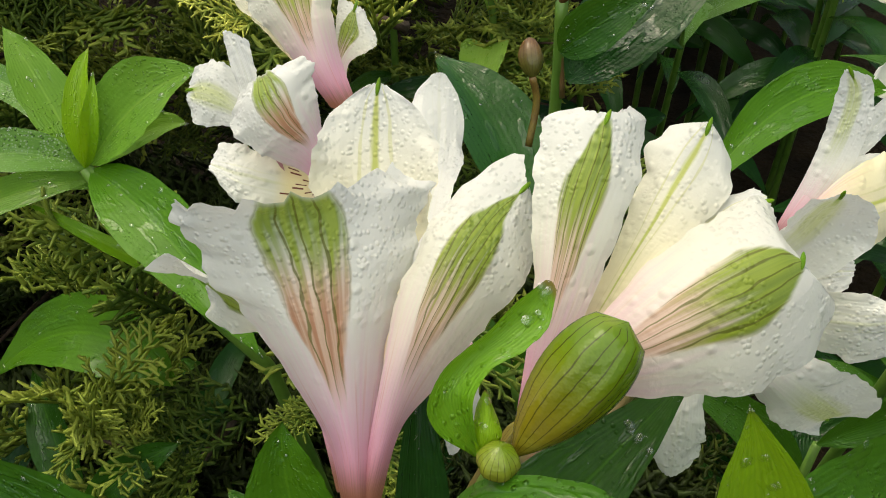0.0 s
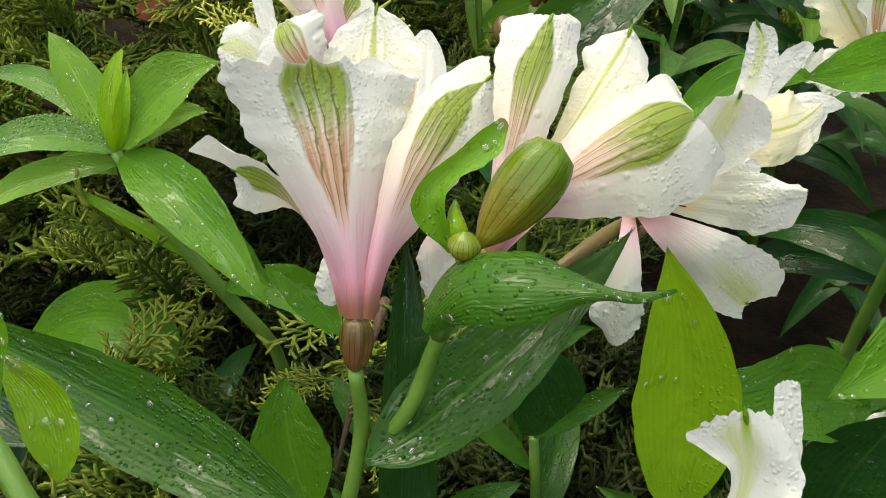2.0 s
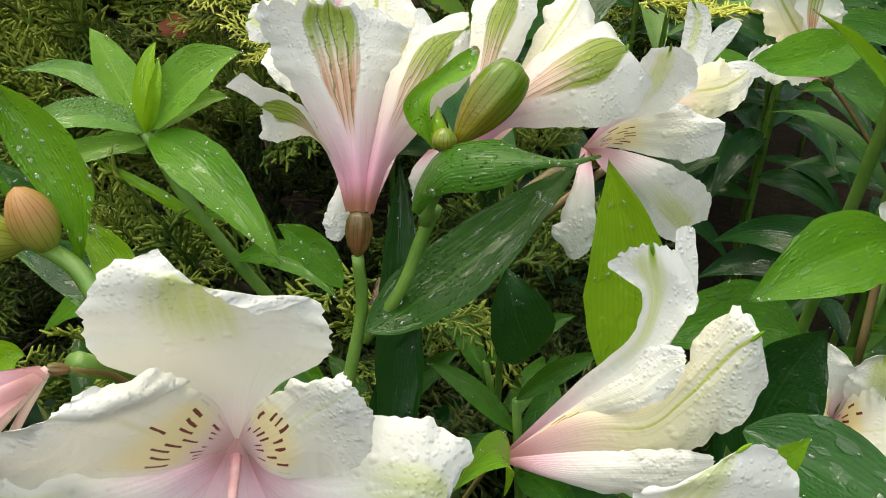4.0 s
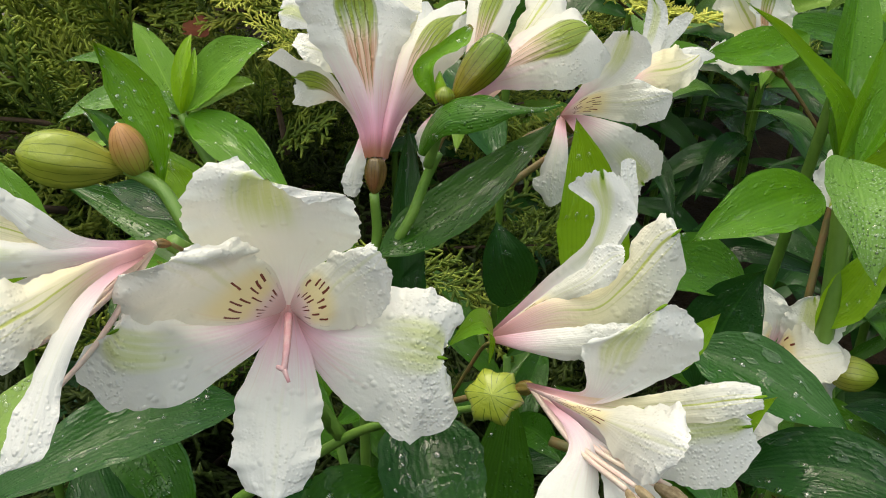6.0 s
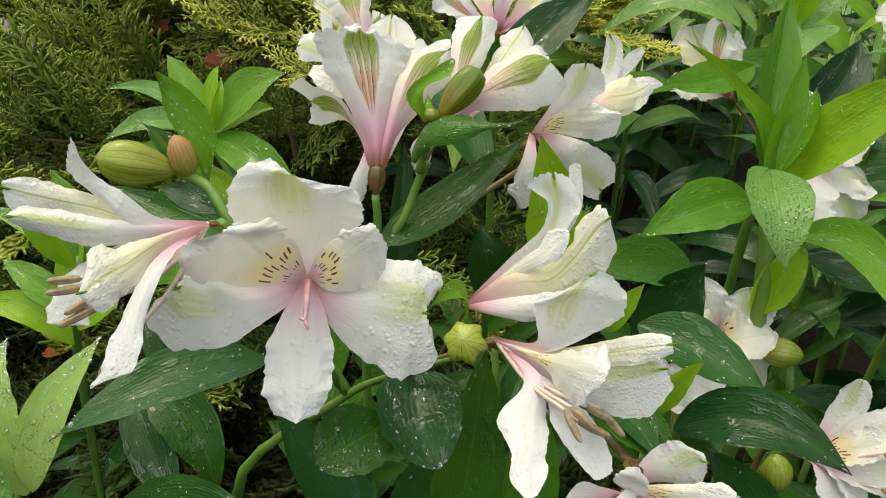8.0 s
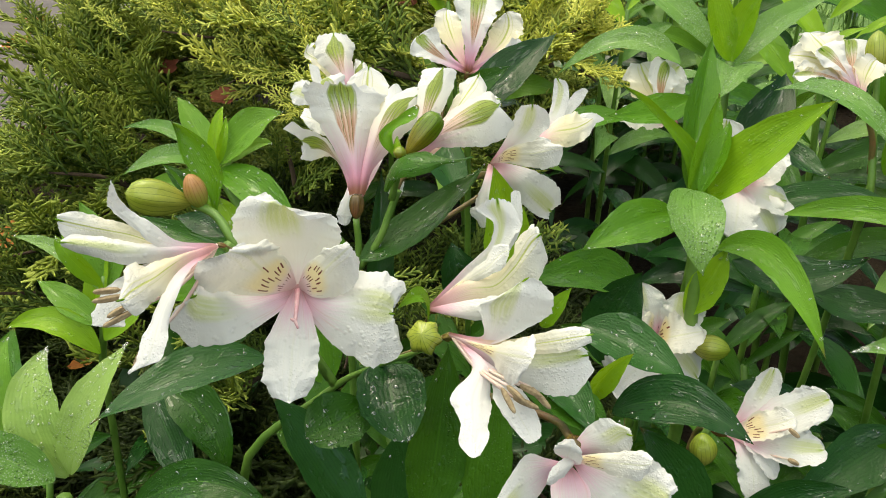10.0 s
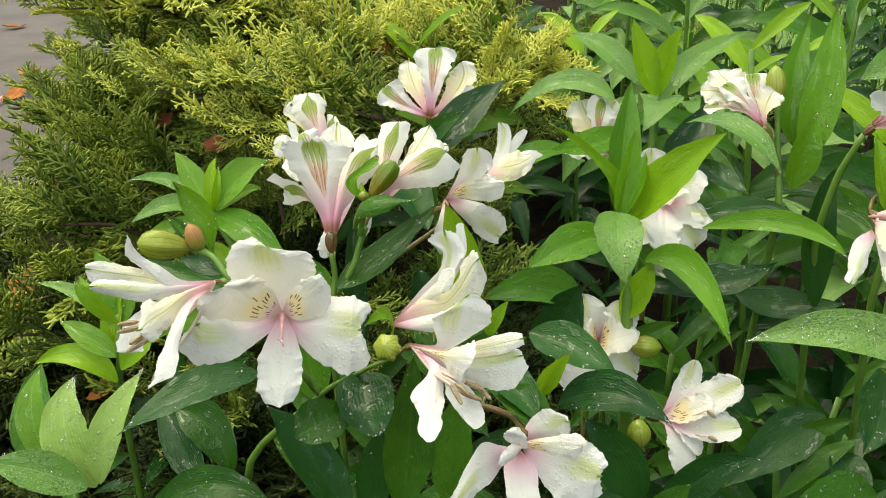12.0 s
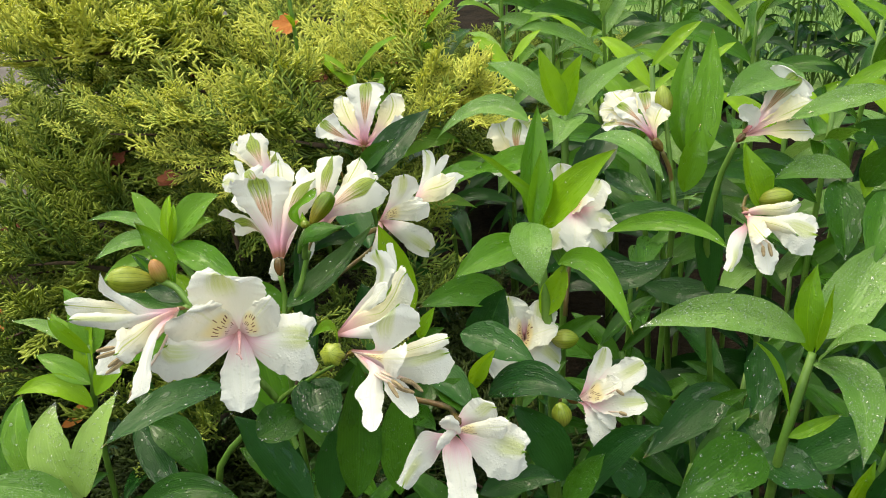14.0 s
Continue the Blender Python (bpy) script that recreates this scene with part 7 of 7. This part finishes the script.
rng = random.Random(11)
spots = [(0.02, 0.12), (0.06, 0.05), (0.00, 0.09), (0.14, 0.06), (0.20, 0.10), (0.25, 0.06), (0.28, 0.13), (0.10, 0.00), (0.17, 0.00), (0.05, 0.15),
         (-0.03, 0.08), (-0.08, 0.06), (0.23, 0.01), (0.30, 0.02), (0.02, 0.02), (-0.06, 0.13), (0.08, -0.03), (-0.02, -0.01), (-0.12, 0.01), (-0.14, 0.16), (-0.02, 0.2), (0.06, 0.22), (0.12, 0.16), (-0.08, 0.24), (-0.2, 0.1),
         (0.13, 0.11), (0.17, 0.13), (0.21, 0.16), (0.24, 0.19), (0.29, 0.18), (0.16, 0.19), (0.20, 0.06), (0.33, 0.12), (0.09, 0.10), (0.23, 0.12), (0.27, 0.09), (0.19, 0.22), (0.36, 0.18)]
# Low shoots: the deep shade under the canopy is painted into their leaves.
for i, (x, y) in enumerate(spots):
    shoot(x, y, rng.uniform(0.20, 0.26) - (0.05 if y < 0.03 else 0), 9, 0.085, 100 + i, (LEAF_MID, LEAF_MID if i % 3 == 0 else LEAF_DARK, LEAF_DARK), "low alstroemeria shoot, wet leaves coloured dark for shade")
for i in range(92):
    x, y = rng.uniform(0.02, 1.2), 0.26 + 1.1 * rng.random()
    if x < -0.06 + 0.22 * y:
        continue
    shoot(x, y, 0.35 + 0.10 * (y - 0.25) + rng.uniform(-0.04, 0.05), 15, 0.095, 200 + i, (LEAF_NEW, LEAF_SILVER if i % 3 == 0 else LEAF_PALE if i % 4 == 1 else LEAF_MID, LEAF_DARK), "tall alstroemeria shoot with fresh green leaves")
for i, (x, y, z) in enumerate(((0.30, 0.20, 0.37), (0.36, 0.14, 0.36), (0.34, 0.26, 0.40), (0.40, 0.05, 0.33), (0.42, 0.2, 0.38), (0.24, 0.24, 0.39), (0.33, 0.08, 0.31))):
    shoot(x, y, z, 15, 0.095, 300 + i, (LEAF_NEW, LEAF_MID, LEAF_DARK), "tall alstroemeria shoot with fresh green leaves")
shoot(-0.03, 0.47, 0.47, 9, 0.055, 401, (LEAF_NEW, LEAF_NEW, LEAF_MID), "thin alstroemeria shoot growing up through the juniper")


# ---- juniper ----
def spray_template(seed, fat, lean):
    """A flat feathery spray 1 long, pointing along x, as tapered three-sided twigs."""
    r = random.Random(seed)
    segs = [((0, 0, 0), (1, 0, 0.03), fat, 0.2, 1.0)]
    n = 13
    for k in range(n):
        s = 0.06 + 0.90 * k / n
        sg = 1 if k % 2 else -1
        ln = 0.36 * (1 - s) ** 0.7 + 0.07
        a = radians(r.uniform(28, 48))
        e = (s + math.cos(a) * ln, sg * math.sin(a) * ln, r.uniform(-0.05, 0.09))
        o = (s, 0, 0.03 * s)
        segs.append((o, e, fat, 0.25 + 0.3 * s, 0.7 + 0.3 * s))
        m = max(2, int(ln / 0.055))
        for j in range(1, m + 1):
            f = j / (m + 0.6)
            q = tuple(o[i] + (e[i] - o[i]) * f for i in range(3))
            a2 = a * sg + radians(r.uniform(26, 50)) * (1 if j % 2 else -1)
            l2 = (0.085 + 0.06 * r.random()) * (1.1 - 0.5 * f)
            segs.append((q, (q[0] + math.cos(a2) * l2, q[1] + math.sin(a2) * l2, q[2] + r.uniform(-0.035, 0.06)), fat, 0.4 + 0.4 * s * f, 1.0))
    V, Fc, T = [], [], []
    for o, e, rad, v0, v1 in segs:
        o, e = Vector(o), Vector(e)
        d = (e - o).normalized()
        a = d.orthogonal().normalized()
        c = d.cross(a)
        k = len(V)
        for p, w, vv in ((o, rad, v0), (e, rad * 0.55, v1))[:1 if lean else 2]:
            for j in range(3):
                q = j * math.tau / 3
                V.append(p + (a * math.cos(q) + c * math.sin(q)) * w)
                T.append((0.5, vv))
        if lean:
            V.append(e)
            T.append((0.5, v1))
            Fc += [(k, k + 1, k + 3), (k + 1, k + 2, k + 3), (k + 2, k, k + 3)]
        else:
            for j in range(3):
                g = (j + 1) % 3
                Fc += [(k + j, k + g, k + 3 + g), (k + j, k + 3 + g, k + 3 + j)]
    return np.array([tuple(x) for x in V]), np.array(Fc), np.array(T)


SPRAYS = [spray_template(40 + i, 0.0185 if i < 5 else 0.0215, i > 4) for i in range(10)]


def juniper(name, label, foot, plumes, density, seed, mat=JUNIPER, scale=1.0, lean=False):
    """A spreading juniper: each plume is a bough with many sprays along it."""
    r = random.Random(seed)
    bush = thing(name, foot, label, "shrub", "juniper bushes")
    VV, FF, TT, base = [], [], [], 0
    for b, e, width in plumes:
        b, e = Vector(b), Vector(e)
        d = e - b
        tone = r.uniform(0.68, 1.25)
        tube("bough", [b, b.lerp(e, 0.5) + Vector((0, 0, 0.004)), e], [0.0022, 0.0015, 0.0006], BARK, bush, 5, 3)
        n = int(density * d.length / 0.1)
        side = d.cross(Vector((0, 0, 1))).normalized()
        for k in range(n):
            s = (k + r.random()) / n
            q = b + d * s + Vector((r.gauss(0, 0.10) * width, r.gauss(0, 0.10) * width, 0.012 * math.sin(math.pi * s) + r.gauss(0, 0.06) * width))
            sg = r.choice((-1, 1))
            way = d.normalized() * r.uniform(0.25, 1.0) + side * sg * r.uniform(0.1, 1.1) * (1.15 - 0.6 * s) + Vector((0, 0, r.uniform(-0.15, 0.95)))
            way.normalize()
            size = width * scale * r.uniform(0.6, 1.15) * (1.05 - 0.35 * s)
            up = Vector((r.uniform(-0.7, 0.7), r.uniform(-0.9, 0.3), 1)).normalized()
            yy = up.cross(way).normalized()
            zz = way.cross(yy)
            M = np.array([way, yy, zz])
            v, f, t = SPRAYS[r.randrange(5) + (5 if lean else 0)]
            w = v.copy()
            w[:, 2] += -0.10 * w[:, 0] ** 2 + 0.25 * np.abs(w[:, 1]) * r.uniform(-0.3, 0.6)
            VV.append((w * size) @ M + np.array(q))
            FF.append(f + base)
            tt = t.copy()
            # Sprays near the bough's foot darker, shade between the clumps put into colour.
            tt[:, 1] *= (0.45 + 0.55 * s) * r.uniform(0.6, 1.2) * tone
            TT.append(tt)
            base += len(v)
    ob = mesh_part("foliage", np.concatenate(VV), np.concatenate(FF).tolist(), mat, bush, np.concatenate(TT))
    tagged(ob, "feathery golden-green scale foliage", kind="stuff")


GOLD = [((0.0031, 0.3283, 0.3321), (-0.1472, 0.2874, 0.3717), 0.085),
    ((0.0015, 0.3712, 0.3294), (-0.1044, 0.3265, 0.3653), 0.08),
    ((-0.0884, 0.5293, 0.3768), (-0.2094, 0.3237, 0.4204), 0.1),
    ((-0.0832, 0.5085, 0.3320), (-0.1765, 0.5689, 0.4060), 0.1),
    ((-0.0169, 0.4589, 0.3268), (-0.0901, 0.4443, 0.3834), 0.09),
    ((-0.0682, 0.4170, 0.3262), (-0.0182, 0.3920, 0.3728), 0.07),
    ((-0.1414, 0.6503, 0.3471), (-0.1691, 0.7023, 0.4094), 0.1),
    ((0.0550, 0.3820, 0.3104), (0.1103, 0.3790, 0.3574), 0.08),
    ((0.0993, 0.4467, 0.3120), (0.0544, 0.5305, 0.3939), 0.1),
    ((0.0048, 0.5136, 0.3042), (0.0260, 0.6052, 0.3856), 0.1),
    ((-0.0302, 0.3053, 0.3266), (-0.1046, 0.2831, 0.3428), 0.08),
    ((-0.0131, 0.2797, 0.3206), (-0.0553, 0.2550, 0.3346), 0.07),
    ((-0.1358, 0.4800, 0.3605), (-0.2064, 0.4237, 0.4226), 0.1),
    ((-0.1743, 0.6151, 0.3870), (-0.2404, 0.5814, 0.4267), 0.1),
    ((-0.0829, 0.7094, 0.3618), (-0.1245, 0.7874, 0.4073), 0.11),
    ((-0.0377, 0.5909, 0.3482), (-0.0602, 0.6694, 0.3969), 0.1),
    ((0.0549, 0.5804, 0.3348), (0.0823, 0.5929, 0.3646), 0.1),
    ((0.0389, 0.4639, 0.3193), (0.0025, 0.4481, 0.3531), 0.09),
    ((-0.0875, 0.4517, 0.3518), (-0.1307, 0.3960, 0.3701), 0.09),
    ((-0.1776, 0.5001, 0.3761), (-0.2245, 0.4253, 0.4242), 0.1),
    ((-0.1327, 0.5809, 0.3886), (-0.2110, 0.6331, 0.4225), 0.1),
    ((-0.0389, 0.8078, 0.3407), (0.0075, 0.8741, 0.3697), 0.11),
    ((0.0798, 0.4351, 0.3327), (0.1197, 0.3628, 0.3232), 0.08),
    ((-0.0351, 0.4016, 0.3440), (-0.0691, 0.3349, 0.3392), 0.08),
    ((-0.2965, 0.7335, 0.3924), (-0.3659, 0.7478, 0.4165), 0.11),
    ((-0.2661, 0.8397, 0.3870), (-0.3339, 0.8609, 0.4261), 0.11),
    ((-0.2324, 0.7374, 0.3356), (-0.3261, 0.6398, 0.3534), 0.1),
    ((-0.2554, 0.7885, 0.3486), (-0.3650, 0.7270, 0.3714), 0.11),
    ((-0.1929, 0.6469, 0.3345), (-0.2524, 0.5650, 0.3420), 0.1)]
DARK = [((-0.1751, 0.4279, 0.2912), (-0.2587, 0.3650, 0.3376), 0.09),
    ((-0.1540, 0.3374, 0.2880), (-0.2258, 0.3144, 0.3266), 0.09),
    ((-0.1558, 0.2935, 0.2882), (-0.2264, 0.2646, 0.3142), 0.09),
    ((-0.1633, 0.2674, 0.2787), (-0.1947, 0.2176, 0.3110), 0.08),
    ((-0.1793, 0.2449, 0.2521), (-0.2043, 0.1815, 0.2794), 0.08),
    ((-0.2420, 0.5864, 0.3177), (-0.2761, 0.5543, 0.3641), 0.09),
    ((-0.1753, 0.2127, 0.2303), (-0.2169, 0.1739, 0.2615), 0.08),
    ((-0.0746, 0.2136, 0.2424), (-0.1032, 0.1786, 0.2832), 0.07),
    ((-0.0799, 0.1948, 0.2011), (-0.0903, 0.1184, 0.2254), 0.07),
    ((-0.0165, 0.1886, 0.2659), (-0.0285, 0.1267, 0.2498), 0.06),
    ((-0.2088, 0.3182, 0.2887), (-0.2441, 0.3886, 0.3425), 0.09),
    ((-0.1568, 0.4603, 0.3156), (-0.1985, 0.3980, 0.3196), 0.09),
    ((-0.1643, 0.3587, 0.2854), (-0.1848, 0.2777, 0.2989), 0.08),
    ((-0.1457, 0.1942, 0.1930), (-0.0919, 0.1433, 0.2556), 0.07),
    ((-0.0749, 0.2812, 0.2698), (-0.0791, 0.2770, 0.3080), 0.07)]
fill = random.Random(8)
ROUND = []
for k in range(225):
    x, y = fill.uniform(-0.85, 0.40), 0.30 + 1.25 * fill.random() ** 1.2
    if abs(x + 0.525 * (y - 0.73) + 0.48) < 0.14 and y > 0.45:
        continue
    if x > 0.03 and y < 0.62:
        continue
    h = 0.34 * min(1, 0.55 + (y - 0.1) * 1.6) * (1 - 0.25 * abs(y - 0.5)) * fill.uniform(0.42, 0.83)
    a = fill.uniform(-2.6, -0.5)
    ROUND.append(((x - 0.09 * math.cos(a), y - 0.09 * math.sin(a), h - 0.08), (x + 0.09 * math.cos(a), y + 0.09 * math.sin(a), h + 0.01), 0.095))
LOW = []
for k in range(100):
    x, y = fill.uniform(-0.40, 0.10), fill.uniform(0.10, 0.50)
    a = fill.uniform(-2.6, -0.5)
    h = fill.uniform(0.06, 0.18)
    LOW.append(((x - 0.07 * math.cos(a), y - 0.07 * math.sin(a), h - 0.05), (x + 0.07 * math.cos(a), y + 0.07 * math.sin(a), h + 0.02), 0.085))
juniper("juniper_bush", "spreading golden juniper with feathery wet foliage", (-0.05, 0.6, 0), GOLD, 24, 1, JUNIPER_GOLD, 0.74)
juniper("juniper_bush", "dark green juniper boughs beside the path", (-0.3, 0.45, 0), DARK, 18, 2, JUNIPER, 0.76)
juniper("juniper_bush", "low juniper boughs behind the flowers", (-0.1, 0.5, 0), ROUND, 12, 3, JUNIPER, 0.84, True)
juniper("juniper_bush", "inner juniper twigs under the flowers, coloured dark for shade", (0.0, 0.3, 0), LOW, 9, 4, JUNIPER_SHADE, 1.0, True)


# ---- paving, lawn and litter ----
sheet("pavement", -6.0, -0.62, 0.75, 6.0, 0.03, PAVING, 60, 60, 0.004, 3, "pale grey concrete path beside the bed", "path")
sheet("lawn", 0.55, 8.0, 1.35, 9.0, 0.03, LAWN, 70, 70, 0.012, 5, "short green lawn beyond the bed", "lawn")


def grass():
    r = random.Random(5)
    V, Fc = [], []
    for _ in range(9000):
        x, y = r.uniform(0.56, 2.6), 1.35 + 2.2 * r.random() ** 1.5
        h, a = r.uniform(0.02, 0.05), r.uniform(0, 6.28)
        k = len(V)
        dx, dy = 0.0016 * math.cos(a), 0.0016 * math.sin(a)
        lx, ly = r.uniform(-0.02, 0.02), r.uniform(-0.02, 0.02)
        V += [(x - dx, y - dy, 0.03), (x + dx, y + dy, 0.03), (x + dx * 0.7 + lx * 0.4, y + dy * 0.7 + ly * 0.4, 0.03 + h * 0.6), (x + lx, y + ly, 0.03 + h)]
        Fc += [(k, k + 1, k + 2), (k, k + 2, k + 3)]
    tagged(mesh_part("grass", V, Fc, LAWN, None, None, False), "short green grass blades of the lawn", "grass", kind="stuff")


grass()


def fallen(at, size, turn, tilt, mat, label):
    """A curled dry leaf with a lobed edge."""
    r = random.Random(int(turn * 10))
    M = Matrix.Translation(at) @ pose(0, 0, 0, tilt, r.uniform(-20, 20), turn)
    V, Fc = [tuple(M @ Vector((0, 0, 0)))], []
    n = 30
    for ring in (0.5, 1.0):
        for j in range(n):
            q = j * math.tau / n
            rad = size / 2 * ring * (0.72 + 0.28 * abs(math.cos(2.5 * q)) + 0.05 * math.sin(11 * q))
            V.append(tuple(M @ Vector((rad * math.cos(q) * 1.2, rad * math.sin(q) * 0.85, 0.22 * rad * rad / size * (2 + math.sin(3 * q + turn))))))
    for j in range(n):
        e = (j + 1) % n
        Fc += [(0, 1 + j, 1 + e), (1 + j, 1 + n + j, 1 + n + e, 1 + e)]
    tagged(mesh_part("fallen_leaf", V, Fc, mat), label, "leaf", "fallen leaves")


fallen((-0.0410, 0.4937, 0.4000), 0.0288, 295, 18, FALLEN, "bright orange fallen leaf caught in the juniper")
fallen((0.0837, 0.5188, 0.3953), 0.032, 175, 18, FALLEN, "bright orange fallen leaf caught in the juniper")
fallen((-0.1225, 0.4810, 0.3641), 0.0272, 325, 18, FALLEN_RED, "dark red fallen leaf in the juniper")
fallen((-0.0927, 0.4511, 0.3500), 0.032, 350, 18, FALLEN_RED, "dark red fallen leaf in the juniper")
fallen((0.0439, 0.5021, 0.3550), 0.028, 80, 18, FALLEN, "dull orange fallen leaf caught in the juniper")
fallen((-0.1820, 0.3784, 0.3266), 0.0272, 320, 18, FALLEN_RED, "dark red fallen leaf in the juniper")
fallen((-0.1329, 0.3485, 0.3145), 0.024, 300, 18, FALLEN_RED, "dark red fallen leaf in the juniper")
fallen((-0.2487, 0.3234, 0.2961), 0.032, 175, 18, FALLEN_RED, "dark red fallen leaf in the juniper")
fallen((-0.2311, 0.2208, 0.2663), 0.0288, 290, 18, FALLEN, "orange fallen leaf on the juniper")
fallen((-0.1737, 0.1750, 0.2204), 0.024, 260, 18, FALLEN, "orange fallen leaf on the juniper")
fallen((-0.0167, 0.4518, 0.3593), 0.024, 320, 18, FALLEN_RED, "dark red fallen leaf in the juniper")
fallen((-0.2991, 0.5524, 0.3098), 0.032, 235, 18, FALLEN, "orange fallen leaf on the juniper")
fallen((-0.9959, 1.7282, 0.0360), 0.07, 47, 4, FALLEN, "dry orange fallen leaf on the path")
fallen((-1.0757, 1.9894, 0.0360), 0.06, 330, 4, FALLEN, "dry orange fallen leaf on the path")
fallen((-1.4877, 2.7899, 0.0360), 0.07, 220, 4, FALLEN, "dry orange fallen leaf on the path")
fallen((-1.5432, 3.1620, 0.0360), 0.06, 120, 4, FALLEN, "dry orange fallen leaf on the path")
fallen((-1.8810, 3.7683, 0.0360), 0.08, 60, 4, FALLEN, "dry orange fallen leaf on the path")
fallen((-0.8712, 1.6762, 0.0360), 0.06, 305, 4, FALLEN, "dry orange fallen leaf on the path")
fallen((-1.0200, 1.6600, 0.0400), 0.05, 40, 4, PINK, "pale pink fallen blossom on the path")
